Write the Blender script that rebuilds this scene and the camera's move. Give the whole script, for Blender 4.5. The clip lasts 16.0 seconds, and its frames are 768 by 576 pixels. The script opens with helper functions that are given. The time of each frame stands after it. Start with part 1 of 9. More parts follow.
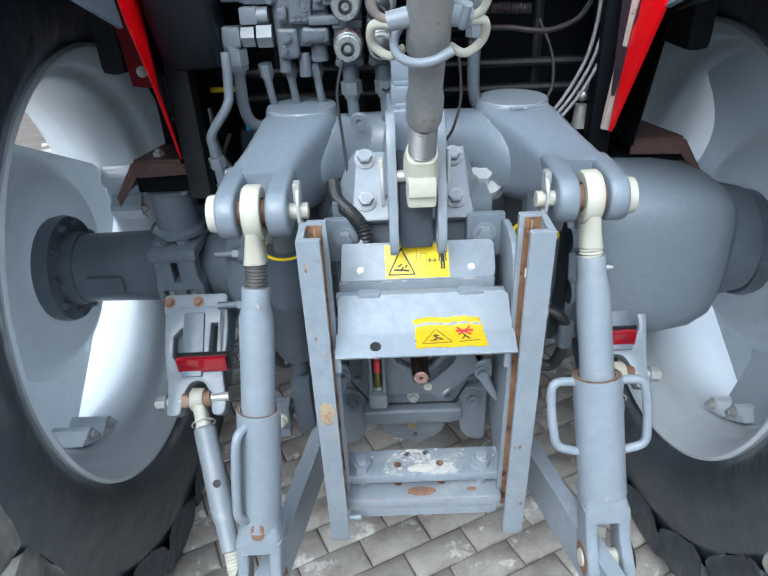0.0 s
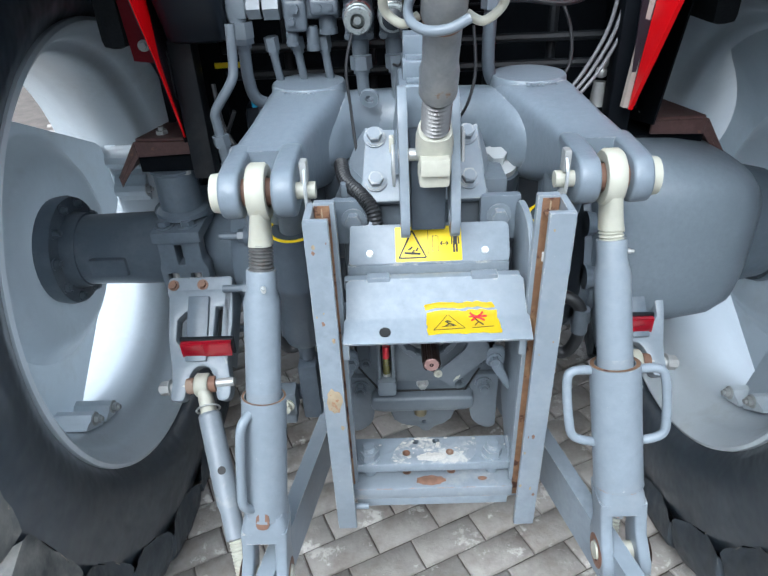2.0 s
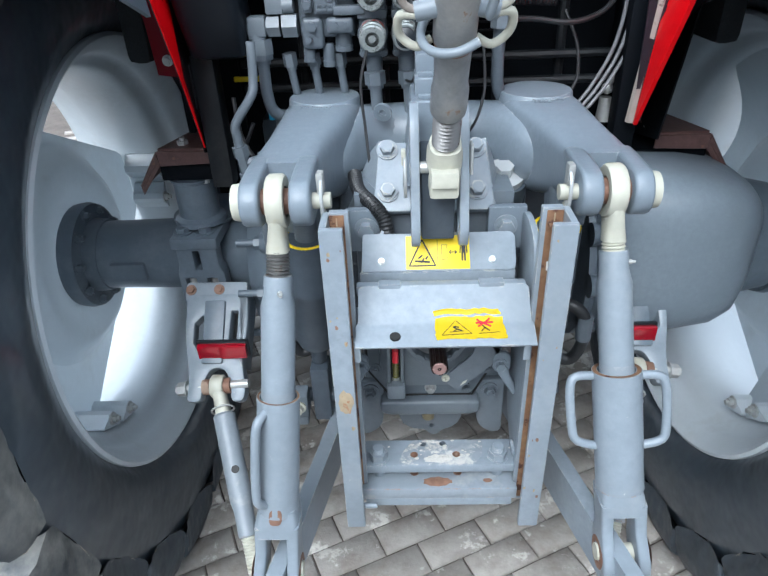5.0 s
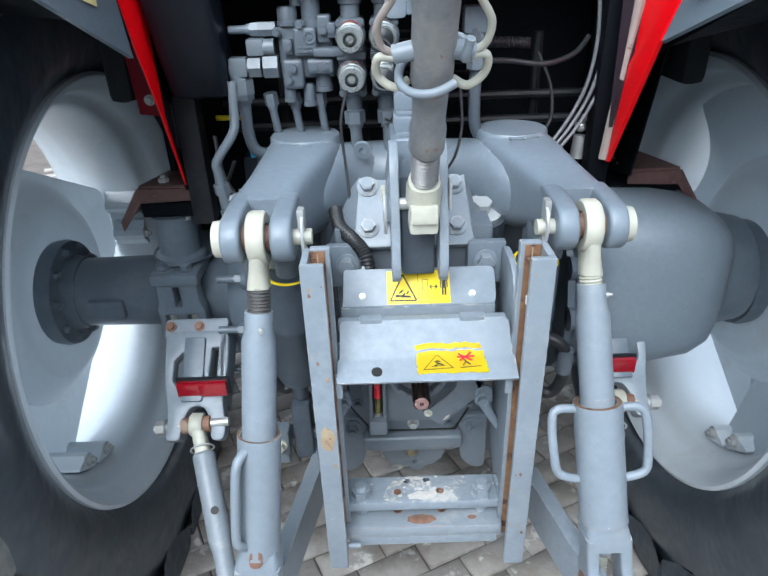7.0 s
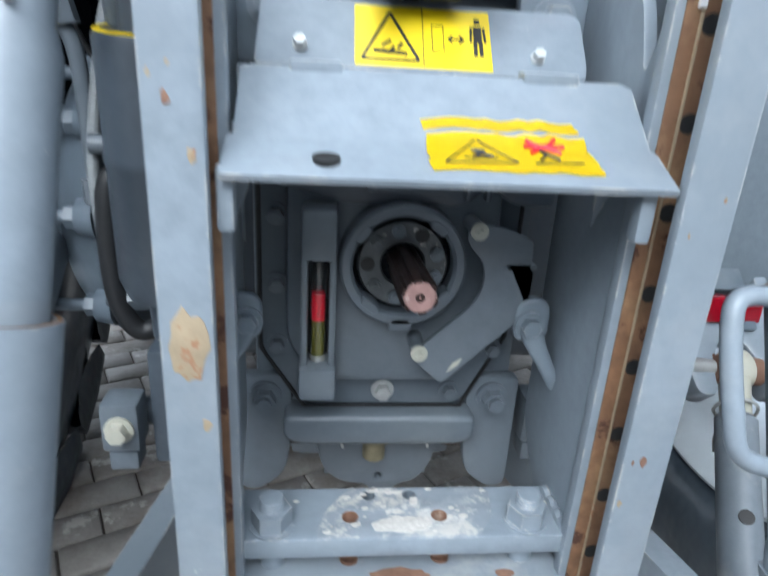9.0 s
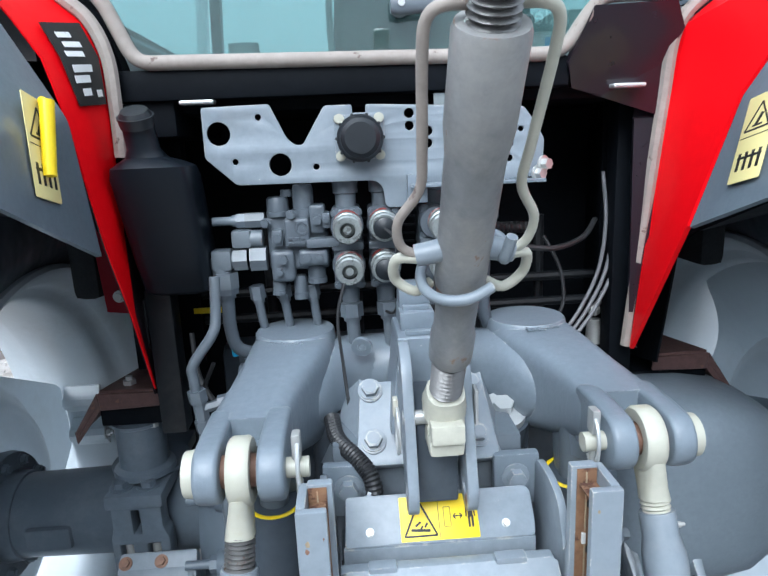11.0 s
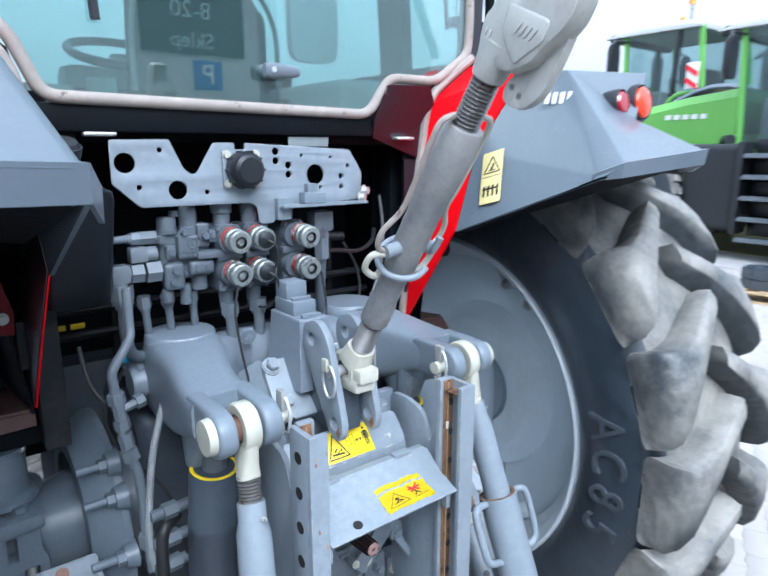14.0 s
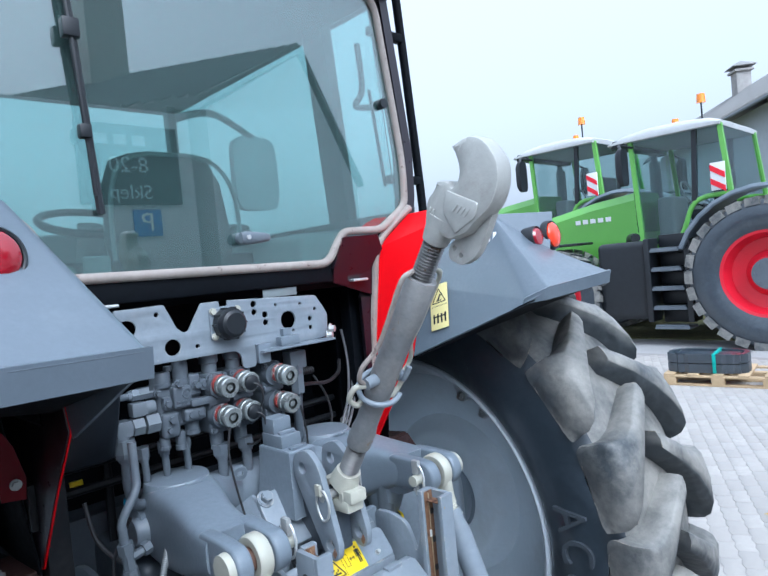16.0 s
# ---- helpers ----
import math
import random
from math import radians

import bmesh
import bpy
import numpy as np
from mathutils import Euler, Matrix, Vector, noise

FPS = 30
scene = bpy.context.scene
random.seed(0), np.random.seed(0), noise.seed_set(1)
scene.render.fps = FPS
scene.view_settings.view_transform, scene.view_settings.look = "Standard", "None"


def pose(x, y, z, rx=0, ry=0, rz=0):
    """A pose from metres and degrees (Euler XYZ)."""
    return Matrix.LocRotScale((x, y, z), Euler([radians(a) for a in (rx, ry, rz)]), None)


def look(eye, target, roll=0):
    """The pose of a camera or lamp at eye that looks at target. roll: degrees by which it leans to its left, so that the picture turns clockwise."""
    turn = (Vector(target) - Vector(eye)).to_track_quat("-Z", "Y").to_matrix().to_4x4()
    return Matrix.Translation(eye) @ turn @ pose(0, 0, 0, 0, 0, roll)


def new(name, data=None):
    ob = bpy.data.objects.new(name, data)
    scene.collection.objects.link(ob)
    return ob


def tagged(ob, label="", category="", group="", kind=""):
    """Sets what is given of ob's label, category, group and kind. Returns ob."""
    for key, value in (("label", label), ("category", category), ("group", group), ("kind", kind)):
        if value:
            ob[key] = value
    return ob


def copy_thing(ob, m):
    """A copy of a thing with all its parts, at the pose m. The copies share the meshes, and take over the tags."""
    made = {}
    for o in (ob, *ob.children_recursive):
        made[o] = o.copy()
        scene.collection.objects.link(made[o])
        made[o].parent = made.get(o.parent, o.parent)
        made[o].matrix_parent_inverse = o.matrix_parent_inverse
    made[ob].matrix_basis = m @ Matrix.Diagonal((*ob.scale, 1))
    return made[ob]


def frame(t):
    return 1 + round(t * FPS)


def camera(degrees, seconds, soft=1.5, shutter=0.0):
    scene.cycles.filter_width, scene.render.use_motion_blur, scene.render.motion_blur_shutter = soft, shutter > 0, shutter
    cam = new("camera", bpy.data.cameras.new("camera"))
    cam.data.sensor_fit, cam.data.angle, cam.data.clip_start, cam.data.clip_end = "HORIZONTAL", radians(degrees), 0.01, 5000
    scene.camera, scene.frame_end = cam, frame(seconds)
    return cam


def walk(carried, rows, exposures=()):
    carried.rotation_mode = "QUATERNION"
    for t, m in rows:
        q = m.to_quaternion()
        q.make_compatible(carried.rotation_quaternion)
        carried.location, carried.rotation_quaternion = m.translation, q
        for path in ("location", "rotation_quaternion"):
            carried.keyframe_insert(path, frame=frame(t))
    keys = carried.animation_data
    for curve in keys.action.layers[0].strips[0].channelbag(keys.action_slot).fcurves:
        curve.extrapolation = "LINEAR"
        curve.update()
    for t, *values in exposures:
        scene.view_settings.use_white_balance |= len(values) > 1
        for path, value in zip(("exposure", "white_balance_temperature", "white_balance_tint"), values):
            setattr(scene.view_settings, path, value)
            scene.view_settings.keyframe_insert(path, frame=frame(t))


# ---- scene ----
cam = camera(64.5, 16.0, shutter=0.4)

PATH = [
    (0, (-0.055, 0.253, 1.661), (-0.069, 1.97, 0.634), -2.5),
    (0.5, (-0.054, 0.258, 1.663), (-0.083, 1.971, 0.631), -3.0),
    (1, (-0.061, 0.258, 1.661), (-0.099, 1.968, 0.624), -3.1),
    (1.5, (-0.063, 0.293, 1.646), (-0.096, 1.993, 0.593), -2.8),
    (2, (-0.061, 0.288, 1.639), (-0.099, 1.978, 0.569), -2.6),
    (2.5, (-0.053, 0.277, 1.643), (-0.099, 1.958, 0.56), -2.3),
    (3, (-0.054, 0.267, 1.644), (-0.108, 1.944, 0.556), -2.2),
    (3.5, (-0.067, 0.263, 1.647), (-0.129, 1.947, 0.569), -2.1),
    (4, (-0.069, 0.252, 1.65), (-0.136, 1.946, 0.589), -2.1),
    (6.5, (-0.053, 0.245, 1.674), (-0.111, 1.984, 0.69), -2.8),
    (7, (-0.062, 0.244, 1.664), (-0.066, 2.004, 0.714), -1.9),
    (7.5, (-0.081, 0.408, 1.501), (0.071, 2.111, 0.462), 0.0),
    (8, (-0.075, 0.625, 1.128), (0.101, 2.463, 0.358), 7.5),
    (8.5, (-0.047, 0.703, 1.052), (0.139, 2.548, 0.304), 5.2),
    (9, (-0.082, 0.689, 1.104), (0.119, 2.545, 0.387), 3.4),
    (9.5, (-0.139, 0.618, 1.308), (0.048, 2.521, 0.724), 1.0),
    (10, (-0.135, 0.532, 1.562), (-0.008, 2.464, 1.062), -1.5),
    (12.3, (-0.085, 0.354, 1.71), (0.019, 2.301, 1.263), -3.0),
    (12.5, (-0.197, 0.333, 1.717), (0.047, 2.262, 1.248), -1.5),
    (13, (-0.323, 0.299, 1.706), (0.154, 2.183, 1.229), 1.3),
    (13.5, (-0.404, 0.252, 1.692), (0.401, 2.027, 1.24), -0.2),
    (14, (-0.67, 0.266, 1.724), (0.53, 1.805, 1.285), -0.1),
    (14.5, (-0.754, 0.203, 1.753), (0.631, 1.604, 1.41), -0.7),
    (15, (-0.789, 0.156, 1.777), (0.619, 1.561, 1.57), -3.0),
    (15.5, (-0.807, 0.159, 1.785), (0.573, 1.6, 1.646), -4.2),
    (16, (-0.849, 0.155, 1.788), (0.541, 1.592, 1.72), -5.3),
]
EXPOSURE = [(0.0, 1.02, 5750, 6), (7.0, 1.02, 5750, 6), (8.0, 0.91, 5780, 6), (8.5, 0.95, 5770, 6), (9.0, 1.03, 5750, 6), (10.5, 0.92, 5700, 6), (13.0, 0.94, 5500, 6), (14.0, 1.12, 5420, 8), (14.6, 0.96, 5400, 8), (16.0, 0.72, 5350, 8)]
walk(cam, [(t, look(eye, target, roll)) for t, eye, target, roll in PATH], EXPOSURE)

# ---- light ----
world = bpy.data.worlds.new("overcast_sky")
scene.world = world
world.use_nodes = True
wt = world.node_tree
wt.nodes.clear()
sky = wt.nodes.new("ShaderNodeTexSky")
sky.sky_type, sky.sun_disc = "NISHITA", False
sky.sun_elevation, sky.sun_rotation = radians(48), radians(200)
sky.air_density, sky.dust_density, sky.ozone_density = 1.0, 6.0, 1.0
grey = wt.nodes.new("ShaderNodeHueSaturation")
grey.inputs["Saturation"].default_value = 0.22
back = wt.nodes.new("ShaderNodeBackground")
back.inputs["Strength"].default_value = 0.138
wout = wt.nodes.new("ShaderNodeOutputWorld")
cloud = wt.nodes.new("ShaderNodeMix")
cloud.data_type = "RGBA"
cloud.inputs["Factor"].default_value = 0.5
cloud.inputs[7].default_value = (5.3, 5.6, 6.0, 1)
wt.links.new(sky.outputs[0], grey.inputs["Color"])
wt.links.new(grey.outputs[0], cloud.inputs[6])
# an overcast sky is brighter overhead than at the horizon
direction = wt.nodes.new("ShaderNodeTexCoord")
height = wt.nodes.new("ShaderNodeSeparateXYZ")
wt.links.new(direction.outputs["Generated"], height.inputs[0])
rise = wt.nodes.new("ShaderNodeMapRange")
rise.inputs["From Min"].default_value, rise.inputs["From Max"].default_value = 0.0, 1.0
rise.inputs["To Min"].default_value, rise.inputs["To Max"].default_value = 0.80, 1.75
wt.links.new(height.outputs["Z"], rise.inputs["Value"])
dome = wt.nodes.new("ShaderNodeVectorMath")
dome.operation = "SCALE"
wt.links.new(cloud.outputs[2], dome.inputs[0])
wt.links.new(rise.outputs["Result"], dome.inputs["Scale"])
wt.links.new(dome.outputs["Vector"], back.inputs["Color"])
wt.links.new(back.outputs[0], wout.inputs["Surface"])

sun = new("sun", bpy.data.lights.new("sun", "SUN"))
sun.data.energy, sun.data.angle, sun.data.color = 1.0, radians(40), (1.0, 0.97, 0.93)
sun.matrix_world = look((-3, -8, 10), (0, 1.5, 1))


# ---- materials ----
def material(name, color, rough=0.5, metal=0.0, vary=0.12, scale=18.0, bump=0.05, spots=None, spot_amount=0.62, spot_scale=30.0,
             dust=None, dust_amount=0.5, dust_scale=5.0, coat=0.0, island=0.0, spec=0.5, edge=None, swell=0.0, across=False, shade_under=False):
    """A surface with two scales of variation, worn spots of a second colour, settled dust and fine relief."""
    m = bpy.data.materials.new(name)
    m.use_nodes = True
    nt = m.node_tree
    bsdf = nt.nodes["Principled BSDF"]
    tex = nt.nodes.new("ShaderNodeTexCoord")
    link = nt.links.new
    # across: one pattern runs on over all the pieces
    coords = nt.nodes.new("ShaderNodeNewGeometry").outputs["Position"] if across else tex.outputs["Object"]

    def noise_at(sc, detail, rough_=0.55):
        n = nt.nodes.new("ShaderNodeTexNoise")
        n.inputs["Scale"].default_value, n.inputs["Detail"].default_value, n.inputs["Roughness"].default_value = sc, detail, rough_
        link(coords, n.inputs["Vector"])
        return n

    def mixed(fac, a, b):
        mx = nt.nodes.new("ShaderNodeMix")
        mx.data_type = "RGBA"
        link(fac, mx.inputs["Factor"])
        for sock, v in ((mx.inputs[6], a), (mx.inputs[7], b)):
            if isinstance(v, tuple):
                sock.default_value = (*v, 1)
            else:
                link(v, sock)
        return mx.outputs[2]

    def ramp(fac, lo, hi):
        r = nt.nodes.new("ShaderNodeMapRange")
        r.inputs["From Min"].default_value, r.inputs["From Max"].default_value = lo, hi
        link(fac, r.inputs["Value"])
        return r.outputs["Result"]

    big, fine = noise_at(scale * 0.22, 3), noise_at(scale * 3, 5, 0.65)
    low, high = tuple(max(0, c * (1 - vary)) for c in color), tuple(min(1, c * (1 + vary)) for c in color)
    base = mixed(ramp(big.outputs["Fac"], 0.3, 0.7), low, high)
    base = mixed(ramp(fine.outputs["Fac"], 0.35, 0.75), base, mixed(fine.outputs["Fac"], low, low)) if vary else base
    if island:
        geo = nt.nodes.new("ShaderNodeNewGeometry")
        info = nt.nodes.new("ShaderNodeObjectInfo")
        add = nt.nodes.new("ShaderNodeMath")
        add.operation = "ADD"
        link(geo.outputs["Random Per Island"], add.inputs[0])
        link(info.outputs["Random"], add.inputs[1])
        fr = nt.nodes.new("ShaderNodeMath")
        fr.operation = "FRACT"
        link(add.outputs[0], fr.inputs[0])
        base = mixed(ramp(fr.outputs[0], 0.0, 1.0 / island), base, tuple(c * 0.86 for c in color))
    if dust:
        dn = noise_at(dust_scale, 6, 0.7)
        lies = ramp(dn.outputs["Fac"], 1 - dust_amount - 0.12, 1 - dust_amount + 0.18)
        if shade_under:
            # thins the dust on what faces the ground, to paint in its shade
            gn2, sep, both = nt.nodes.new("ShaderNodeNewGeometry"), nt.nodes.new("ShaderNodeSeparateXYZ"), nt.nodes.new("ShaderNodeMath")
            both.operation = "MULTIPLY"
            link(gn2.outputs["Normal"], sep.inputs[0])
            link(lies, both.inputs[0])
            link(ramp(sep.outputs["Z"], -0.3, 0.05), both.inputs[1])
            lies = both.outputs[0]
        base = mixed(lies, base, dust)
    rough_out = None
    if edge:
        # paint chipped off along sharp edges
        bev, gn_ = nt.nodes.new("ShaderNodeBevel"), nt.nodes.new("ShaderNodeNewGeometry")
        bev.samples = 4
        bev.inputs["Radius"].default_value = 0.0035
        dot = nt.nodes.new("ShaderNodeVectorMath")
        dot.operation = "DOT_PRODUCT"
        link(bev.outputs["Normal"], dot.inputs[0])
        link(gn_.outputs["Normal"], dot.inputs[1])
        en = noise_at(32, 6, 0.7)
        mul = nt.nodes.new("ShaderNodeMath")
        mul.operation = "MULTIPLY"
        link(ramp(dot.outputs["Value"], 0.99, 0.90), mul.inputs[0])
        link(ramp(en.outputs["Fac"], 0.50, 0.60), mul.inputs[1])
        base = mixed(mul.outputs[0], base, edge)
    if spots:
        sn = noise_at(spot_scale, 8, 0.7)
        mask = ramp(sn.outputs["Fac"], spot_amount, spot_amount + 0.05)
        base = mixed(mask, base, spots)
        rr = nt.nodes.new("ShaderNodeMapRange")
        rr.inputs["To Min"].default_value, rr.inputs["To Max"].default_value = rough, 0.9
        link(mask, rr.inputs["Value"])
        rough_out = rr.outputs["Result"]
    link(base, bsdf.inputs["Base Color"])
    bsdf.inputs["Metallic"].default_value, bsdf.inputs["Specular IOR Level"].default_value = metal, spec
    bsdf.inputs["Coat Weight"].default_value = coat
    bsdf.inputs["Coat Roughness"].default_value = 0.08
    if rough_out:
        link(rough_out, bsdf.inputs["Roughness"])
    else:
        rr = nt.nodes.new("ShaderNodeMapRange")
        rr.inputs["To Min"].default_value, rr.inputs["To Max"].default_value = max(0.03, rough - 0.1), min(1, rough + 0.12)
        link(fine.outputs["Fac"], rr.inputs["Value"])
        link(rr.outputs["Result"], bsdf.inputs["Roughness"])
    if bump:
        b = nt.nodes.new("ShaderNodeBump")
        if swell:
            wide = nt.nodes.new("ShaderNodeBump")
            wide.inputs["Strength"].default_value, wide.inputs["Distance"].default_value = swell, 0.03
            link(noise_at(11, 2).outputs["Fac"], wide.inputs["Height"])
            link(wide.outputs["Normal"], b.inputs["Normal"])
        b.inputs["Strength"].default_value, b.inputs["Distance"].default_value = bump, 0.004
        link(fine.outputs["Fac"], b.inputs["Height"])
        link(b.outputs["Normal"], bsdf.inputs["Normal"])
    return m


def glass(name, tint, rough=0.0, ior=1.45, clear=1.0):
    m = bpy.data.materials.new(name)
    m.use_nodes = True
    b = m.node_tree.nodes["Principled BSDF"]
    b.inputs["Base Color"].default_value = (*tint, 1)
    b.inputs["Transmission Weight"].default_value, b.inputs["Roughness"].default_value, b.inputs["IOR"].default_value = clear, rough, ior
    return m


LINK_BASE = (0.215, 0.222, 0.23)
RUST = (0.30, 0.105, 0.035)
GREY = material("hitch_grey_paint", (0.215, 0.25, 0.285), 0.38, spots=(0.55, 0.55, 0.53), spot_amount=0.69, spot_scale=48, vary=0.13, bump=0.10, dust=(0.27, 0.295, 0.315), dust_amount=0.34, dust_scale=6, edge=(0.46, 0.45, 0.42))
GREYW = material("worn_grey_paint", (0.22, 0.25, 0.28), 0.42, spots=RUST, spot_amount=0.70, spot_scale=24, vary=0.1, bump=0.12, dust=(0.46, 0.45, 0.42), dust_amount=0.33, dust_scale=9, edge=(0.30, 0.12, 0.05))
LINKW = material("weathered_link_steel", LINK_BASE, 0.42, spots=(0.25, 0.14, 0.085), spot_amount=0.635, spot_scale=14, vary=0.26, bump=0.2, dust=(0.36, 0.35, 0.33), dust_amount=0.42, dust_scale=7, edge=(0.28, 0.13, 0.07))
CAST = material("cast_grey_paint", (0.172, 0.206, 0.242), 0.36, vary=0.1, bump=0.22, scale=26, spots=(0.5, 0.5, 0.5), spot_amount=0.715, spot_scale=40, edge=(0.36, 0.39, 0.41))
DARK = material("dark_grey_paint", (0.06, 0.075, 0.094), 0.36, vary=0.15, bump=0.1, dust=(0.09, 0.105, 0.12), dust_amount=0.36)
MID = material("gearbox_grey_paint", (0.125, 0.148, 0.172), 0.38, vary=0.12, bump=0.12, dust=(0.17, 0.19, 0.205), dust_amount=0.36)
RIM = material("silver_rim_paint", (0.56, 0.615, 0.655), 0.32, metal=0.0, vary=0.05, bump=0.02, dust=(0.46, 0.49, 0.50), dust_amount=0.34, dust_scale=4, spots=(0.33, 0.19, 0.11), spot_amount=0.70, spot_scale=7)
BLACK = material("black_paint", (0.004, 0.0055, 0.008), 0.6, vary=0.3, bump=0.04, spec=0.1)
PLASTIC = material("black_plastic", (0.011, 0.014, 0.018), 0.4, vary=0.2, bump=0.05, scale=60)
FRAME = material("dark_steel_frame", (0.010, 0.012, 0.015), 0.45, vary=0.25, bump=0.1, dust=(0.04, 0.04, 0.04), dust_amount=0.4, spec=0.3)
BROWN = material("rusty_brown_steel", (0.10, 0.055, 0.05), 0.4, vary=0.3, bump=0.3, spots=(0.2, 0.11, 0.08), spot_amount=0.6)
RUBBER = material("tyre_rubber", (0.040, 0.054, 0.070), 0.30, vary=0.25, bump=0.06, scale=7, dust=(0.072, 0.09, 0.11), dust_amount=0.36, dust_scale=3, spots=(0.26, 0.26, 0.25), spot_amount=0.685, spot_scale=22, swell=0.25, spec=0.7, coat=0.35)
RAISED = material("scuffed_raised_rubber", (0.06, 0.072, 0.086), 0.5, vary=0.3, bump=0.15)
TREAD = material("dusty_tread_rubber", (0.060, 0.070, 0.078), 0.5, vary=0.35, bump=0.45, scale=9, edge=(0.42, 0.36, 0.28), dust=(0.285, 0.275, 0.25), dust_amount=0.56, dust_scale=5, spots=(0.38, 0.33, 0.25), spot_amount=0.68, spot_scale=13, swell=0.5, shade_under=True)
# tread rubber without the dust coat: the lower lugs' shade is in its colour
SHADETREAD = material("shaded_tread_rubber", (0.045, 0.056, 0.068), 0.4, vary=0.3, bump=0.3, scale=9, edge=(0.40, 0.35, 0.28), spots=(0.3, 0.27, 0.22), spot_amount=0.70, spot_scale=16, swell=0.4)
RED = material("red_paint", (0.86, 0.001, 0.006), 0.4, vary=0.03, bump=0.0, spec=0.12)
# the red paint darkened, with the wheel arch's shade in its colour
SHADERED = material("shaded_red_paint", (0.17, 0.002, 0.010), 0.4, vary=0.08, bump=0.02, spec=0.2)
FENDER = material("grey_fender_plastic", (0.115, 0.143, 0.172), 0.34, vary=0.06, bump=0.05, scale=40, dust=(0.155, 0.185, 0.212), dust_amount=0.38, coat=0.35)
AXLE = material("axle_grey_paint", (0.125, 0.155, 0.188), 0.36, vary=0.14, bump=0.12, dust=(0.20, 0.22, 0.24), dust_amount=0.34, spots=(0.36, 0.37, 0.37), spot_amount=0.74, spot_scale=34)
CREAM = material("cream_zinc_casting", (0.47, 0.465, 0.39), 0.38, vary=0.1, bump=0.15, dust=(0.40, 0.34, 0.2), dust_amount=0.30, dust_scale=18)
ZINC = material("zinc_plated_steel", (0.50, 0.51, 0.50), 0.36, metal=0.5, vary=0.12, bump=0.05)
STEEL = material("bright_steel", (0.60, 0.62, 0.62), 0.34, metal=0.5, vary=0.1, bump=0.05)
THREAD = material("greasy_thread", (0.17, 0.168, 0.165), 0.36, metal=0.55, vary=0.2, bump=0.1, spots=(0.12, 0.07, 0.04), spot_amount=0.6)
RUSTY = material("bare_rusty_steel", (0.22, 0.12, 0.08), 0.6, metal=0.1, vary=0.35, bump=0.3, spots=(0.34, 0.25, 0.19), spot_amount=0.57, spot_scale=12)
RAWWOOD = material("worn_tan_groove", (0.20, 0.105, 0.055), 0.6, vary=0.35, bump=0.3, spots=(0.07, 0.03, 0.02), spot_amount=0.56, spot_scale=22, dust=(0.36, 0.23, 0.12), dust_amount=0.4, dust_scale=9)
YELLOW = material("yellow_decal", (0.86, 0.63, 0.0), 0.4, vary=0.02, bump=0.02)
PALEYELLOW = material("pale_yellow_decal", (0.78, 0.68, 0.30), 0.45, vary=0.03, bump=0.02)
INK = material("black_ink", (0.015, 0.015, 0.015), 0.5, vary=0.1, bump=0)
REDINK = material("red_ink", (0.75, 0.01, 0.03), 0.5, vary=0.05, bump=0)
WHITE = material("white_plastic", (0.75, 0.76, 0.76), 0.4, vary=0.04, bump=0.02)
BOTTLE = material("smooth_black_plastic", (0.007, 0.010, 0.015), 0.36, vary=0.15, bump=0.03, spec=0.28)
SEAL = material("weathered_rubber_seal", (0.33, 0.29, 0.26), 0.7, vary=0.2, bump=0.2, spots=(0.14, 0.1, 0.09), spot_amount=0.6)
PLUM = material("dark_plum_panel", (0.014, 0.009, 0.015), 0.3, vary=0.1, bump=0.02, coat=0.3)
HOSE = material("black_hose", (0.02, 0.021, 0.023), 0.45, vary=0.2, bump=0.1)
BANDRED = material("dull_red_band", (0.33, 0.05, 0.04), 0.5, vary=0.3, bump=0.05, spots=(0.4, 0.4, 0.4), spot_amount=0.52)
TAN = material("bare_tan_filler", (0.33, 0.26, 0.17), 0.7, vary=0.25, bump=0.25, spots=(0.30, 0.16, 0.09), spot_amount=0.56, spot_scale=40)
SIDEGLASS = glass("pale_side_glass", (0.80, 0.90, 0.90))
LENS = material("red_lens", (0.30, 0.002, 0.012), 0.12, vary=0.1, bump=0.0, coat=1.0)
BLUE = material("blue_plastic", (0.03, 0.33, 0.55), 0.35, vary=0.05, bump=0)
GLASS = glass("tinted_window_glass", (0.37, 0.59, 0.57), 0.0, 2.3, 0.95)
CLEAR = glass("sight_glass", (0.95, 0.97, 0.97))
SEAT = material("dark_seat_cloth", (0.012, 0.016, 0.02), 0.85, vary=0.25, bump=0.3, scale=80)
TRIMGREY = material("cab_trim_plastic", (0.2, 0.23, 0.24), 0.6, vary=0.1, bump=0.05)
GREEN = material("green_paint", (0.15, 0.42, 0.07), 0.3, vary=0.04, bump=0.0, coat=0.4)
WHEELRED = material("red_wheel_paint", (0.62, 0.01, 0.03), 0.35, vary=0.05, bump=0.0)
PAVER = material("concrete_paver", (0.40, 0.375, 0.345), 0.75, vary=0.25, bump=1.0, scale=14, island=0.9, dust=(0.150, 0.122, 0.102), dust_amount=0.46, dust_scale=3.0, spots=(0.56, 0.54, 0.50), spot_amount=0.57, spot_scale=8, across=True)
YARDPAVER = material("pale_yard_paver", (0.41, 0.385, 0.355), 0.85, vary=0.08, bump=0.5, scale=9, island=1.6, dust=(0.32, 0.305, 0.29), dust_amount=0.36, dust_scale=0.9, across=True)
YARDSAND = material("pale_joint_sand", (0.315, 0.30, 0.285), 0.95, vary=0.15, bump=0.3, scale=20)
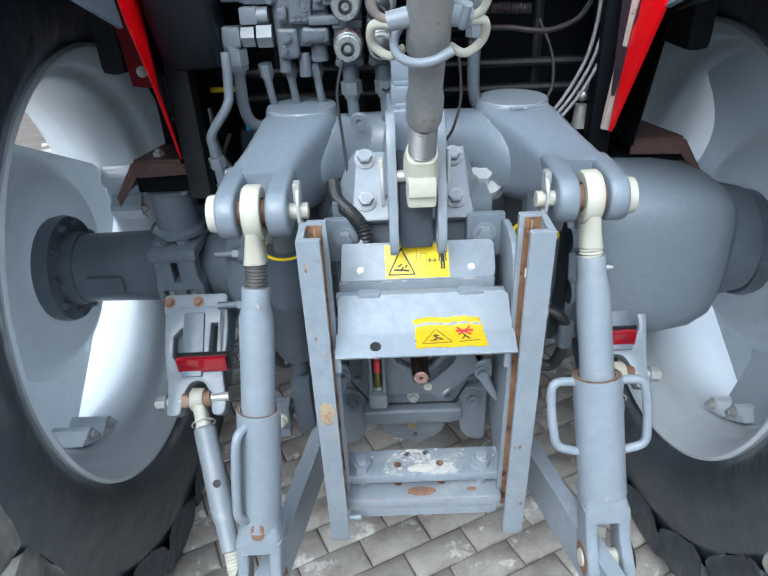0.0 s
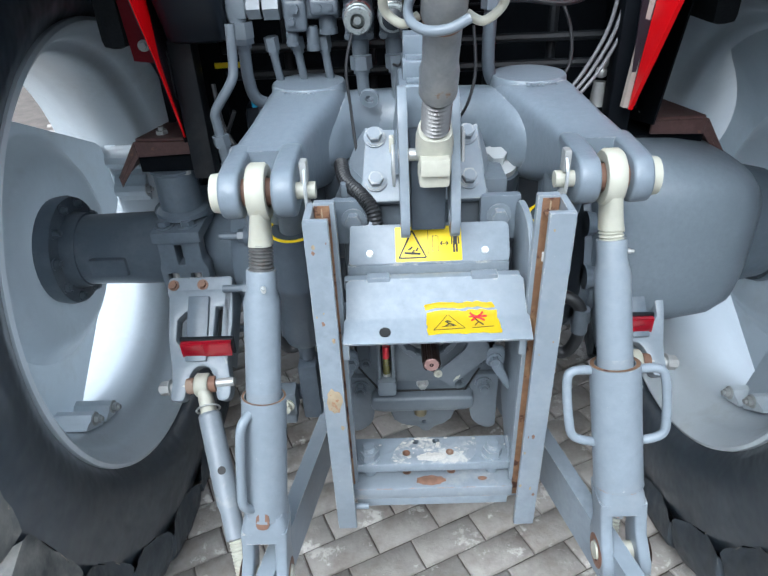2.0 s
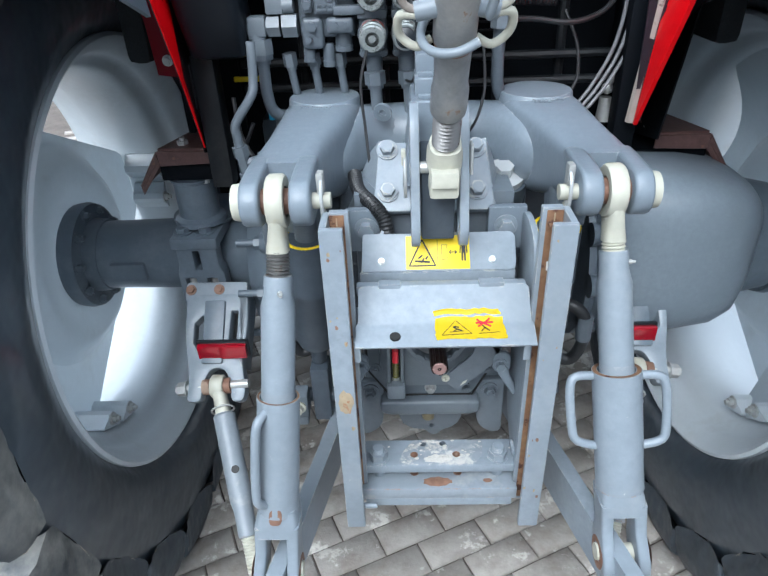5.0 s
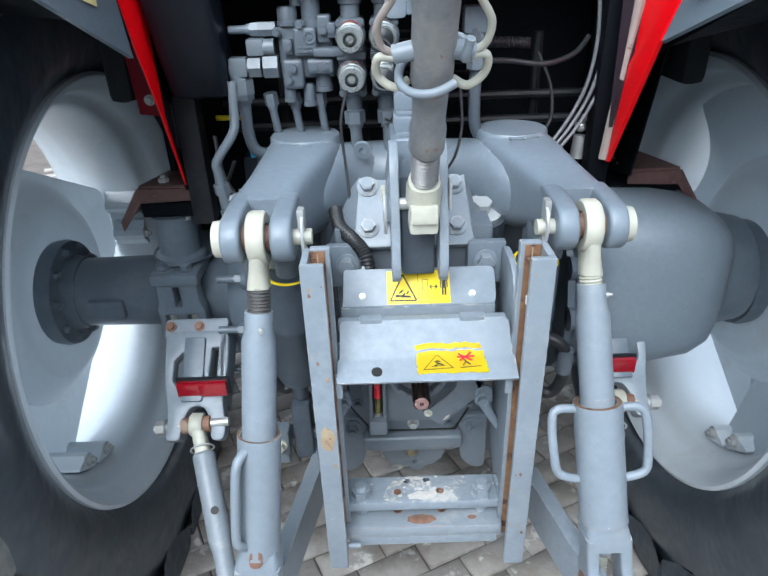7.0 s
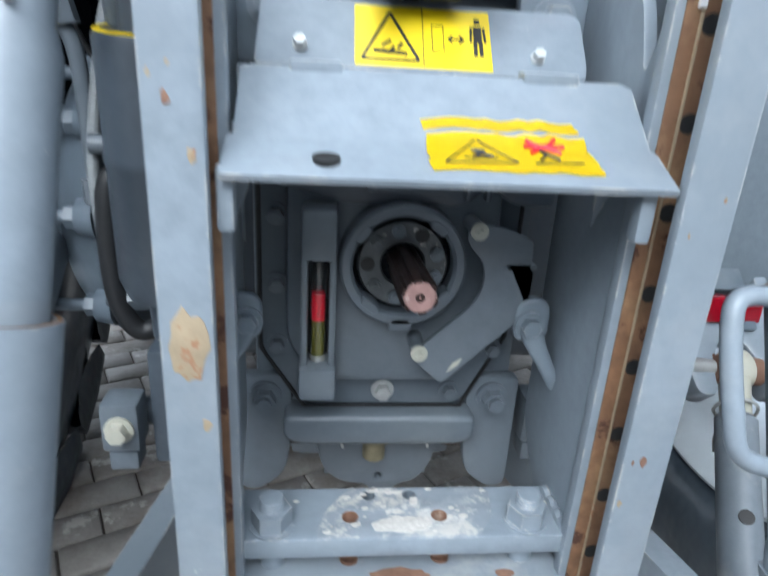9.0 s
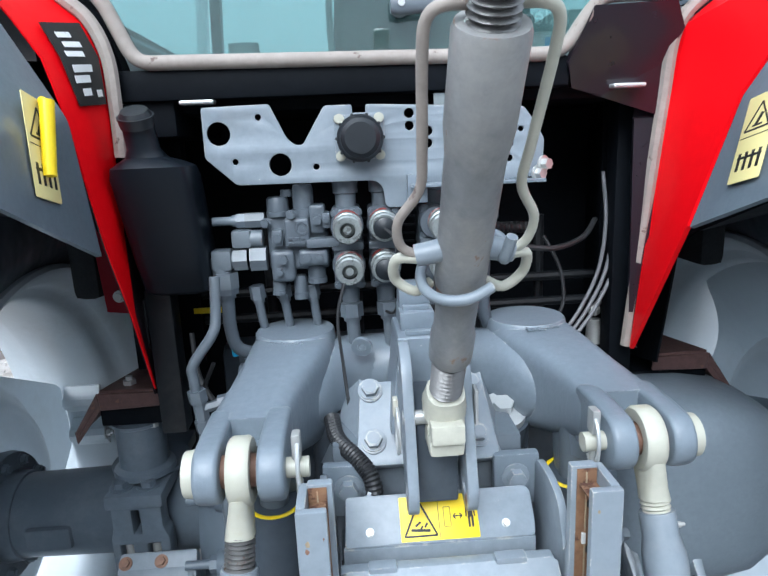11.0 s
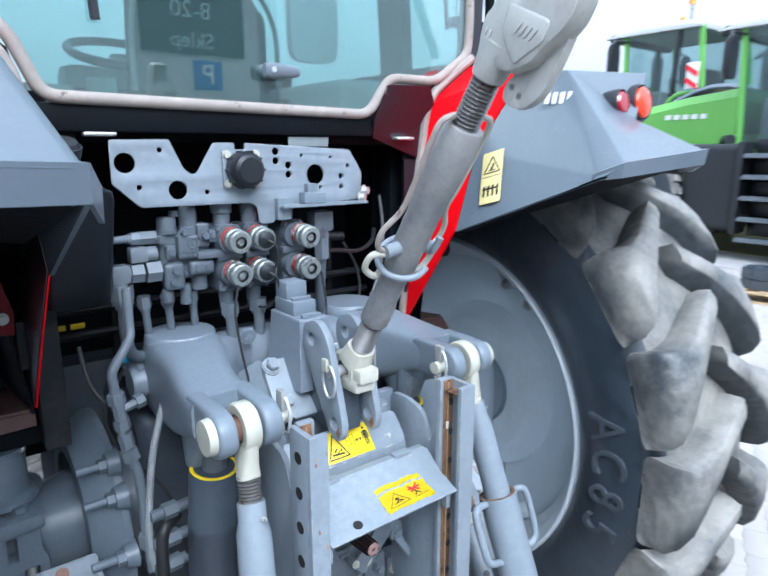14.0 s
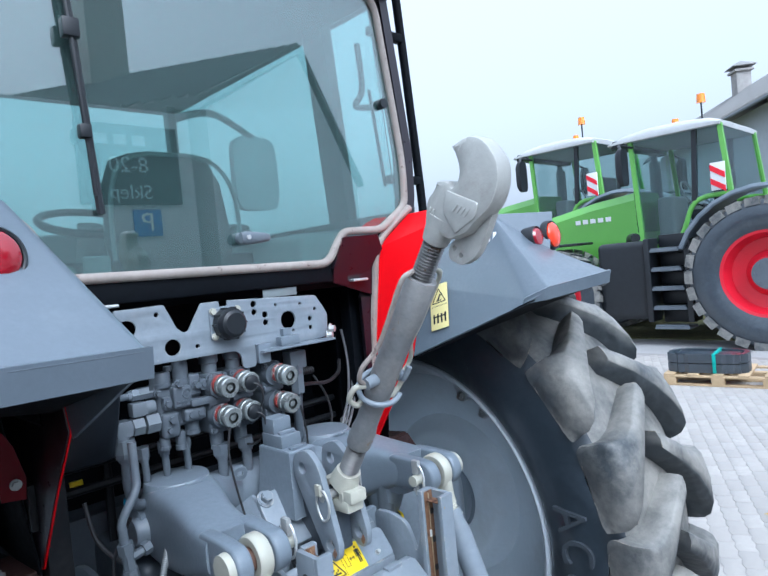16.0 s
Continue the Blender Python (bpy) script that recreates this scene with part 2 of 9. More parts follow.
JOINT = material("joint_sand", (0.13, 0.11, 0.095), 0.95, vary=0.3, bump=0.5, scale=30)
WOOD = material("pallet_wood", (0.52, 0.38, 0.22), 0.75, vary=0.2, bump=0.3, island=1.0)
LEAF = material("fallen_leaf", (0.62, 0.38, 0.08), 0.6, vary=0.3, bump=0.1)
WALLW = material("whitewashed_wall", (0.62, 0.63, 0.63), 0.85, vary=0.06, bump=0.2)
ROOFT = material("fibre_cement_roof", (0.20, 0.205, 0.205), 0.85, vary=0.2, bump=0.3)
BARK = material("grey_bark", (0.14, 0.125, 0.11), 0.9, vary=0.2, bump=0.4)
GRASS = material("dry_grass", (0.15, 0.15, 0.06), 0.9, vary=0.4, bump=0.6, scale=30)


# ---- mesh helpers ----
V = Vector


def merged(*bms):
    out = bmesh.new()
    for b in bms:
        me = bpy.data.meshes.new("tmp")
        b.to_mesh(me)
        b.free()
        out.from_mesh(me)
        bpy.data.meshes.remove(me)
    return out


def mesh_from(bm, mats, name="mesh", angle=38, recalc=True):
    if recalc:
        bmesh.ops.recalc_face_normals(bm, faces=bm.faces)
    me = bpy.data.meshes.new(name)
    bm.to_mesh(me)
    bm.free()
    for m in mats if isinstance(mats, (list, tuple)) else (mats,):
        me.materials.append(m)
    me.polygons.foreach_set("use_smooth", [True] * len(me.polygons))
    me.set_sharp_from_angle(angle=radians(angle))
    return me


def part(name, bm, mats, parent=None, label="", angle=38, recalc=True):
    ob = new(name, mesh_from(bm, mats, name, angle, recalc))
    if parent:
        ob.parent = parent
        ob.matrix_parent_inverse = parent.matrix_world.inverted()
    return tagged(ob, label)


def thing(name, label, category, at=(0, 0, 0), kind="", group=""):
    ob = new(name)
    ob.empty_display_size = 0.1
    ob.matrix_world = Matrix.Translation(at)
    bpy.context.view_layer.update()
    return tagged(ob, label, category, group, kind)


def bevelled(bm, width, seg=2, sharp=30):
    if width:
        es = [e for e in bm.edges if len(e.link_faces) == 2 and e.calc_face_angle(0) > radians(sharp)]
        bmesh.ops.bevel(bm, geom=es, offset=width, segments=seg, affect="EDGES", clamp_overlap=True, profile=0.6)
    return bm


def box(x0, x1, y0, y1, z0, z1, bev=0.003, m=None, seg=2):
    bm = bmesh.new()
    bmesh.ops.create_cube(bm, size=1)
    for v in bm.verts:
        v.co = V((x0 + (v.co.x + 0.5) * (x1 - x0), y0 + (v.co.y + 0.5) * (y1 - y0), z0 + (v.co.z + 0.5) * (z1 - z0)))
    bevelled(bm, bev, seg)
    if m:
        bm.transform(m)
    return bm


def frame_of(n, up=(0, 0, 1)):
    n = V(n).normalized()
    up = V(up)
    if abs(n.dot(up.normalized())) > 0.98:
        up = V((0, 1, 0)) if abs(n.y) < 0.9 else V((1, 0, 0))
    u = up.cross(n).normalized()
    return u, n.cross(u), n


def rod(p0, p1, r, r1=None, seg=20, bev=0.0):
    p0, p1 = V(p0), V(p1)
    r1 = r if r1 is None else r1
    u, v, n = frame_of(p1 - p0)
    bm = bmesh.new()
    rings = []
    for p, rad in ((p0, r), (p1, r1)):
        rings.append([bm.verts.new(p + rad * (math.cos(a) * u + math.sin(a) * v)) for a in (2 * math.pi * k / seg for k in range(seg))])
    for k in range(seg):
        bm.faces.new((rings[0][k], rings[0][(k + 1) % seg], rings[1][(k + 1) % seg], rings[1][k]))
    bm.faces.new(rings[0][::-1])
    bm.faces.new(rings[1])
    return bevelled(bm, bev, 2, 60)


def lathe(profile, origin, axis, seg=32, close=False, up=(0, 0, 1)):
    """Turn (along, radius) pairs round an axis. close: join the last to the first."""
    u, v, n = frame_of(axis, up)
    o = V(origin)
    bm = bmesh.new()
    rings = []
    for a, r in profile:
        if r < 1e-6:
            rings.append([bm.verts.new(o + n * a)] * seg)
        else:
            rings.append([bm.verts.new(o + n * a + r * (math.cos(t) * u + math.sin(t) * v)) for t in (2 * math.pi * k / seg for k in range(seg))])
    pairs = list(zip(rings, rings[1:])) + ([(rings[-1], rings[0])] if close else [])
    for ra, rb in pairs:
        for k in range(seg):
            vs = []
            for w in (ra[k], ra[(k + 1) % seg], rb[(k + 1) % seg], rb[k]):
                if w not in vs:
                    vs.append(w)
            if len(vs) > 2:
                bm.faces.new(vs)
    return bm


def smooth_path(pts, steps=6, closed=False):
    pts = [V(p) for p in pts]
    n = len(pts)
    out = []
    for i in range(n if closed else n - 1):
        p0, p1, p2, p3 = (pts[(i + k) % n] if closed else pts[min(max(i + k, 0), n - 1)] for k in (-1, 0, 1, 2))
        for s in range(steps):
            t = s / steps
            out.append(0.5 * (2 * p1 + (p2 - p0) * t + (2 * p0 - 5 * p1 + 4 * p2 - p3) * t * t + (3 * p1 - p0 - 3 * p2 + p3) * t ** 3))
    return out if closed else out + [pts[-1]]


def tube(pts, r, seg=10, smooth=6, closed=False, ridge=0.0):
    path = smooth_path(pts, smooth, closed) if smooth else [V(p) for p in pts]
    n = len(path)
    bm = bmesh.new()
    rings = []
    u = None
    for i, p in enumerate(path):
        d = (path[(i + 1) % n] - path[i - 1]) if closed else path[min(i + 1, n - 1)] - path[max(i - 1, 0)]
        d.normalize()
        u = frame_of(d)[0] if u is None else (u - d * u.dot(d)).normalized()
        w = d.cross(u)
        rad = r * (1 + ridge * (1 if i % 2 else -1))
        rings.append([bm.verts.new(p + rad * (math.cos(a) * u + math.sin(a) * w)) for a in (2 * math.pi * k / seg for k in range(seg))])
    for i in range(n if closed else n - 1):
        a, b = rings[i], rings[(i + 1) % n]
        for k in range(seg):
            bm.faces.new((a[k], a[(k + 1) % seg], b[(k + 1) % seg], b[k]))
    if not closed:
        bm.faces.new(rings[0][::-1])
        bm.faces.new(rings[-1])
    return bm


def rounded(pts, r, seg=4):
    """A polygon's corners, rounded; a point may carry a radius of its own."""
    out = []
    n = len(pts)
    for i, p in enumerate(pts):
        rad = p[2] if len(p) > 2 else r
        a, b, c = V(pts[i - 1][:2]), V(p[:2]), V(pts[(i + 1) % n][:2])
        u, w = (a - b), (c - b)
        d = min(rad, u.length * 0.49, w.length * 0.49)
        if d < 1e-5:
            out.append(tuple(b))
            continue
        u.normalize(), w.normalize()
        s, e = b + u * d, b + w * d
        for k in range(seg + 1):
            t = k / seg
            out.append(tuple((1 - t) ** 2 * s + 2 * t * (1 - t) * b + t * t * e))
    return out


def plane_at(origin, u, v):
    u, v = V(u).normalized(), V(v)
    n = u.cross(v).normalized()
    v = n.cross(u)
    return Matrix.Translation(V(origin)) @ Matrix((u, v, n)).transposed().to_4x4()


def plate(outline, thick, m, holes=(), bev=0.001, corner=0.004):
    """A flat plate cut from a sheet, with holes through it: its middle lies in the plane of m."""
    cu = bpy.data.curves.new("tmp", "CURVE")
    cu.dimensions, cu.fill_mode = "2D", "BOTH"
    cu.extrude, cu.bevel_depth, cu.bevel_resolution = max(thick / 2 - bev, 0.0001), bev, 1
    cu.offset = -bev
    loops = [rounded(outline, corner)]
    for h in holes:
        if len(h) == 3:
            loops.append([(h[0] + h[2] * math.cos(a), h[1] + h[2] * math.sin(a)) for a in (2 * math.pi * k / 20 for k in range(20))])
        else:
            loops.append(rounded(h[3], 0.003))
    for pts in loops:
        sp = cu.splines.new("POLY")
        sp.points.add(len(pts) - 1)
        for q, p in zip(sp.points, pts):
            q.co = (p[0], p[1], 0, 1)
        sp.use_cyclic_u = True
    ob = bpy.data.objects.new("tmp", cu)
    me = bpy.data.meshes.new_from_object(ob)
    bm = bmesh.new()
    bm.from_mesh(me)
    bpy.data.objects.remove(ob)
    bpy.data.curves.remove(cu)
    bpy.data.meshes.remove(me)
    bmesh.ops.remove_doubles(bm, verts=bm.verts, dist=1e-5)
    bm.transform(m)
    return bm


def lettering(body, size, m, thick=0.001):
    cu = bpy.data.curves.new("tmp", "FONT")
    cu.body, cu.size, cu.extrude, cu.align_x, cu.align_y = body, size, thick, "CENTER", "CENTER"
    ob = bpy.data.objects.new("tmp", cu)
    me = bpy.data.meshes.new_from_object(ob)
    bm = bmesh.new()
    bm.from_mesh(me)
    bpy.data.objects.remove(ob)
    bpy.data.curves.remove(cu)
    bpy.data.meshes.remove(me)
    bm.transform(m)
    return bm


def loft(sections, cap=True):
    """Join rings of equal count into one closed skin."""
    bm = bmesh.new()
    rings = [[bm.verts.new(V(p)) for p in s] for s in sections]
    n = len(rings[0])
    for a, b in zip(rings, rings[1:]):
        for k in range(n):
            bm.faces.new((a[k], a[(k + 1) % n], b[(k + 1) % n], b[k]))
    if cap:
        bm.faces.new(rings[0][::-1])
        bm.faces.new(rings[-1])
    return bm


def superring(center, u, v, a, b, power=3.0, n=24):
    """A rounded-square ring."""
    out = []
    for k in range(n):
        t = 2 * math.pi * k / n
        c, s = math.cos(t), math.sin(t)
        out.append(V(center) + V(u) * a * math.copysign(abs(c) ** (2 / power), c) + V(v) * b * math.copysign(abs(s) ** (2 / power), s))
    return out


def solid(faces, thick=0.006, soft=0.0):
    """A skin of corner lists, given thickness, with its ridges rounded by soft."""
    bm = bmesh.new()
    known = {}
    for f in faces:
        vs = []
        for p in f:
            key = tuple(round(c, 4) for c in p)
            if key not in known:
                known[key] = bm.verts.new(p)
            vs.append(known[key])
        bm.faces.new(vs)
    bmesh.ops.recalc_face_normals(bm, faces=bm.faces)
    if soft:
        bevelled(bm, soft, 4, 8)
    bmesh.ops.solidify(bm, geom=list(bm.faces), thickness=thick)
    return bm


def hexbolt(p, n, r=0.011, h=0.009, washer=1.45):
    """A hexagon head on its washer, standing on p towards n."""
    p, n = V(p), V(n).normalized()
    head = rod(p + n * 0.002, p + n * (0.002 + h), r, r * 0.98, 6)
    bevelled(head, r * 0.12, 1)
    return merged(rod(p - n * 0.001, p + n * 0.0025, r * washer, seg=20, bev=0.0006), head)


def parts(name, bms, mats, parent, label="", angle=38):
    """Several alike parts in a row."""
    return [part(name, b, mats, parent, label, angle) for b in bms]


def mirror(bm):
    bm.transform(Matrix.Scale(-1, 4, (1, 0, 0)))
    bmesh.ops.reverse_faces(bm, faces=bm.faces)
    return bm


# ---- tractor: wheels and axle ----
tractor = thing("tractor", "grey and red farm tractor with rear linkage on block paving", "tractor", (0, 2, 0))
AXY, AXZ = 1.765, 0.862


def paint_faces(bm, test, index):
    for f in bm.faces:
        if test(f):
            f.material_index = index
    return bm


def wheel(side, xw):
    hub = new("rear_wheel")
    hub.matrix_world = Matrix.Translation((side * xw, AXY, AXZ))
    hub.parent = tractor
    hub.matrix_parent_inverse = Matrix.Translation((0, -2, 0))
    bpy.context.view_layer.update()
    tagged(hub, "large rear wheel with a silver rim and dusty tyre")
    o, ax = (side * xw, AXY, AXZ), (side, 0, 0)
    # carcass
    half_w = 0.19
    flank = [(0.014, 0.572), (0.0, 0.582), (-0.022, 0.606), (-0.038, 0.65), (-0.046, 0.70), (-0.047, 0.75), (-0.046, 0.79), (-0.040, 0.822), (-0.022, 0.848), (0.03, 0.864)]
    prof = flank + [(half_w, 0.876)] + [(2 * half_w - a, r) for a, r in reversed(flank)]
    tyre = lathe(prof, o, ax, 96)
    # chevron lugs
    u, v, n = frame_of(ax)
    count = 20
    LUG = ((-0.046, 0.796, 0.800, 0.040, 0.037, 0.0), (-0.053, 0.800, 0.812, 0.076, 0.072, 0.0), (-0.059, 0.808, 0.832, 0.103, 0.099, 0.0), (-0.063, 0.818, 0.860, 0.118, 0.114, 0.0), (-0.062, 0.830, 0.890, 0.122, 0.118, 0.002), (-0.052, 0.838, 0.916, 0.117, 0.110, 0.010), (-0.032, 0.844, 0.932, 0.100, 0.088, 0.026),
           (0.002, 0.856, 0.938, 0.074, 0.060, 0.055), (0.055, 0.866, 0.942, 0.055, 0.042, 0.10), (0.125, 0.872, 0.942, 0.045, 0.034, 0.16), (0.215, 0.876, 0.940, 0.037, 0.028, 0.225))
    wear = random.Random(3 + side)
    for half in (0, 1):
        for k in range(count):
            bm = bmesh.new()
            t0 = 2 * math.pi * (k + 0.5 * half) / count
            rings = []
            for s, (x, rb, rt, wb, wt, sweep) in enumerate(LUG):
                xx = x if not half else 2 * half_w - x
                t = t0 - sweep * side
                ring = []
                for w, r in ((-wb, rb), (-wb * 0.98, (rb + rt) / 2), (-wt, rt - 0.007), (-wt * 0.88, rt), (0, rt + 0.004), (wt * 0.88, rt), (wt, rt - 0.007), (wb * 0.98, (rb + rt) / 2), (wb, rb)):
                    a = t + (w + wear.uniform(-0.002, 0.002)) / r
                    rr = r + wear.uniform(-0.0015, 0.001)
                    p = V(o) + n * (xx + wear.uniform(-0.001, 0.001)) + rr * (math.cos(a) * u + math.sin(a) * v)
                    p.z = max(p.z, 0.0)
                    ring.append(bm.verts.new(p))
                rings.append(ring)
            for a, b in zip(rings, rings[1:]):
                for q in range(8):
                    bm.faces.new((a[q], a[q + 1], b[q + 1], b[q]))
            bm.faces.new(rings[0])
            bm.faces.new(rings[-1][::-1])
            bmesh.ops.recalc_face_normals(bm, faces=bm.faces)
            # low lugs get the darker rubber in place of shade
            part("tread_lug", bm, TREAD if rings[4][4].co.z > 0.42 else SHADETREAD, hub, angle=58)
    for w in tyre.verts:
        w.co.z = max(w.co.z, 0.004)
    paint_faces(tyre, lambda q: (q.calc_center_median() - V(o)).cross(n).length > 0.842, 1)
    part("tyre", tyre, [RUBBER, TREAD], hub, "black agricultural tyre with dusty worn lugs", angle=40)
    # rim barrel with rolled flanges
    rim = lathe([(0.0, 0.585), (-0.012, 0.583), (-0.016, 0.574), (-0.008, 0.563), (0.01, 0.556), (0.02, 0.545), (0.05, 0.535), (0.08, 0.528), (0.09, 0.512), (0.12, 0.500), (0.20, 0.496),
                 (0.28, 0.502), (0.31, 0.52), (0.36, 0.54), (0.40, 0.558), (0.412, 0.574), (0.412, 0.586), (0.39, 0.57), (0.33, 0.555), (0.10, 0.555), (0.0, 0.57)], o, ax, 128, close=True)
    part("rim", rim, RIM, hub, "silver-grey painted steel rim", angle=50)
    # dished disc with cut-away sides
    LOBE = radians(240 if side > 0 else 244)
    bm = bmesh.new()
    seg = 96
    prof = [(0.205, 0.11), (0.19, 0.16), (0.178, 0.235), (0.188, 0.262), (0.215, 0.285), (0.235, 0.315)]
    rings = []
    for a, r in prof:
        rings.append([bm.verts.new(V(o) + n * a + r * (math.cos(t) * u + math.sin(t) * v)) for t in (2 * math.pi * k / seg for k in range(seg))])
    last = []
    for k in range(seg):
        t = 2 * math.pi * k / seg
        e = math.cos(t) * u + math.sin(t) * v
        # three lobes reach the rim, with straight cut-aways between them
        turn = math.atan2(e.z, e.y)
        face = abs((turn - LOBE) % (2 * math.pi / 3) - math.pi / 3)
        r, depth = min(0.497, 0.335 / math.cos(face)), 0.238
        if side > 0 and not -1.95 < turn < -0.15:
            # the upper cut-away of this wheel is a shallow one
            r = min(0.499, 0.425 / max(0.1, math.cos(turn - 0.35)))
            depth = 0.238 - 1.4 * max(0.0, r - 0.425)
        last.append(bm.verts.new(V(o) + n * depth + r * (math.cos(t) * u + math.sin(t) * v)))
    rings.append(last)
    for a, b in zip(rings, rings[1:]):
        for k in range(seg):
            bm.faces.new((a[k], a[(k + 1) % seg], b[(k + 1) % seg], b[k]))
    bmesh.ops.solidify(bm, geom=list(bm.faces), thickness=0.012)
    part("wheel_disc", bm, RIM, hub, "dished silver wheel disc", angle=30)
    # mounting lugs with bolts, in pairs
    for third in range(3):
        for d in (-0.115, 0.115):
            t = third * 2 * math.pi / 3 + LOBE + d
            er = V((0, math.cos(t), math.sin(t)))
            et = V((0, -math.sin(t), math.cos(t)))
            c = V(o) + n * 0.165 + er * 0.468
            m = Matrix((et, er, n)).transposed().to_4x4()
            m.translation = c
            wave = [(-0.045, 0.018), (-0.036, 0.008), (-0.026, 0.002), (-0.018, -0.014), (0.0, -0.022), (0.018, -0.014), (0.026, 0.002), (0.036, 0.008), (0.045, 0.018), (0.045, 0.024), (-0.045, 0.024)]
            lug = loft([[m @ V((a, b, z)) for a, b in wave] for z in (-0.05, 0.055)])
            lp = part("mounting_lug", bevelled(lug, 0.0015, 1), RIM, hub)
            base = m @ V((0, -0.001, -0.05))
            part("bolt", merged(hexbolt(base, -n, 0.013, 0.012), rod(base - n * 0.012, base - n * 0.022, 0.007, seg=12)), ZINC, lp)
    # hub flange with nuts
    fl = lathe([(0.19, 0.0), (0.19, 0.145), (0.165, 0.149), (0.148, 0.145), (0.145, 0.105), (0.11, 0.10), (0.08, 0.0)], o, ax, 40)
    fp = part("hub_flange", bevelled(fl, 0.004, 2), AXLE, hub, "dark grey bolted hub flange", angle=30)
    for k in range(10):
        t = 2 * math.pi * k / 10 + 0.2
        c = V(o) + n * 0.147 + 0.126 * (math.cos(t) * u + math.sin(t) * v)
        part("wheel_nut", merged(hexbolt(c, -n, 0.012, 0.012, 1.3), rod(c, c - n * 0.02, 0.008, seg=12, bev=0.001)), AXLE, fp)
    return hub


wheel_r, wheel_l = wheel(1, 0.757), wheel(-1, 0.785)

# writing on the inner sidewall
for ch, ang in (("A", 0.11), ("C", -0.03), ("8", -0.17), ("5", -0.31)):
    t = math.pi - 0.10 - ang
    er = V((0, math.cos(t), math.sin(t)))
    et = V((0, -er.z, er.y)) * 1.0
    c = V((0.757 - 0.0475, AXY, AXZ)) + er * 0.70
    m = plane_at(c, et, er)
    part("sidewall_letter", lettering(ch, 0.115, m @ Matrix.Scale(1.25, 4, (0, 1, 0)), 0.009), RAISED, wheel_r, "raised black rubber lettering")

# left axle trumpet with its bolted saddle
part("axle_trumpet", merged(rod((-0.93, AXY, AXZ), (-0.60, AXY, AXZ), 0.095, 0.1, 36, 0.006),
                            lathe([(0, 0.1), (0.12, 0.104), (0.2, 0.125), (0.32, 0.155), (0.42, 0.17)], (-0.62, AXY, AXZ), (1, 0, 0), 36),
                            box(-0.86, -0.76, AXY - 0.108, AXY - 0.08, 0.83, 0.885, 0.012)), AXLE, tractor, "dark grey rear axle housing")
saddle = part("axle_saddle", merged(box(-0.652, -0.532, 1.60, 1.90, 0.955, 0.985, 0.006)), AXLE, tractor, "dark grey axle saddle with clamp slots")
part("saddle_seat", rod((-0.595, 1.75, 0.984), (-0.595, 1.75, 0.992), 0.085, seg=32, bev=0.002), AXLE, saddle)
part("saddle_front", plate([(-0.645, 0.955), (-0.54, 0.955), (-0.54, 0.90), (-0.53, 0.88), (-0.53, 0.735), (-0.652, 0.735), (-0.652, 0.88), (-0.645, 0.90)], 0.045, plane_at((0, 1.632, 0), (1, 0, 0), (0, 0, 1)), [(0, 0, 0, [(-0.635, 0.77), (-0.608, 0.77), (-0.608, 0.865), (-0.635, 0.865)]), (0, 0, 0, [(-0.578, 0.77), (-0.551, 0.77), (-0.551, 0.865), (-0.578, 0.865)]), (0, 0, 0, [(-0.603, 0.89), (-0.586, 0.89), (-0.586, 0.945), (-0.603, 0.945)])], 0.004, 0.008), AXLE, saddle)
part("saddle_foot", box(-0.648, -0.535, 1.595, 1.66, 0.735, 0.765, 0.006), AXLE, saddle)
for x in (-0.6215, -0.5645):
    part("clamp_stud", rod((x, 1.630, 0.755), (x, 1.630, 0.88), 0.0105, seg=14), ZINC, saddle, "bright clamp stud")
    part("bolt", hexbolt((x - 0.005, 1.64, 0.985), (0, 0, 1), 0.017, 0.013), AXLE, saddle)
part("saddle_post", lathe([(0, 0.0), (0, 0.066), (0.012, 0.064), (0.02, 0.052), (0.112, 0.052), (0.116, 0.058), (0.122, 0.058), (0.122, 0.0)], (-0.592, 1.70, 0.995), (0, 0, 1), 36), AXLE, tractor, "dark grey mount post", angle=30)
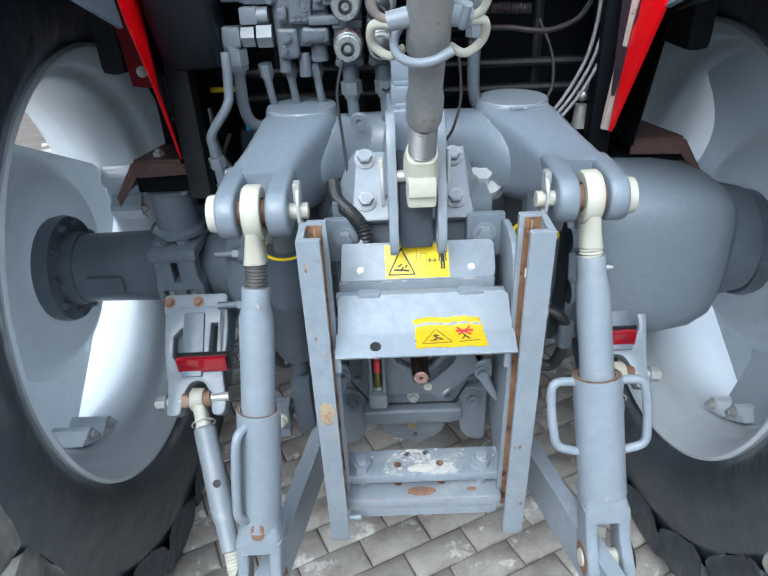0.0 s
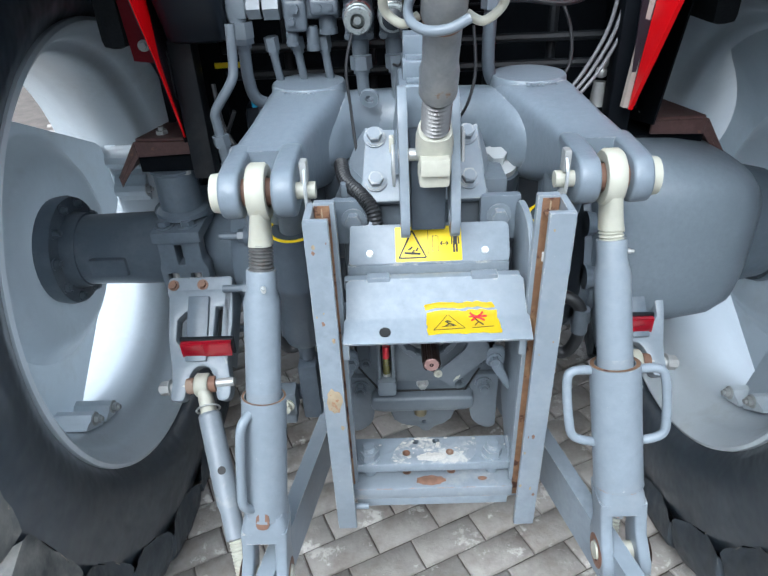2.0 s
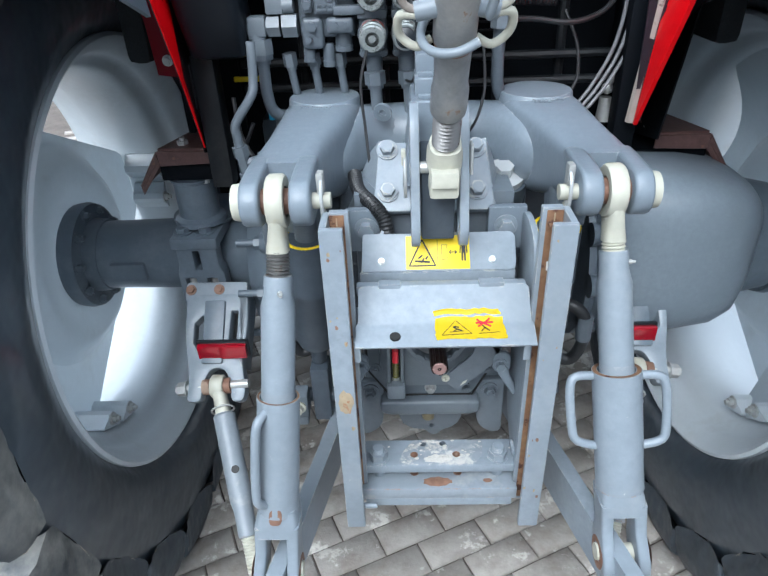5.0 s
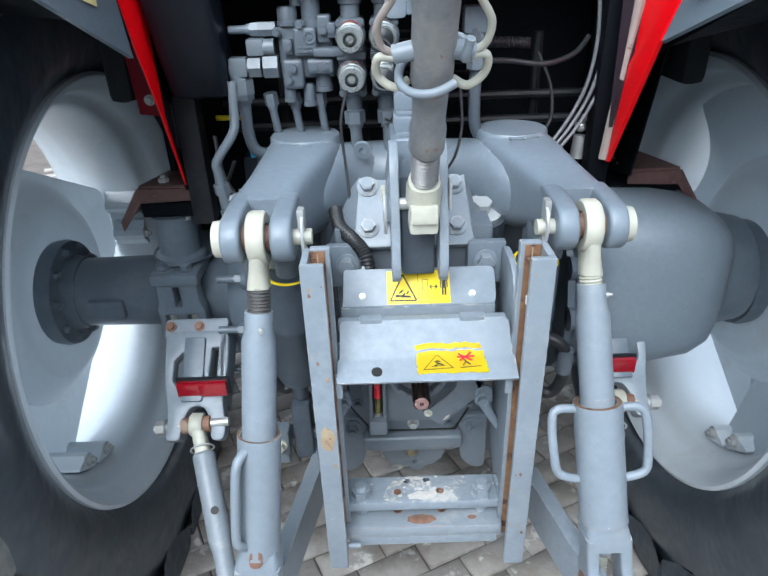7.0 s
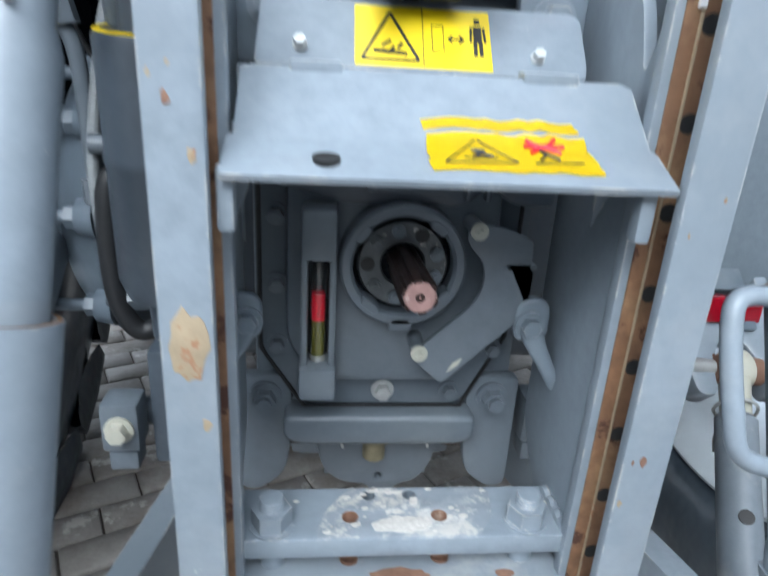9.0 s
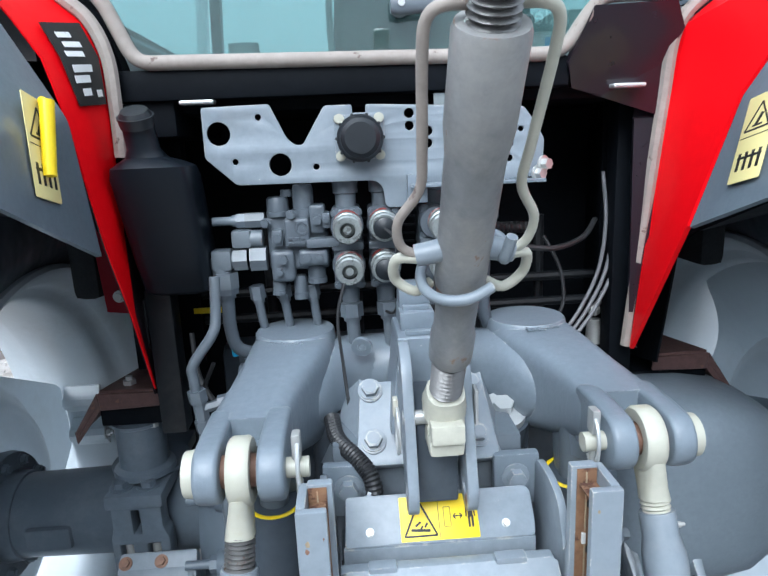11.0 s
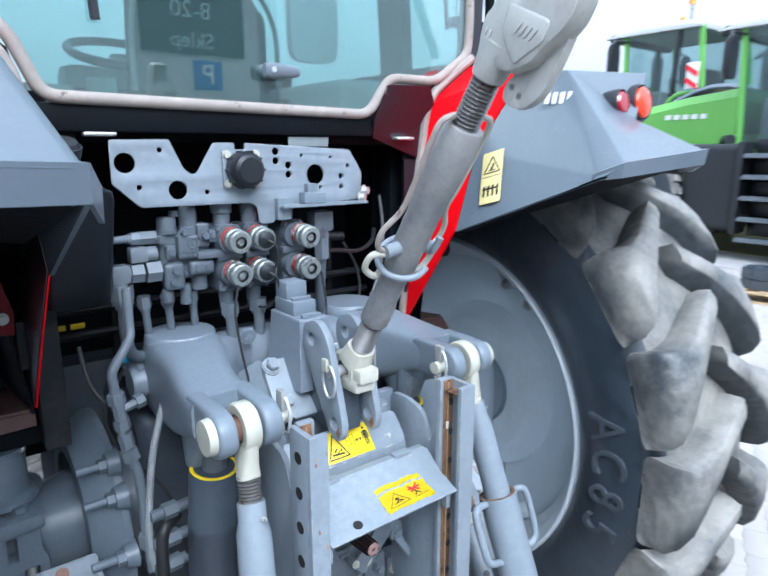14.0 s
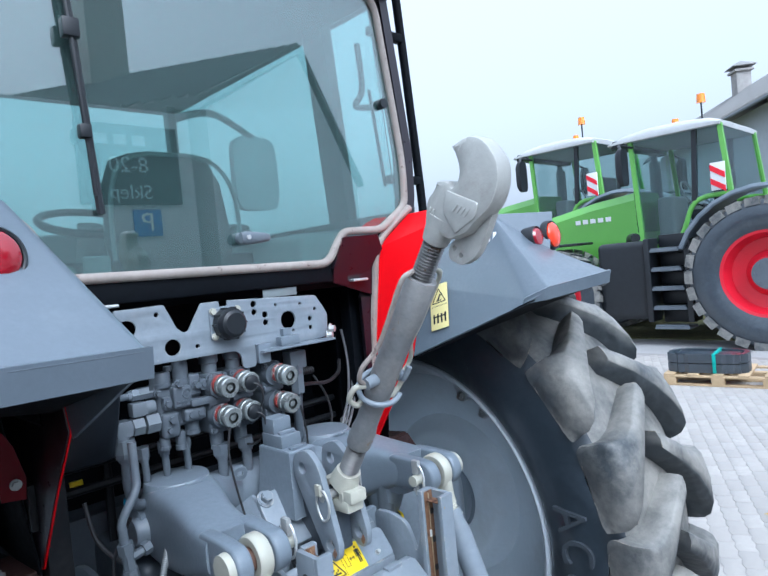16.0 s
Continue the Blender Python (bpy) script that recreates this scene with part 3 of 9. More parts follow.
for s in (-1, 1):
    # a folded channel with an arm bent down and outwards, on a black plate
    def bside(bm):
        return mirror(bm) if s > 0 else bm
    sh_ = Matrix.Translation((0, 0, 0) if s < 0 else (-0.02, 0.03, -0.005))
    top = [(-0.645, 1.645), (-0.52, 1.64), (-0.515, 1.79), (-0.60, 1.79)]
    arm = [(-0.645, 1.645, 1.197), (-0.60, 1.79, 1.197), (-0.655, 1.77, 1.15), (-0.715, 1.66, 1.108), (-0.70, 1.635, 1.115)]
    bm_ = merged(solid([[(x, y, 1.197) for x, y in top]], 0.008), solid([[(-0.648, 1.64, 1.199), (-0.518, 1.635, 1.199), (-0.518, 1.635, 1.168), (-0.645, 1.64, 1.162)]], 0.007),
                 solid([arm], 0.009), solid([[(-0.648, 1.64, 1.199), (-0.70, 1.633, 1.117), (-0.70, 1.638, 1.09), (-0.645, 1.645, 1.162)]], 0.007))
    bm_.transform(sh_)
    bb = part("fender_bracket", bside(bevelled(bm_, 0.0015, 1)), BROWN, tractor, "brown rusty steel fender bracket", angle=30)
    p = V((-0.591, 1.675, 1.198)) if s < 0 else V((0.556, 1.735, 1.194))
    part("bolt", merged(hexbolt(p, (0, 0, 1), 0.014, 0.014, 1.7), rod(p, p + V((0, 0, 0.024)), 0.007, seg=12)), ZINC, bb, "zinc bolt")
    under = box(-0.655, -0.46, 1.66, 1.80, 1.118, 1.158, 0.004)
    under.transform(sh_)
    part("bracket_underside", bside(under), BLACK, bb, "black mounting plate")
    for x in (-0.625, -0.55):
        part("bracket_nut", bside(rod((x, 1.668, 1.117), (x, 1.668, 1.108), 0.009, seg=6)), ZINC, bb)

# right final-drive housing
yc, zc = 1.655, 0.935
rings = []
for x, a, b in ((0.40, 0.13, 0.17), (0.425, 0.165, 0.2), (0.47, 0.185, 0.215), (0.60, 0.185, 0.21), (0.69, 0.178, 0.195), (0.735, 0.16, 0.172), (0.765, 0.125, 0.14), (0.775, 0.09, 0.1)):
    rings.append(superring((x, yc, zc), (0, 1, 0), (0, 0, 1), a, b, 4.2, 40))
part("final_drive_housing", loft(rings), CAST, tractor, "large rounded grey final-drive housing", angle=60)
part("housing_collar", lathe([(0, 0.12), (0.0, 0.15), (0.03, 0.155), (0.10, 0.14)], (0.772, AXY - 0.05, AXZ + 0.04), (1, 0, 0), 40), AXLE, tractor)

# stabiliser bracket, reflector and link on both sides
for s in (-1, 1):
    def side(bm):
        if s > 0:
            bm = mirror(bm)
            bm.transform(Matrix.Translation((-0.035, 0.02, 0.015)))
        return bm
    bpl = plane_at((0, 1.36, 0.70), (1, 0, 0), (0, 0.727, 0.687))
    bnn = bpl.to_3x3() @ V((0, 0, 1))
    outline = [(-0.602, 0.235, 0.02), (-0.45, 0.235, 0.02), (-0.446, 0.15, 0.03), (-0.458, 0.07, 0.03), (-0.444, 0.0, 0.02), (-0.45, -0.03, 0.012), (-0.478, -0.03, 0.012), (-0.484, 0.02, 0.03), (-0.50, 0.05, 0.02), (-0.53, 0.05, 0.02), (-0.546, 0.02, 0.03), (-0.552, -0.03, 0.012), (-0.586, -0.03, 0.012), (-0.583, 0.03, 0.03), (-0.60, 0.13, 0.04)]
    sb = part("stabiliser_bracket", side(plate(outline, 0.04, bpl, [(0, 0, 0, [(-0.578, 0.11), (-0.578, 0.16), (-0.558, 0.18), (-0.548, 0.165), (-0.548, 0.10), (-0.562, 0.09)]), (0, 0, 0, [(-0.492, 0.11), (-0.488, 0.19), (-0.472, 0.19), (-0.468, 0.11)])], 0.005, 0.014)), GREY, tractor, "grey forked stabiliser bracket")
    strap = plate([(-0.552, 0.06), (-0.503, 0.06), (-0.503, 0.215), (-0.552, 0.215)], 0.008, Matrix.Translation(bnn * 0.026) @ bpl, (), 0.001, 0.004)
    part("bracket_strap", side(strap), AXLE, sb)
    part("bracket_rib", side(plate([(-0.474, 0.08), (-0.456, 0.05), (-0.45, 0.24), (-0.47, 0.235)], 0.09, Matrix.Translation(bnn * -0.025) @ bpl, (), 0.003, 0.006)), GREY, sb)
    part("bracket_top", side(plate([(-0.606, 0.215), (-0.452, 0.215), (-0.452, 0.265), (-0.606, 0.265)], 0.03, Matrix.Translation(bnn * 0.004) @ bpl, (), 0.004, 0.01)), GREY, sb)
    for x in (-0.592, -0.522):
        p = bpl @ V((x, 0.245, 0.019))
        part("rusty_bolt", side(hexbolt(p, bnn, 0.009, 0.007)), RUSTY, sb, "rusty bolt head")
    rf = part("reflector", side(box(-0.5585, -0.4415, 1.392, 1.406, 0.768, 0.806, 0.003)), LENS, tractor, "red rear reflector")
    part("reflector_panel", side(merged(box(-0.555, -0.508, 1.3905, 1.393, 0.789, 0.803, 0.001), box(-0.505, -0.446, 1.3905, 1.393, 0.771, 0.803, 0.001))), LENS, rf)
    part("reflector_back", side(box(-0.5625, -0.4375, 1.406, 1.416, 0.764, 0.81, 0.003)), PLASTIC, rf, "black reflector backing")
    pin0, pin1 = V((-0.604, 1.357, 0.706)), V((-0.438, 1.357, 0.722))
    pd = (pin1 - pin0).normalized()
    part("stabiliser_pin", side(merged(rod(pin0, pin1, 0.0105, seg=16, bev=0.002), rod(pin0 - pd * 0.006, pin0 + pd * 0.012, 0.017, seg=6, bev=0.002), rod(pin0 - pd * 0.012, pin0, 0.009, 0.011, 12, 0.002), rod(pin0 + pd * 0.014, pin0 + pd * 0.017, 0.02, seg=20))), ZINC, tractor, "zinc stabiliser pin with nut")
    part("pin_bush", side(merged(rod((-0.548, 1.357, 0.711), (-0.53, 1.357, 0.713), 0.019, seg=20, bev=0.002), rod((-0.496, 1.357, 0.715), (-0.48, 1.357, 0.717), 0.019, seg=20, bev=0.002))), RUSTY, tractor, "rusty pin bush")
    a = V((-0.513, 1.357, 0.714))
    d = V((0.088, -0.24, -0.212)).normalized()
    st = part("stabiliser_link", side(lathe([(0.066, 0.0), (0.066, 0.021), (0.072, 0.0255), (0.265, 0.0255), (0.285, 0.0215), (0.345, 0.0215), (0.348, 0.016)], a, d, 28)), GREYW, tractor, "worn grey stabiliser tube with a cross hole", angle=30)
    part("eye_end", side(merged(lathe([(-0.015, 0.014), (-0.0155, 0.024), (-0.012, 0.0275), (0.012, 0.0275), (0.0155, 0.024), (0.015, 0.014)], a, (1, 0, 0), 24, True), loft([superring(a + d * t, (1, 0, 0), frame_of(d, (1, 0, 0))[0], w, h, 3, 16) for t, w, h in ((0.016, 0.015, 0.023), (0.04, 0.0165, 0.02), (0.07, 0.018, 0.018))]))), CREAM, st, "cream eye end", angle=45)
    part("lock_nut", side(rod(a + d * 0.062, a + d * 0.082, 0.017, seg=6, bev=0.002)), ZINC, st)
    part("thread", side(tube([a + d * (0.34 + 0.0035 * k) for k in range(40)], 0.0165, 14, 0, ridge=0.06)), CREAM, st, "cream threaded end")
    u_, v_, n_ = frame_of(d, (1, 0, 0))
    hp = a + d * 0.20
    face = (V((-0.05, 0.25, 1.66)) - hp)
    face = (face - d * face.dot(d)).normalized()
    part("cross_hole", side(rod(hp + face * 0.0262, hp + face * 0.015, 0.009, seg=16)), INK, st, "dark cross hole")
    ring_c = a + d * 0.058
    part("ring_clip", side(tube([ring_c + u_ * 0.026 * math.cos(q) + v_ * 0.026 * math.sin(q) + d * 0.006 * math.cos(q) for q in (0.3, 1.2, 2.1, 3.0, 3.9, 4.8, 5.7)] + [ring_c + u_ * 0.045 + d * 0.02, ring_c + u_ * 0.05 + d * 0.045], 0.0024, 6)), ZINC, st, "bent wire clip")

# ---- tractor: hitch frame ----
YR = 1.08
ZB, ZT = 0.555, 1.254
patch = random.Random(5)
for s in (-1, 1):
    def sx(x0, x1, *rest):
        a, b = (x0, x1) if s > 0 else (-x1, -x0)
        return box(a, b, *rest)
    x0, x1 = (0.164, 0.204) if s > 0 else (0.156, 0.194)
    rp = part("hitch_rail", sx(x0, x1, YR, YR + 0.012, ZB, ZT, 0.003), GREY, tractor, "grey vertical hitch rail with a rusty groove", angle=30)
    part("rail_web", sx(x1 - 0.012, x1, YR + 0.0115, YR + 0.07, ZB, ZT, 0.003), GREY, rp, angle=30)
    part("rail_back_flange", sx(x0 - 0.006, x1 - 0.0115, YR + 0.055, YR + 0.07, ZB + 0.02, ZT + 0.004, 0.003), GREY, rp, angle=30)
    part("groove_floor", sx(x0 + 0.0015, x1 - 0.0125, YR + 0.053, YR + 0.0552, ZB + 0.03, ZT, 0.0004), RAWWOOD, rp, "worn rust-brown groove floor")
    part("groove_line", sx(x0 + 0.0125, x0 + 0.0145, YR + 0.051, YR + 0.0532, ZB + 0.04, ZT - 0.004, 0.0004), TAN, rp)
    part("rail_top_wear", sx(x0 + 0.003, x1 - 0.014, YR + 0.014, YR + 0.05, ZT - 0.02, ZT - 0.018, 0.0002), RAWWOOD, rp)
    for k in range(9):
        z = 0.66 + 0.068 * k
        part("side_hole", rod((s * (x1 + 0.0008), YR + 0.04, z), (s * (x1 - 0.01), YR + 0.04, z), 0.0115, seg=16), INK, rp)
        part("groove_hole", rod((s * (x1 - 0.018), YR + 0.0555, z), (s * (x1 - 0.018), YR + 0.0525, z), 0.0075, seg=16), INK, rp)
    # small chips in the paint of the front face
    for k in range(9):
        cx, cz, r = s * patch.uniform(x0 + 0.004, x1 - 0.004), patch.uniform(ZB + 0.05, ZT - 0.02), patch.uniform(0.0012, 0.0035)
        part("paint_chip", plate([(r * patch.uniform(0.5, 1.2) * math.cos(q), 1.8 * r * patch.uniform(0.5, 1.2) * math.sin(q)) for q in (2 * math.pi * n / 8 for n in range(8))], 0.0006, plane_at((cx, YR - 0.0002, cz), (1, 0, 0), (0, 0, 1)), (), 0.0001, 0), TAN if k % 3 else RUSTY, rp)
    if s < 0:
        part("bare_patch", plate([(0.0145 * patch.uniform(0.75, 1.1) * math.cos(q), 0.03 * patch.uniform(0.75, 1.1) * math.sin(q)) for q in (2 * math.pi * n / 18 for n in range(18))], 0.001, plane_at((-0.174, YR - 0.0003, 0.905), (1, 0, 0), (0.1, 0, 1)), (), 0.0002, 0), TAN, rp, "bare tan patch of worn paint")
        part("stop_pin", rod((-0.158, YR + 0.02, 0.60), (-0.13, YR + 0.02, 0.60), 0.006, seg=12, bev=0.001), GREY, rp)
    else:
        part("white_chip", box(0.173, 0.1785, YR + 0.050, YR + 0.0535, 1.146, 1.162, 0.0006), WHITE, rp)
    # side cheek, scooped at the top
    prof = [(1.137, 0.60), (1.20, 0.60), (1.31, 0.70), (1.315, 1.175), (1.255, 1.178), (1.205, 1.165), (1.185, 1.12), (1.178, 1.10), (1.168, 1.12), (1.155, 1.17), (1.145, 1.225), (1.137, 1.245)]
    ck = plate([(y, z) for y, z in prof], 0.012, plane_at((s * 0.172, 0, 0), (0, 1, 0), (0, 0, 1)), (), 0.002, 0.02)
    cp = part("side_cheek", ck, GREY, tractor, "grey side plate with a scooped top edge")
    part("cheek_flange", merged(box(min(s * 0.10, s * 0.175), max(s * 0.10, s * 0.175), 1.315, 1.335, 1.09, 1.18, 0.006)), CAST, cp)
    part("bolt", merged(hexbolt((s * 0.135, 1.315, 1.142), (0, -1, 0), 0.0155, 0.016)), GREY, cp)

# upper guard with its warning sticker
SL = V((0, -0.041, -0.048)).normalized()
gm = plane_at((0.0, 1.257, 1.117), (1, 0, 0), -SL)
guard = part("upper_guard", merged(plate([(-0.143, -0.036), (0.143, -0.036), (0.146, -0.02), (0.146, 0.03), (0.138, 0.037), (-0.09, 0.037), (-0.093, 0.05), (-0.104, 0.05), (-0.106, 0.037), (-0.14, 0.037)], 0.006, gm, (), 0.0015, 0.006),
                                   box(-0.146, 0.144, 1.23, 1.24, 1.056, 1.09, 0.003)), GREY, tractor, "grey sloped guard plate")
for x in (-0.105, 0.101):
    p = gm @ V((x, -0.016, 0.003))
    part("bolt", hexbolt(p, gm.to_3x3() @ V((0, 0, 1)), 0.0055, 0.007, 1.15), ZINC, guard, "bright zinc bolt")
gn = gm.to_3x3() @ V((0, 0, 1))
lift = Matrix.Translation(gn * 0.0036)
st = part("warning_sticker", plate([(-0.059, -0.033), (0.06, -0.033), (0.06, 0.031), (-0.059, 0.031)], 0.0008, lift @ gm, (), 0.0002, 0.002), YELLOW, guard, "yellow warning sticker with triangle and figure symbols")


def bar(x0, y0, x1, y1, w, m, t=0.0005):
    """A printed stroke."""
    d = V((x1 - x0, y1 - y0))
    n = V((-d.y, d.x)).normalized() * w / 2
    return plate([(x0 - n.x, y0 - n.y), (x1 - n.x, y1 - n.y), (x1 + n.x, y1 + n.y), (x0 + n.x, y0 + n.y)], t, m, (), 0.0001, 0)


ink = Matrix.Translation(gn * 0.0042) @ gm
tri = [(-0.053, -0.026), (-0.004, -0.026), (-0.0285, 0.024)]
strokes = [bar(*tri[k], *tri[(k + 1) % 3], 0.0028, ink) for k in range(3)]
strokes += [bar(-0.043, -0.017, -0.014, -0.019, 0.004, ink), bar(-0.036, -0.012, -0.028, -0.006, 0.003, ink), bar(-0.022, -0.014, -0.018, -0.008, 0.003, ink), bar(-0.031, -0.02, -0.025, -0.012, 0.003, ink)]
strokes += [bar(0.0, -0.031, 0.0, 0.03, 0.0007, ink), bar(0.008, -0.015, 0.018, -0.015, 0.0008, ink), bar(0.008, 0.013, 0.018, 0.013, 0.0008, ink), bar(0.008, -0.015, 0.008, 0.013, 0.0008, ink), bar(0.018, -0.015, 0.018, 0.013, 0.0008, ink)]
strokes += [bar(0.022, -0.001, 0.036, -0.001, 0.0018, ink), bar(0.022, -0.001, 0.026, 0.003, 0.0018, ink), bar(0.022, -0.001, 0.026, -0.005, 0.0018, ink), bar(0.036, -0.001, 0.032, 0.003, 0.0018, ink), bar(0.036, -0.001, 0.032, -0.005, 0.0018, ink)]
strokes += [bar(0.046, -0.018, 0.046, -0.002, 0.0035, ink), bar(0.051, -0.018, 0.051, -0.002, 0.0035, ink), bar(0.0485, -0.004, 0.0485, 0.014, 0.0075, ink), bar(0.042, -0.003, 0.043, 0.013, 0.0022, ink), bar(0.055, -0.003, 0.054, 0.013, 0.0022, ink), bar(0.0485, 0.017, 0.0485, 0.022, 0.005, ink)]
part("sticker_print", merged(*strokes), INK, st)

# folding flap
FT, FF, FB = (1.180, 1.092), (1.126, 1.046), (1.084, 1.027)
def flap_at(x, s, off=0.0):
    """A point on the flap: s from 0 (top edge) over 1 (fold) to 2 (lip)."""
    a, b = (FT, FF) if s <= 1 else (FF, FB)
    t = s if s <= 1 else s - 1
    d = V((b[0] - a[0], b[1] - a[1])).normalized()
    y, z = a[0] + (b[0] - a[0]) * t, a[1] + (b[1] - a[1]) * t
    return V((x, y + d.y * off, z - d.x * off))
bm = bmesh.new()
cols = []
SS = (0, 0.08, 0.45, 0.85, 0.96, 1.04, 1.15, 1.6, 2)
for s in SS:
    wl = 0.152 + (0.004 if s > 1 else 0) - (0.008 if s == 0 else 0)
    cols.append([bm.verts.new(flap_at(0.006 - wl + 2 * wl * k / 12, s)) for k in range(13)])
for a, b in zip(cols, cols[1:]):
    for k in range(12):
        bm.faces.new((a[k], a[k + 1], b[k + 1], b[k]))
bmesh.ops.recalc_face_normals(bm, faces=bm.faces)
bmesh.ops.solidify(bm, geom=list(bm.faces), thickness=0.005)
flap = part("pto_flap", merged(bm, box(-0.15, 0.155, 1.180, 1.20, 1.07, 1.091, 0.004), box(-0.11, -0.07, 1.176, 1.196, 1.083, 1.097, 0.003), box(0.07, 0.115, 1.176, 1.196, 1.083, 1.097, 0.003)), GREY, tractor, "grey folding metal guard flap", angle=25)
part("flap_hole", lathe([(-0.0002, 0.0), (0.0012, 0.0095), (-0.002, 0.0096)], flap_at(-0.081, 1.55, 0.001), (0, -0.2, 1), 20), INK, flap)
for s in (-1, 1):
    part("flap_lug", box(s * 0.148 - 0.006, s * 0.148 + 0.006, 1.095, 1.11, 0.985, 1.03, 0.003), GREY, flap)

def torn(x0, x1, s0, s1, off, nx=18, ns=8):
    """A wrinkled, torn sticker laid over the fold."""
    bm = bmesh.new()
    g = []
    for i in range(ns + 1):
        row = []
        for k in range(nx + 1):
            fx, fs = k / nx, i / ns
            x = x0 + (x1 - x0) * fx + (0.006 * fs if k == nx else 0) + 0.004 * noise.noise(V((fs * 6, fx * 2, 3.3))) * (1 if k in (0, nx) else 0)
            s = s0 + (s1 - s0) * fs + (0.1 * noise.noise(V((fx * 7, 2.2, 1))) if i in (0, ns) else 0)
            row.append(bm.verts.new(flap_at(x, s, off + 0.0012 * max(0, noise.noise(V((fx * 5, fs * 4, 0.4)))))))
        g.append(row)
    for a, b in zip(g, g[1:]):
        for k in range(nx):
            bm.faces.new((a[k], a[k + 1], b[k + 1], b[k]))
    bmesh.ops.solidify(bm, geom=list(bm.faces), thickness=0.0005)
    return bm
ws = part("torn_sticker", torn(-0.010, 0.107, 0.86, 1.72, 0.0012), YELLOW, flap, "torn wrinkled yellow warning sticker with a red cross mark")
part("sticker_top_strip", torn(-0.013, 0.100, 0.66, 0.80, 0.0008, 14, 3), YELLOW, ws)
def flap_bar(x0, s0, x1, s1, w):
    pts = [flap_at(x0 + (x1 - x0) * t / 5, s0 + (s1 - s0) * t / 5, 0.0026) for t in range(6)]
    return tube(pts, w / 2, 6, 0)
def flap_strokes(*rows, w=0.0013):
    return merged(*[flap_bar(*r, w) for r in rows])
part("sticker_print", merged(flap_strokes((0.0, 1.55, 0.052, 1.5), (0.0, 1.55, 0.024, 0.95), (0.052, 1.5, 0.026, 0.95), (0.014, 1.42, 0.038, 1.38), (0.064, 1.5, 0.1, 1.45), w=0.0011), flap_strokes((0.02, 1.2, 0.027, 1.3), (0.027, 1.3, 0.02, 1.4), (0.027, 1.3, 0.035, 1.36), (0.022, 1.18, 0.03, 1.22), (0.068, 1.05, 0.075, 1.25), (0.075, 1.25, 0.069, 1.4), (0.075, 1.25, 0.083, 1.38), w=0.0022)), INK, ws)
part("red_cross_mark", flap_strokes((0.062, 0.92, 0.086, 1.2), (0.064, 1.2, 0.084, 0.9), (0.06, 1.04, 0.09, 1.02), w=0.0032), REDINK, ws)

# drawbar cross plates
DUSTY = material("plate_with_pale_dust", (0.22, 0.25, 0.28), 0.5, spots=(0.50, 0.50, 0.48), spot_amount=0.56, spot_scale=26, vary=0.12, bump=0.15, dust=(0.44, 0.44, 0.43), dust_amount=0.40, dust_scale=11, edge=(0.46, 0.45, 0.42))
UPPER_HOLES = ((-0.03, 1.203, 0.0075), (0.013, 1.203, 0.0075), (-0.05, 1.172, 0.0085), (0.04, 1.172, 0.0085))
db = part("drawbar_plate", plate([(-0.166, 1.142), (0.166, 1.142), (0.166, 1.216), (-0.166, 1.216)], 0.022, Matrix.Translation((0, 0, 0.661)), UPPER_HOLES, 0.002, 0.003), GREY, tractor, "grey upper drawbar plate dusted pale in the middle")
part("dusty_middle", plate([(-0.085, 1.1435), (0.075, 1.1435), (0.095, 1.17), (0.10, 1.2145), (-0.05, 1.2145), (-0.075, 1.18)], 0.0008, Matrix.Translation((0, 0, 0.6721)), UPPER_HOLES, 0.0001, 0.01), DUSTY, db, "pale powdery dust")
d2 = part("drawbar_plate", plate([(-0.164, 1.118), (0.164, 1.118), (0.164, 1.216), (-0.164, 1.216)], 0.03, Matrix.Translation((0, 0, 0.612)), [(x, y, 0.009) for x, y in ((-0.05, 1.165), (0.043, 1.165))], 0.003, 0.003), GREYW, tractor, "grey lower drawbar plate with rust patches")
part("plate_lip", box(-0.155, 0.155, 1.119, 1.126, 0.575, 0.598, 0.002), GREY, d2)
for x, y, r in UPPER_HOLES:
    part("hole_rim", lathe([(0.0, r), (-0.02, r), (-0.02, r - 0.0012), (0.0, r - 0.0006)], (x, y, 0.6722), (0, 0, 1), 20, True), MID if y > 1.2 else RUSTY, db, "hole edge")
for x in (-0.05, 0.043):
    part("hole_rim", lathe([(0.0, 0.009), (-0.02, 0.009), (-0.02, 0.0075), (0.0, 0.008)], (x, 1.165, 0.6274), (0, 0, 1), 20, True), RUSTY, d2, "rusty hole edge")
scuff = random.Random(11)
def blotch(cx, cy, z, rx_, ry_, n=26):
    """An uneven worn patch lying on a plate."""
    return plate([(cx + rx_ * (0.72 + 0.3 * scuff.random()) * math.cos(2 * math.pi * k / n), cy + ry_ * (0.72 + 0.3 * scuff.random()) * math.sin(2 * math.pi * k / n)) for k in range(n)], 0.0006, Matrix.Translation((0, 0, z)), (), 0.0001, 0.004)
CAKE = material("caked_pale_dirt", (0.56, 0.54, 0.50), 0.85, vary=0.2, bump=0.7, scale=60)
part("caked_dirt", blotch(0.0, 1.160, 0.6727, 0.034, 0.013, 30), CAKE, db, "caked pale dirt")
for k in range(40):
    cx, cy, r = scuff.gauss(0.0, 0.045), scuff.uniform(1.146, 1.214), scuff.uniform(0.0012, 0.0042)
    part("dirt_crumb", blotch(cx, cy, 0.6726, r * 1.5, r, 7), CAKE, db)
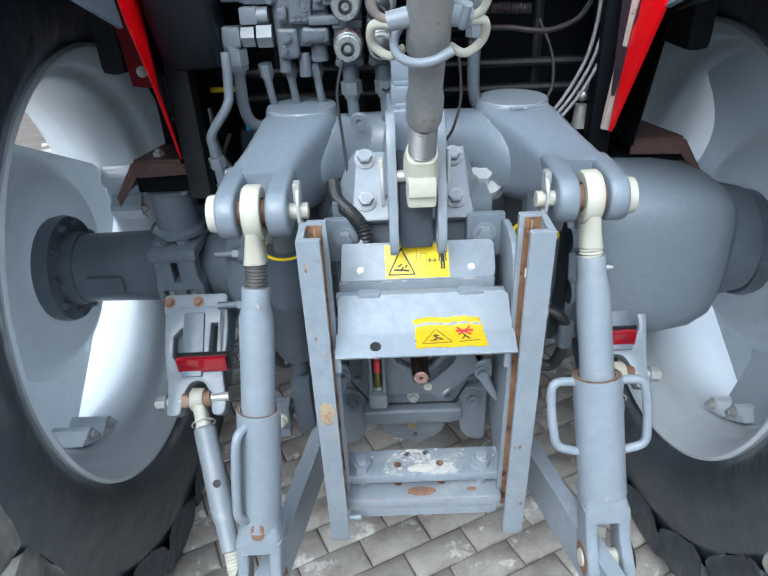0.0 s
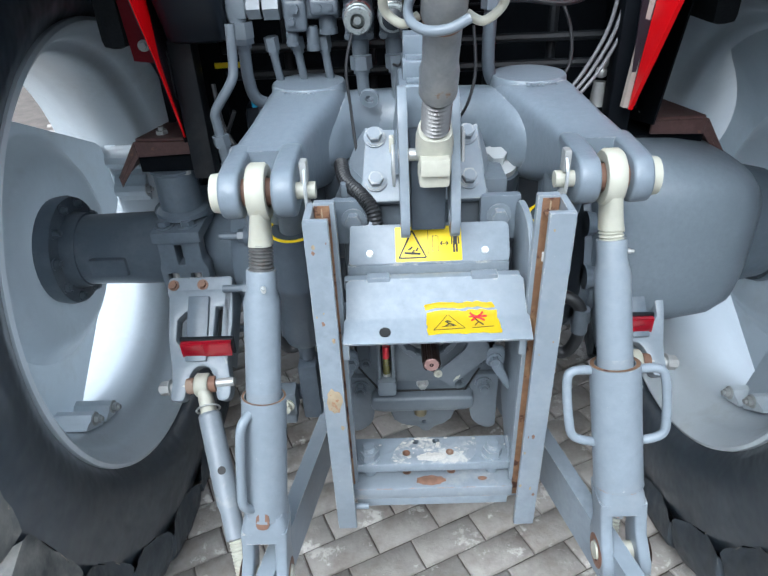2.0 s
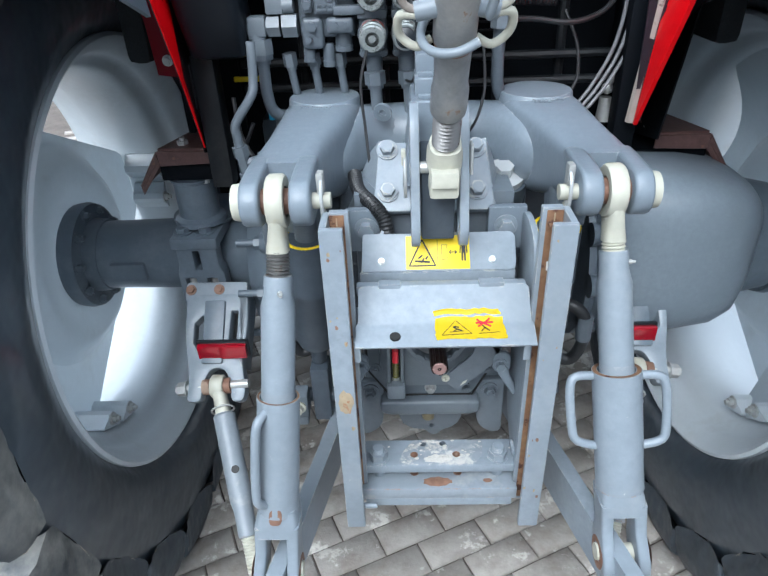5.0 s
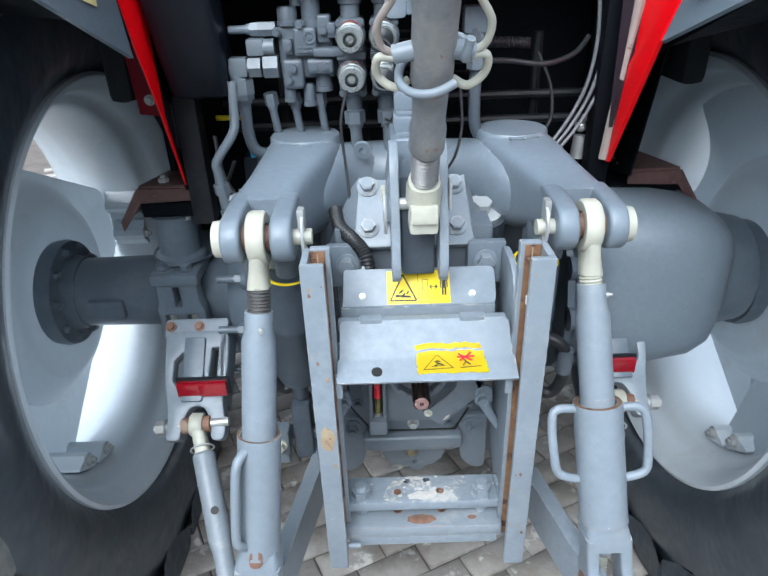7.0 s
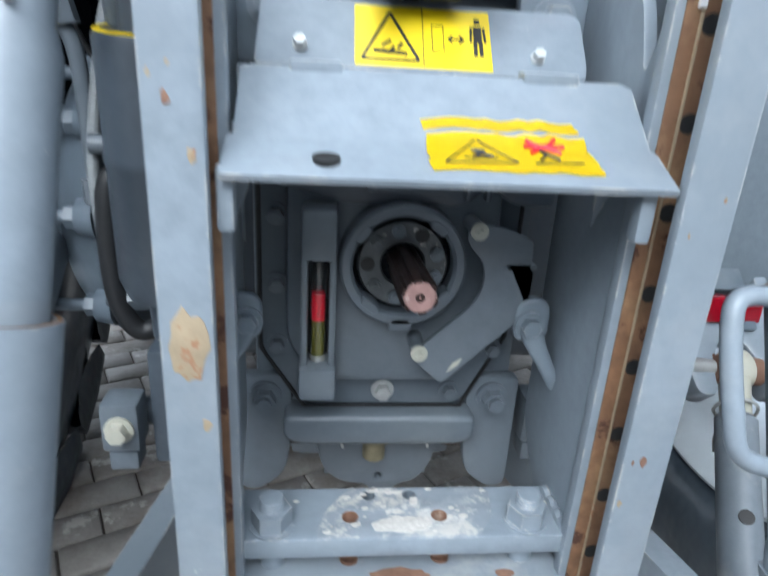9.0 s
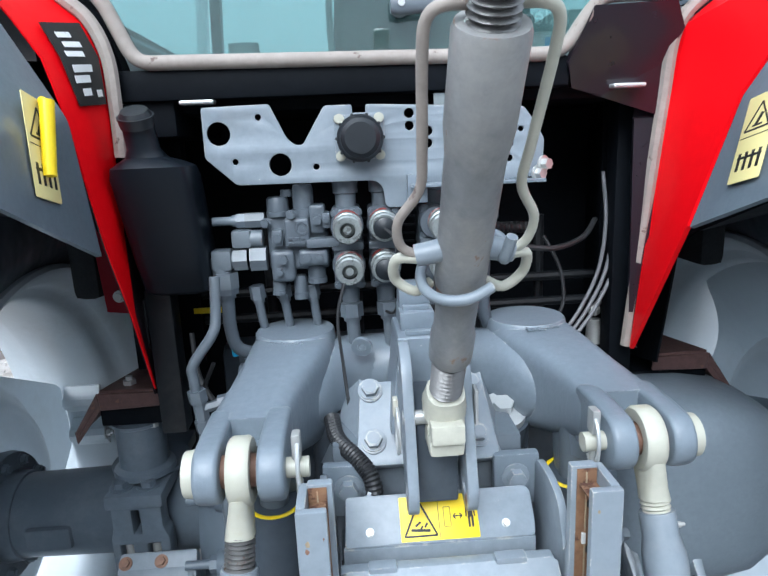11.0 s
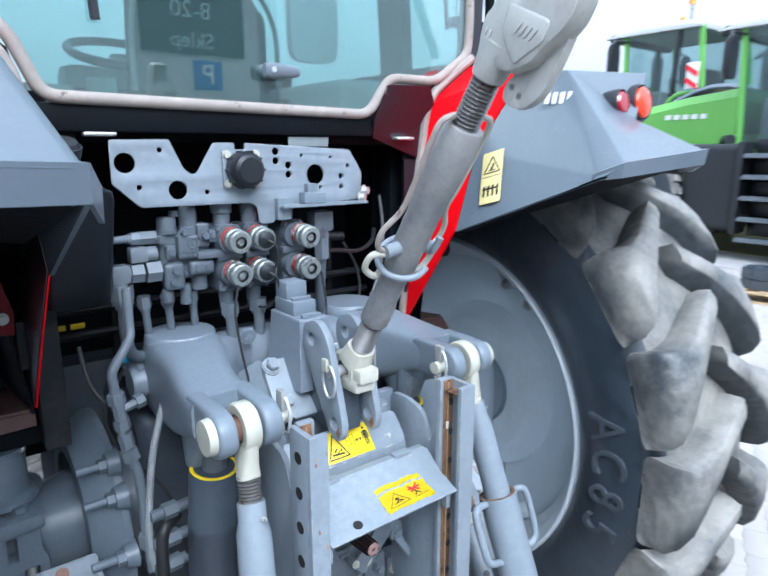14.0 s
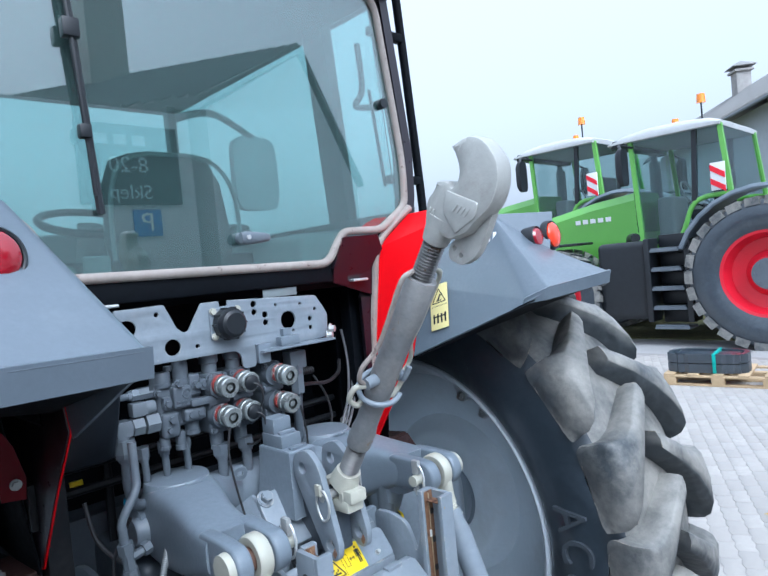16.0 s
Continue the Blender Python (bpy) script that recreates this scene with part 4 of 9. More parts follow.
part("rust_patch", blotch(-0.003, 1.138, 0.6272, 0.036, 0.014), RUSTY, d2, "rusty patch of worn paint")
part("rust_patch", blotch(0.105, 1.14, 0.6272, 0.012, 0.006, 12), RUSTY, d2)
for s in (-1, 1):
    p = V((s * 0.126, 1.163, 0.672))
    part("bolt", merged(rod(p, p + V((0, 0, 0.003)), 0.0215, seg=24, bev=0.001), bevelled(rod(p + V((0, 0, 0.003)), p + V((0, 0, 0.021)), 0.0195, seg=6), 0.002, 1)), GREY, db, "large grey nut")
    part("bolt_end", tube([p + V((0, 0, 0.019 + 0.0018 * k)) for k in range(9)], 0.0115, 16, 0, ridge=0.05), GREY, db, "threaded bolt end")
    part("spacer", rod((s * 0.126, 1.163, 0.628), (s * 0.126, 1.163, 0.65), 0.012, seg=18), GREY, db)
    part("weld_bead", tube([(s * 0.163, 1.146 + 0.008 * k, 0.671 + 0.0025 * (k % 2)) for k in range(9)], 0.006, 8), GREY, db)
    part("weld_bead", tube([(s * 0.162, 1.1415, 0.652 + 0.005 * k) for k in range(5)], 0.005, 8), GREY, db)

# ---- tractor: power take-off ----
MIDY = 1.335
COVER = [(-0.147, 1.00), (-0.147, 0.782), (-0.098, 0.708), (0.09, 0.708), (0.136, 0.80), (0.136, 1.00)]
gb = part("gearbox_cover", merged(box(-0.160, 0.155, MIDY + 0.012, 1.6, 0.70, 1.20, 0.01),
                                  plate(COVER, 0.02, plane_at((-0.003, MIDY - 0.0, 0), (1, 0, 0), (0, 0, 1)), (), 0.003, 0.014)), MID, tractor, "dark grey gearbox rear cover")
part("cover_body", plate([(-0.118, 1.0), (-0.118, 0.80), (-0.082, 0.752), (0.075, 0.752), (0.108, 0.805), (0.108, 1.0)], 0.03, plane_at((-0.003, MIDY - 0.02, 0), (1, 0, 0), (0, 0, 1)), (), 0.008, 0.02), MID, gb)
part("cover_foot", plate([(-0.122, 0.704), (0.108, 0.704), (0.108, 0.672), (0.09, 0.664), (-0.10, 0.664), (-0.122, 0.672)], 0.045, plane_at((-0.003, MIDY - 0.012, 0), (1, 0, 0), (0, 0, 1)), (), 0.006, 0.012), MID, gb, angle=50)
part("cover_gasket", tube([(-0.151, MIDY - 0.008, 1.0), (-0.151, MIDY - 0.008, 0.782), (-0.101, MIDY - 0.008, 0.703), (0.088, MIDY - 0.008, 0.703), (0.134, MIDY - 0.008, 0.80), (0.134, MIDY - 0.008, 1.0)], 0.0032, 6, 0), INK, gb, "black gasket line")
for x, z in ((-0.132, 0.94), (-0.132, 0.862), (-0.132, 0.788), (-0.094, 0.728), (-0.008, 0.728), (0.073, 0.728), (0.118, 0.786), (0.12, 0.90)):
    zinc = x == -0.008
    part("bolt", merged(hexbolt((x, MIDY - 0.01, z), (0, -1, 0), 0.0085 if not zinc else 0.0095, 0.012), rod((x, MIDY - 0.02, z), (x, MIDY - 0.026, z), 0.005, seg=12)), ZINC if zinc else MID, gb, "bright zinc bolt" if zinc else "")
for s in (-1, 1):
    o_ = -0.146 if s < 0 else 0.128
    bp = part("bolt_ear", plate([(o_ - s * 0.03, 0.742, 0.02), (o_ + s * 0.035, 0.742), (o_ + s * 0.035, 0.58), (o_ + s * 0.012, 0.575, 0.02), (o_ - s * 0.022, 0.60, 0.03), (o_ - s * 0.03, 0.66, 0.03)], 0.02, plane_at((0, MIDY + 0.006, 0), (1, 0, 0), (0, 0, 1)), (), 0.004, 0.012), MID, gb)
    p = V((o_ + s * 0.001, MIDY - 0.004, 0.716))
    part("bolt", merged(rod(p, p + V((0, -0.005, 0)), 0.0195, seg=24, bev=0.001), hexbolt(p + V((0, -0.004, 0)), (0, -1, 0), 0.0135, 0.014, 1.1), rod(p, p + V((0, -0.028, 0)), 0.009, seg=14, bev=0.001)), MID, bp)
    # latch claw: an ear with a bolt and a bent, worn finger
    cx = -0.156 if s < 0 else 0.135
    ear = plate([(-0.02, 0.03, 0.02), (0.018, 0.03, 0.02), (0.018, -0.02, 0.015), (-0.02, -0.02, 0.015)], 0.014, plane_at((cx + s * 0.004, 1.262, 0.846), (1, 0, 0), (0, 0, 1)), (), 0.004, 0.012)
    finger = loft([superring((cx + s * x, y, z), (1, 0, 0), (0, 1, 0), w, h, 3, 14) for x, y, z, w, h in ((0.002, 1.258, 0.842, 0.014, 0.008), (0.008, 1.252, 0.826, 0.012, 0.008), (0.018, 1.247, 0.808, 0.010, 0.009), (0.028, 1.246, 0.79, 0.009, 0.009), (0.033, 1.248, 0.776, 0.005, 0.006))])
    lc_ = part("latch_claw", merged(ear, finger), CAST, tractor, "grey cast latch claw with a worn tip", angle=45)
    part("claw_bolt", merged(hexbolt((cx, 1.255, 0.847), (0, -1, 0), 0.0105, 0.011, 1.5)), CAST, lc_)
part("upper_casting", plate([(-0.15, 1.06), (-0.15, 0.985, 0.02), (-0.10, 0.972, 0.02), (-0.07, 0.962, 0.02), (0.062, 0.962, 0.02), (0.085, 0.985, 0.02), (0.11, 0.965, 0.02), (0.155, 0.965), (0.155, 1.06)], 0.05, plane_at((0, MIDY - 0.025, 0), (1, 0, 0), (0, 0, 1)), [(-0.06, 0.998, 0.007), (0.125, 0.995, 0.005), (-0.135, 1.012, 0.005)], 0.006, 0.01), DARK, tractor, "dark ribbed casting above the shaft")
part("cast_panel", merged(*[box(x0_, x1_, MIDY - 0.062, MIDY - 0.048, z0_, z1_, 0.003) for x0_, x1_, z0_, z1_ in ((-0.042, 0.042, 1.012, 1.018), (-0.042, 0.042, 0.978, 0.984), (-0.042, -0.036, 0.978, 1.018), (0.036, 0.042, 0.978, 1.018), (0.058, 0.064, 0.972, 1.03), (0.078, 0.084, 0.972, 1.03))]), DARK, tractor, "raised cast frame")
part("cast_boss", lathe([(0, 0.014), (-0.016, 0.013), (-0.018, 0.011), (-0.012, 0.006), (-0.002, 0.0)], (-0.06, MIDY - 0.048, 0.998), (0, 1, 0), 20), DARK, tractor)
for s in (-1, 1):
    part("hinge_ear", plate([(s * 0.148 - 0.007, 1.05), (s * 0.148 + 0.007, 1.05), (s * 0.148 + 0.006, 1.0), (s * 0.148 - 0.004, 0.975)], 0.004, plane_at((0, 1.175, 0), (1, 0, 0), (0, 0, 1)), (), 0.0008, 0.003), GREY, tractor)
# output shaft in its ring
SX, SZ = 0.0, 0.902
ring = lathe([(0.03, 0.052), (0.0, 0.052), (-0.004, 0.055), (-0.004, 0.0625), (0.0, 0.0655), (0.03, 0.0665), (0.04, 0.07)], (SX, MIDY - 0.062, SZ), (0, 1, 0), 48)
pr = part("shaft_ring", merged(ring, box(SX - 0.012, SX + 0.012, MIDY - 0.066, MIDY - 0.03, SZ - 0.071, SZ - 0.055, 0.003)), MID, tractor, "machined ring round the output shaft", angle=30)
part("ring_recess", rod((SX, MIDY - 0.044, SZ), (SX, MIDY - 0.035, SZ), 0.053, seg=32), BLACK, pr)
GREASY = material("greasy_smeared_steel", (0.10, 0.11, 0.115), 0.3, metal=0.4, vary=0.3, bump=0.3, spots=(0.55, 0.53, 0.50), spot_amount=0.60, spot_scale=34)
part("bearing_plate", lathe([(0.0, 0.022), (-0.004, 0.024), (-0.005, 0.045), (0.0, 0.0475), (0.004, 0.0475)], (SX, MIDY - 0.05, SZ), (0, 1, 0), 40), GREASY, pr, "greasy bearing plate with pale smears")
for k in range(9):
    t = k * 2 * math.pi / 9 + 0.35
    c = V((SX + 0.0365 * math.cos(t), MIDY - 0.0545, SZ + 0.0365 * math.sin(t)))
    if k % 3 == 1:
        part("ring_hole", lathe([(0, 0.0068), (-0.002, 0.0075), (-0.0015, 0.0), (-0.0015, 0.0)], c, (0, 1, 0), 16), INK, pr)
    else:
        part("ring_bolt", merged(rod(c, c + V((0, -0.005, 0)), 0.0072, seg=16, bev=0.001), rod(c + V((0, -0.004, 0)), c + V((0, -0.009, 0)), 0.0048, seg=6)), GREASY if k % 2 else MID, pr)
for k in range(4):
    t = k * math.pi / 2 + 0.9
    c = V((SX + 0.054 * math.cos(t), MIDY - 0.066, SZ + 0.054 * math.sin(t)))
    part("ring_claw", loft([superring(c + V((0, y, 0)), (math.cos(t), 0, math.sin(t)), (-math.sin(t), 0, math.cos(t)), 0.0055 * k_, 0.012 * k_, 3, 12) for y, k_ in ((0.02, 1), (0.002, 1), (-0.001, 0.8))]), MID, pr)
bm = bmesh.new()
rings = []
for y in (MIDY - 0.04, 1.21, 1.171, 1.164):
    sc = 0.9 if y == 1.164 else 1.0
    rings.append([bm.verts.new((SX + 0.001 + sc * r * math.cos(t), y, 0.912 + (SZ - 0.912) * (y - 1.164) / 0.13 + sc * r * math.sin(t))) for t, r in ((2 * math.pi * k / 48, 0.0178 if (k // 4) % 2 else 0.0146) for k in range(48))])
for a, b in zip(rings, rings[1:]):
    for k in range(48):
        bm.faces.new((a[k], a[(k + 1) % 48], b[(k + 1) % 48], b[k]))
bm.faces.new(rings[-1])
sh = part("output_shaft", bm, material("greasy_brown_shaft", (0.05, 0.032, 0.028), 0.3, metal=0.6, vary=0.3, bump=0.2, spots=(0.22, 0.14, 0.12), spot_amount=0.64), tractor, "greasy brown splined power take-off shaft", angle=25)
part("shaft_face", lathe([(0.0, 0.0), (0.004, 0.0035), (0.0, 0.0045), (0.0, 0.0125), (0.002, 0.0145)], (SX + 0.001, 1.1628, 0.912), (0, 1, 0), 24), material("worn_shaft_end", (0.36, 0.22, 0.20), 0.45, metal=0.3, vary=0.35, bump=0.3, spots=(0.55, 0.42, 0.38), spot_amount=0.6, spot_scale=60), sh, "worn pinkish shaft end with a centre hole", angle=25)
# hinged cover segment
cv = part("shaft_cover_plate", plate([(0.062, 0.954, 0.012), (0.098, 0.95, 0.012), (0.128, 0.937, 0.004), (0.132, 0.858), (0.047, 0.774, 0.006), (0.011, 0.807, 0.008), (0.078, 0.872, 0.02), (0.084, 0.908, 0.02), (0.06, 0.935, 0.012)], 0.006, plane_at((0, MIDY - 0.074, 0), (1, 0, 0), (0, 0, 1)), [(0, 0, 0, [(0.104, 0.906), (0.134, 0.908), (0.134, 0.912), (0.104, 0.911)])], 0.001, 0.006), MID, tractor, "dark grey swivelling shaft cover plate")
for x, z in ((0.021, 0.811), (0.071, 0.946)):
    part("bolt", merged(hexbolt((x, MIDY - 0.077, z), (0, -1, 0), 0.0062, 0.004), lathe([(-0.004, 0.0), (-0.004, 0.003), (0, 0.004)], (x, MIDY - 0.083, z), (0, 1, 0), 12)), CREAM, cv, "cream bolt head")
for x, z in ((0.021, 0.811), (0.071, 0.946)):
    part("plate_spacer", rod((x, MIDY - 0.071, z), (x, MIDY - 0.03, z), 0.008, seg=12), MID, cv)
part("worn_corner", plate([(0.052, 0.788), (0.064, 0.797), (0.068, 0.806), (0.058, 0.80)], 0.0064, plane_at((0, MIDY - 0.074, 0), (1, 0, 0), (0, 0, 1)), (), 0.0001, 0.001), CREAM, cv)
# oil sight tube
sg = part("sight_gauge", box(-0.106, -0.066, MIDY - 0.078, MIDY - 0.03, 0.752, 0.79, 0.006), MID, tractor, "grey oil sight gauge holder")
part("gauge_head", box(-0.104, -0.068, MIDY - 0.074, MIDY - 0.03, 0.908, 0.962, 0.006), MID, sg)
for x in (-0.1005, -0.0715):
    part("gauge_side", box(x - 0.0035, x + 0.0035, MIDY - 0.066, MIDY - 0.03, 0.785, 0.912, 0.002), MID, sg)
part("gauge_back", box(-0.097, -0.075, MIDY - 0.037, MIDY - 0.032, 0.787, 0.91, 0), INK, sg)
part("gauge_oil", rod((-0.086, MIDY - 0.052, 0.797), (-0.086, MIDY - 0.052, 0.838), 0.0072, seg=16), material("green_oil", (0.13, 0.12, 0.02), 0.2, vary=0.1, bump=0), sg, "greenish oil")
part("gauge_foot", rod((-0.086, MIDY - 0.052, 0.789), (-0.086, MIDY - 0.052, 0.797), 0.0076, seg=16), ZINC, sg)
part("gauge_float", rod((-0.086, MIDY - 0.052, 0.838), (-0.086, MIDY - 0.052, 0.868), 0.0072, seg=16), REDINK, sg, "red level band")
gt = part("gauge_tube", lathe([(0, 0.0074), (0, 0.0086), (0.124, 0.0086), (0.124, 0.0074)], (-0.086, MIDY - 0.052, 0.787), (0, 0, 1), 20, True), CLEAR, sg, "clear sight tube")
gt.visible_shadow = False
# lower scalloped bracket and tow pin
part("scalloped_bracket", merged(plate([(-0.16, 0.635), (-0.12, 0.648, 0.02), (-0.09, 0.64, 0.03), (-0.078, 0.585, 0.03), (-0.055, 0.562, 0.02), (-0.02, 0.558), (-0.005, 0.54), (0.01, 0.54), (0.025, 0.558), (0.045, 0.562, 0.02), (0.066, 0.585, 0.03), (0.078, 0.64, 0.03), (0.11, 0.648, 0.02), (0.15, 0.64), (0.15, 0.668), (-0.16, 0.668)], 0.018, plane_at((0, MIDY + 0.035, 0), (1, 0, 0), (0, 0, 1)), [(-0.003, 0.572, 0.005)], 0.004, 0.01), box(-0.075, 0.065, MIDY + 0.04, MIDY + 0.12, 0.565, 0.575, 0.003)), MID, tractor, "scalloped grey lower bracket", angle=40)
part("tow_pin", merged(rod((-0.012, MIDY + 0.01, 0.672), (-0.012, MIDY + 0.01, 0.618), 0.0145, seg=20, bev=0.002), rod((-0.012, MIDY + 0.01, 0.668), (-0.012, MIDY + 0.01, 0.656), 0.03, 0.034, 24)), material("greased_tan_pin", (0.24, 0.21, 0.13), 0.4, metal=0.3, vary=0.35, bump=0.2), tractor, "tan greased pin")
for x in (-0.06, 0.05):
    part("lock_wire", tube([(x, MIDY + 0.0, 0.668), (x + 0.004, MIDY + 0.004, 0.648), (x + 0.008, MIDY + 0.01, 0.63)], 0.0018, 6), STEEL, tractor)
part("lower_casing", merged(box(-0.13, 0.13, 1.50, 2.1, 0.50, 0.655, 0.02)), MID, tractor, "muddy grey lower casing")
MUD = material("dry_mud", (0.085, 0.068, 0.055), 0.9, vary=0.25, bump=0.6)
for x, y, z, r in ((-0.115, 1.42, 0.62, 0.03), (-0.09, 1.44, 0.60, 0.022), (0.10, 1.42, 0.615, 0.03), (0.075, 1.44, 0.60, 0.02)):
    part("mud_lump", lathe([(-r, 0.0), (-r * 0.7, r * 0.8), (0, r * 1.1), (r * 0.6, r * 0.75), (r * 0.8, 0.0)], (x, y, z), (0.2, 0.1, 1), 12), MUD, tractor, "dry brown mud")

# ---- tractor: lift arms, lift rods, cylinders ----
part("rockshaft", merged(rod((-0.30, 1.585, 1.245), (0.30, 1.585, 1.245), 0.058, seg=32), lathe([(-0.17, 0.058), (-0.13, 0.064), (0, 0.066), (0.13, 0.064), (0.17, 0.058)], (0, 1.585, 1.245), (1, 0, 0), 32)), CAST, tractor, "grey cross shaft between the lift arms")
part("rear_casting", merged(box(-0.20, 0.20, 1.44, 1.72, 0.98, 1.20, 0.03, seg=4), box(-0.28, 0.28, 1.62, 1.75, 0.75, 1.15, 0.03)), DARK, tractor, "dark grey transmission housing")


PIN = {-1: (0.338, 1.171, 1.265), 1: (0.355, 1.199, 1.257)}


def lift_arm(s):
    def X(p):
        return V((s * p[0], p[1], p[2]))
    ox = PIN[s][0] - 0.342
    oy, oz = PIN[s][1] - 1.172, PIN[s][2] - 1.262
    # one casting: from the hub it narrows, swings outwards and thins towards the fork root
    secs = []
    for y, xi, xo, top, bot, pw in ((1.665, 0.165, 0.285, 1.275, 1.20, 3), (1.63, 0.148, 0.302, 1.312, 1.165, 4), (1.585, 0.142, 0.312, 1.328, 1.15, 5), (1.53, 0.146, 0.314, 1.330, 1.146, 5), (1.475, 0.162, 0.314, 1.328, 1.15, 5),
                                    (1.42, 0.182, 0.318, 1.322, 1.16, 5), (1.37, 0.198, 0.324, 1.315, 1.175, 4.5), (1.32, 0.208, 0.331, 1.308, 1.195, 4.5), (1.28, 0.213, 0.334, 1.304, 1.21, 4.5), (1.245, 0.215, 0.335, 1.302, 1.22, 4.5)):
        k = max(0.0, min(1.0, (1.6 - y) / 0.36))
        xi, xo = xi + ox * k, xo + ox * k
        z, h = (top + bot) / 2 + oz * k, (top - bot) / 2
        secs.append([X(p) for p in superring(((xi + xo) / 2, y + oy * k, z), (1, 0, 0), (0, 0, 1), (xo - xi) / 2, h, pw, 36)])
    arm = loft(secs)
    # swept fillet into the cross shaft
    fil = loft([[X(p) for p in superring((x, 1.585 - dy, 1.243 - 0.2 * dy), (0, 1, 0), (0, 0, 1), ry, rz, 2.4, 24)] for x, ry, rz, dy in ((0.06, 0.060, 0.06, 0), (0.10, 0.064, 0.064, 0.004), (0.13, 0.074, 0.07, 0.014), (0.155, 0.092, 0.075, 0.03), (0.18, 0.115, 0.076, 0.052), (0.21, 0.12, 0.07, 0.06))])
    # two tines with round ends
    tines = []
    for x0, x1 in ((0.297, 0.330), (0.214, 0.249)):
        pr = [(1.285, 1.303), (1.20, 1.303), (1.152, 1.299), (1.134, 1.277), (1.131, 1.252), (1.146, 1.228), (1.172, 1.219), (1.21, 1.222), (1.285, 1.222)]
        tines.append(plate([(y + oy, z + oz) for y, z in pr], x1 - x0, plane_at((s * ((x0 + x1) / 2 + ox), 0, 0), (0, 1, 0), (0, 0, 1)), (), 0.006, 0.014))
    boss = lathe([(0.0, 0.078), (0.024, 0.076), (0.028, 0.073), (0.029, 0.0)], X((0.226, 1.578, 1.305)), (0, 0, 1), 40)
    cup = loft([[X(p) for p in superring((0.272 + ox, 1.255 + dy + oy, z + oz), (1, 0, 0), (0, 1, 0), 0.05, 0.04, 4, 20)] for z, dy in ((1.20, 0.03), (1.24, 0.02), (1.268, 0.012))])
    ob = part("lift_arm", merged(arm, fil, *tines, boss, cup), CAST, tractor, "grey cast lift arm with a forked end", angle=48)
    part("side_lug", lathe([(0, 0.0), (0, 0.036), (0.030, 0.035), (0.036, 0.031), (0.036, 0.0)], X((0.305, 1.585, 1.232)), (s, 0, 0), 28), CAST, ob, "round boss on the arm")
    part("cylinder_eye", loft([[X(p) for p in superring((0.262, 1.375 + dy, z), (1, 0, 0), (0, 1, 0), 0.04, w, 3, 20)] for z, w, dy in ((1.20, 0.06, 0), (1.165, 0.05, 0), (1.135, 0.034, 0), (1.115, 0.02, 0))]), CAST, ob)
    parts("cast_mark", [box(min(s * x, s * (x + 0.006)), max(s * x, s * (x + 0.006)), 1.50 - 0.012 * r, 1.507 - 0.012 * r, 1.3285, 1.3308, 0.0005) for r in (0, 1) for x in [0.205 + 0.0095 * q for q in range(7 - 3 * r)]], CAST, ob, "raised cast marks")
    # pin, cap, linch pin
    yb, zb = PIN[s][1], PIN[s][2]
    part("pin_cap", rod(X((0.328 + ox, yb, zb)), X((0.344 + ox, yb, zb)), 0.032, 0.030, 28, 0.004), CREAM, ob, "cream pin cap")
    part("pin", rod(X((0.184 + ox, yb, zb)), X((0.330 + ox, yb, zb)), 0.0135, seg=18, bev=0.002), CREAM, ob, "pale zinc pin")
    part("collar", merged(rod(X((0.245 + ox, yb, zb)), X((0.30 + ox, yb, zb)), 0.0215, seg=24)), RUSTY, ob, "rusty spacer collar")
    xl = 0.199 + ox
    lp_ = part("linch_pin", merged(rod(X((xl, yb, zb + 0.036)), X((xl, yb, zb - 0.036)), 0.005, seg=10), box(min(s * (xl - 0.006), s * (xl + 0.006)), max(s * (xl - 0.006), s * (xl + 0.006)), yb - 0.012, yb + 0.010, zb + 0.014, zb + 0.05, 0.004)), ZINC, ob, "zinc linch pin")
    part("linch_ring", tube([X((xl - 0.002, yb - 0.004 + 0.022 * math.cos(q), zb + 0.004 + 0.036 * math.sin(q))) for q in (1.2, 2.1, 3.0, 3.9, 4.8, 5.4)], 0.003, 8), STEEL, lp_)
    return ob


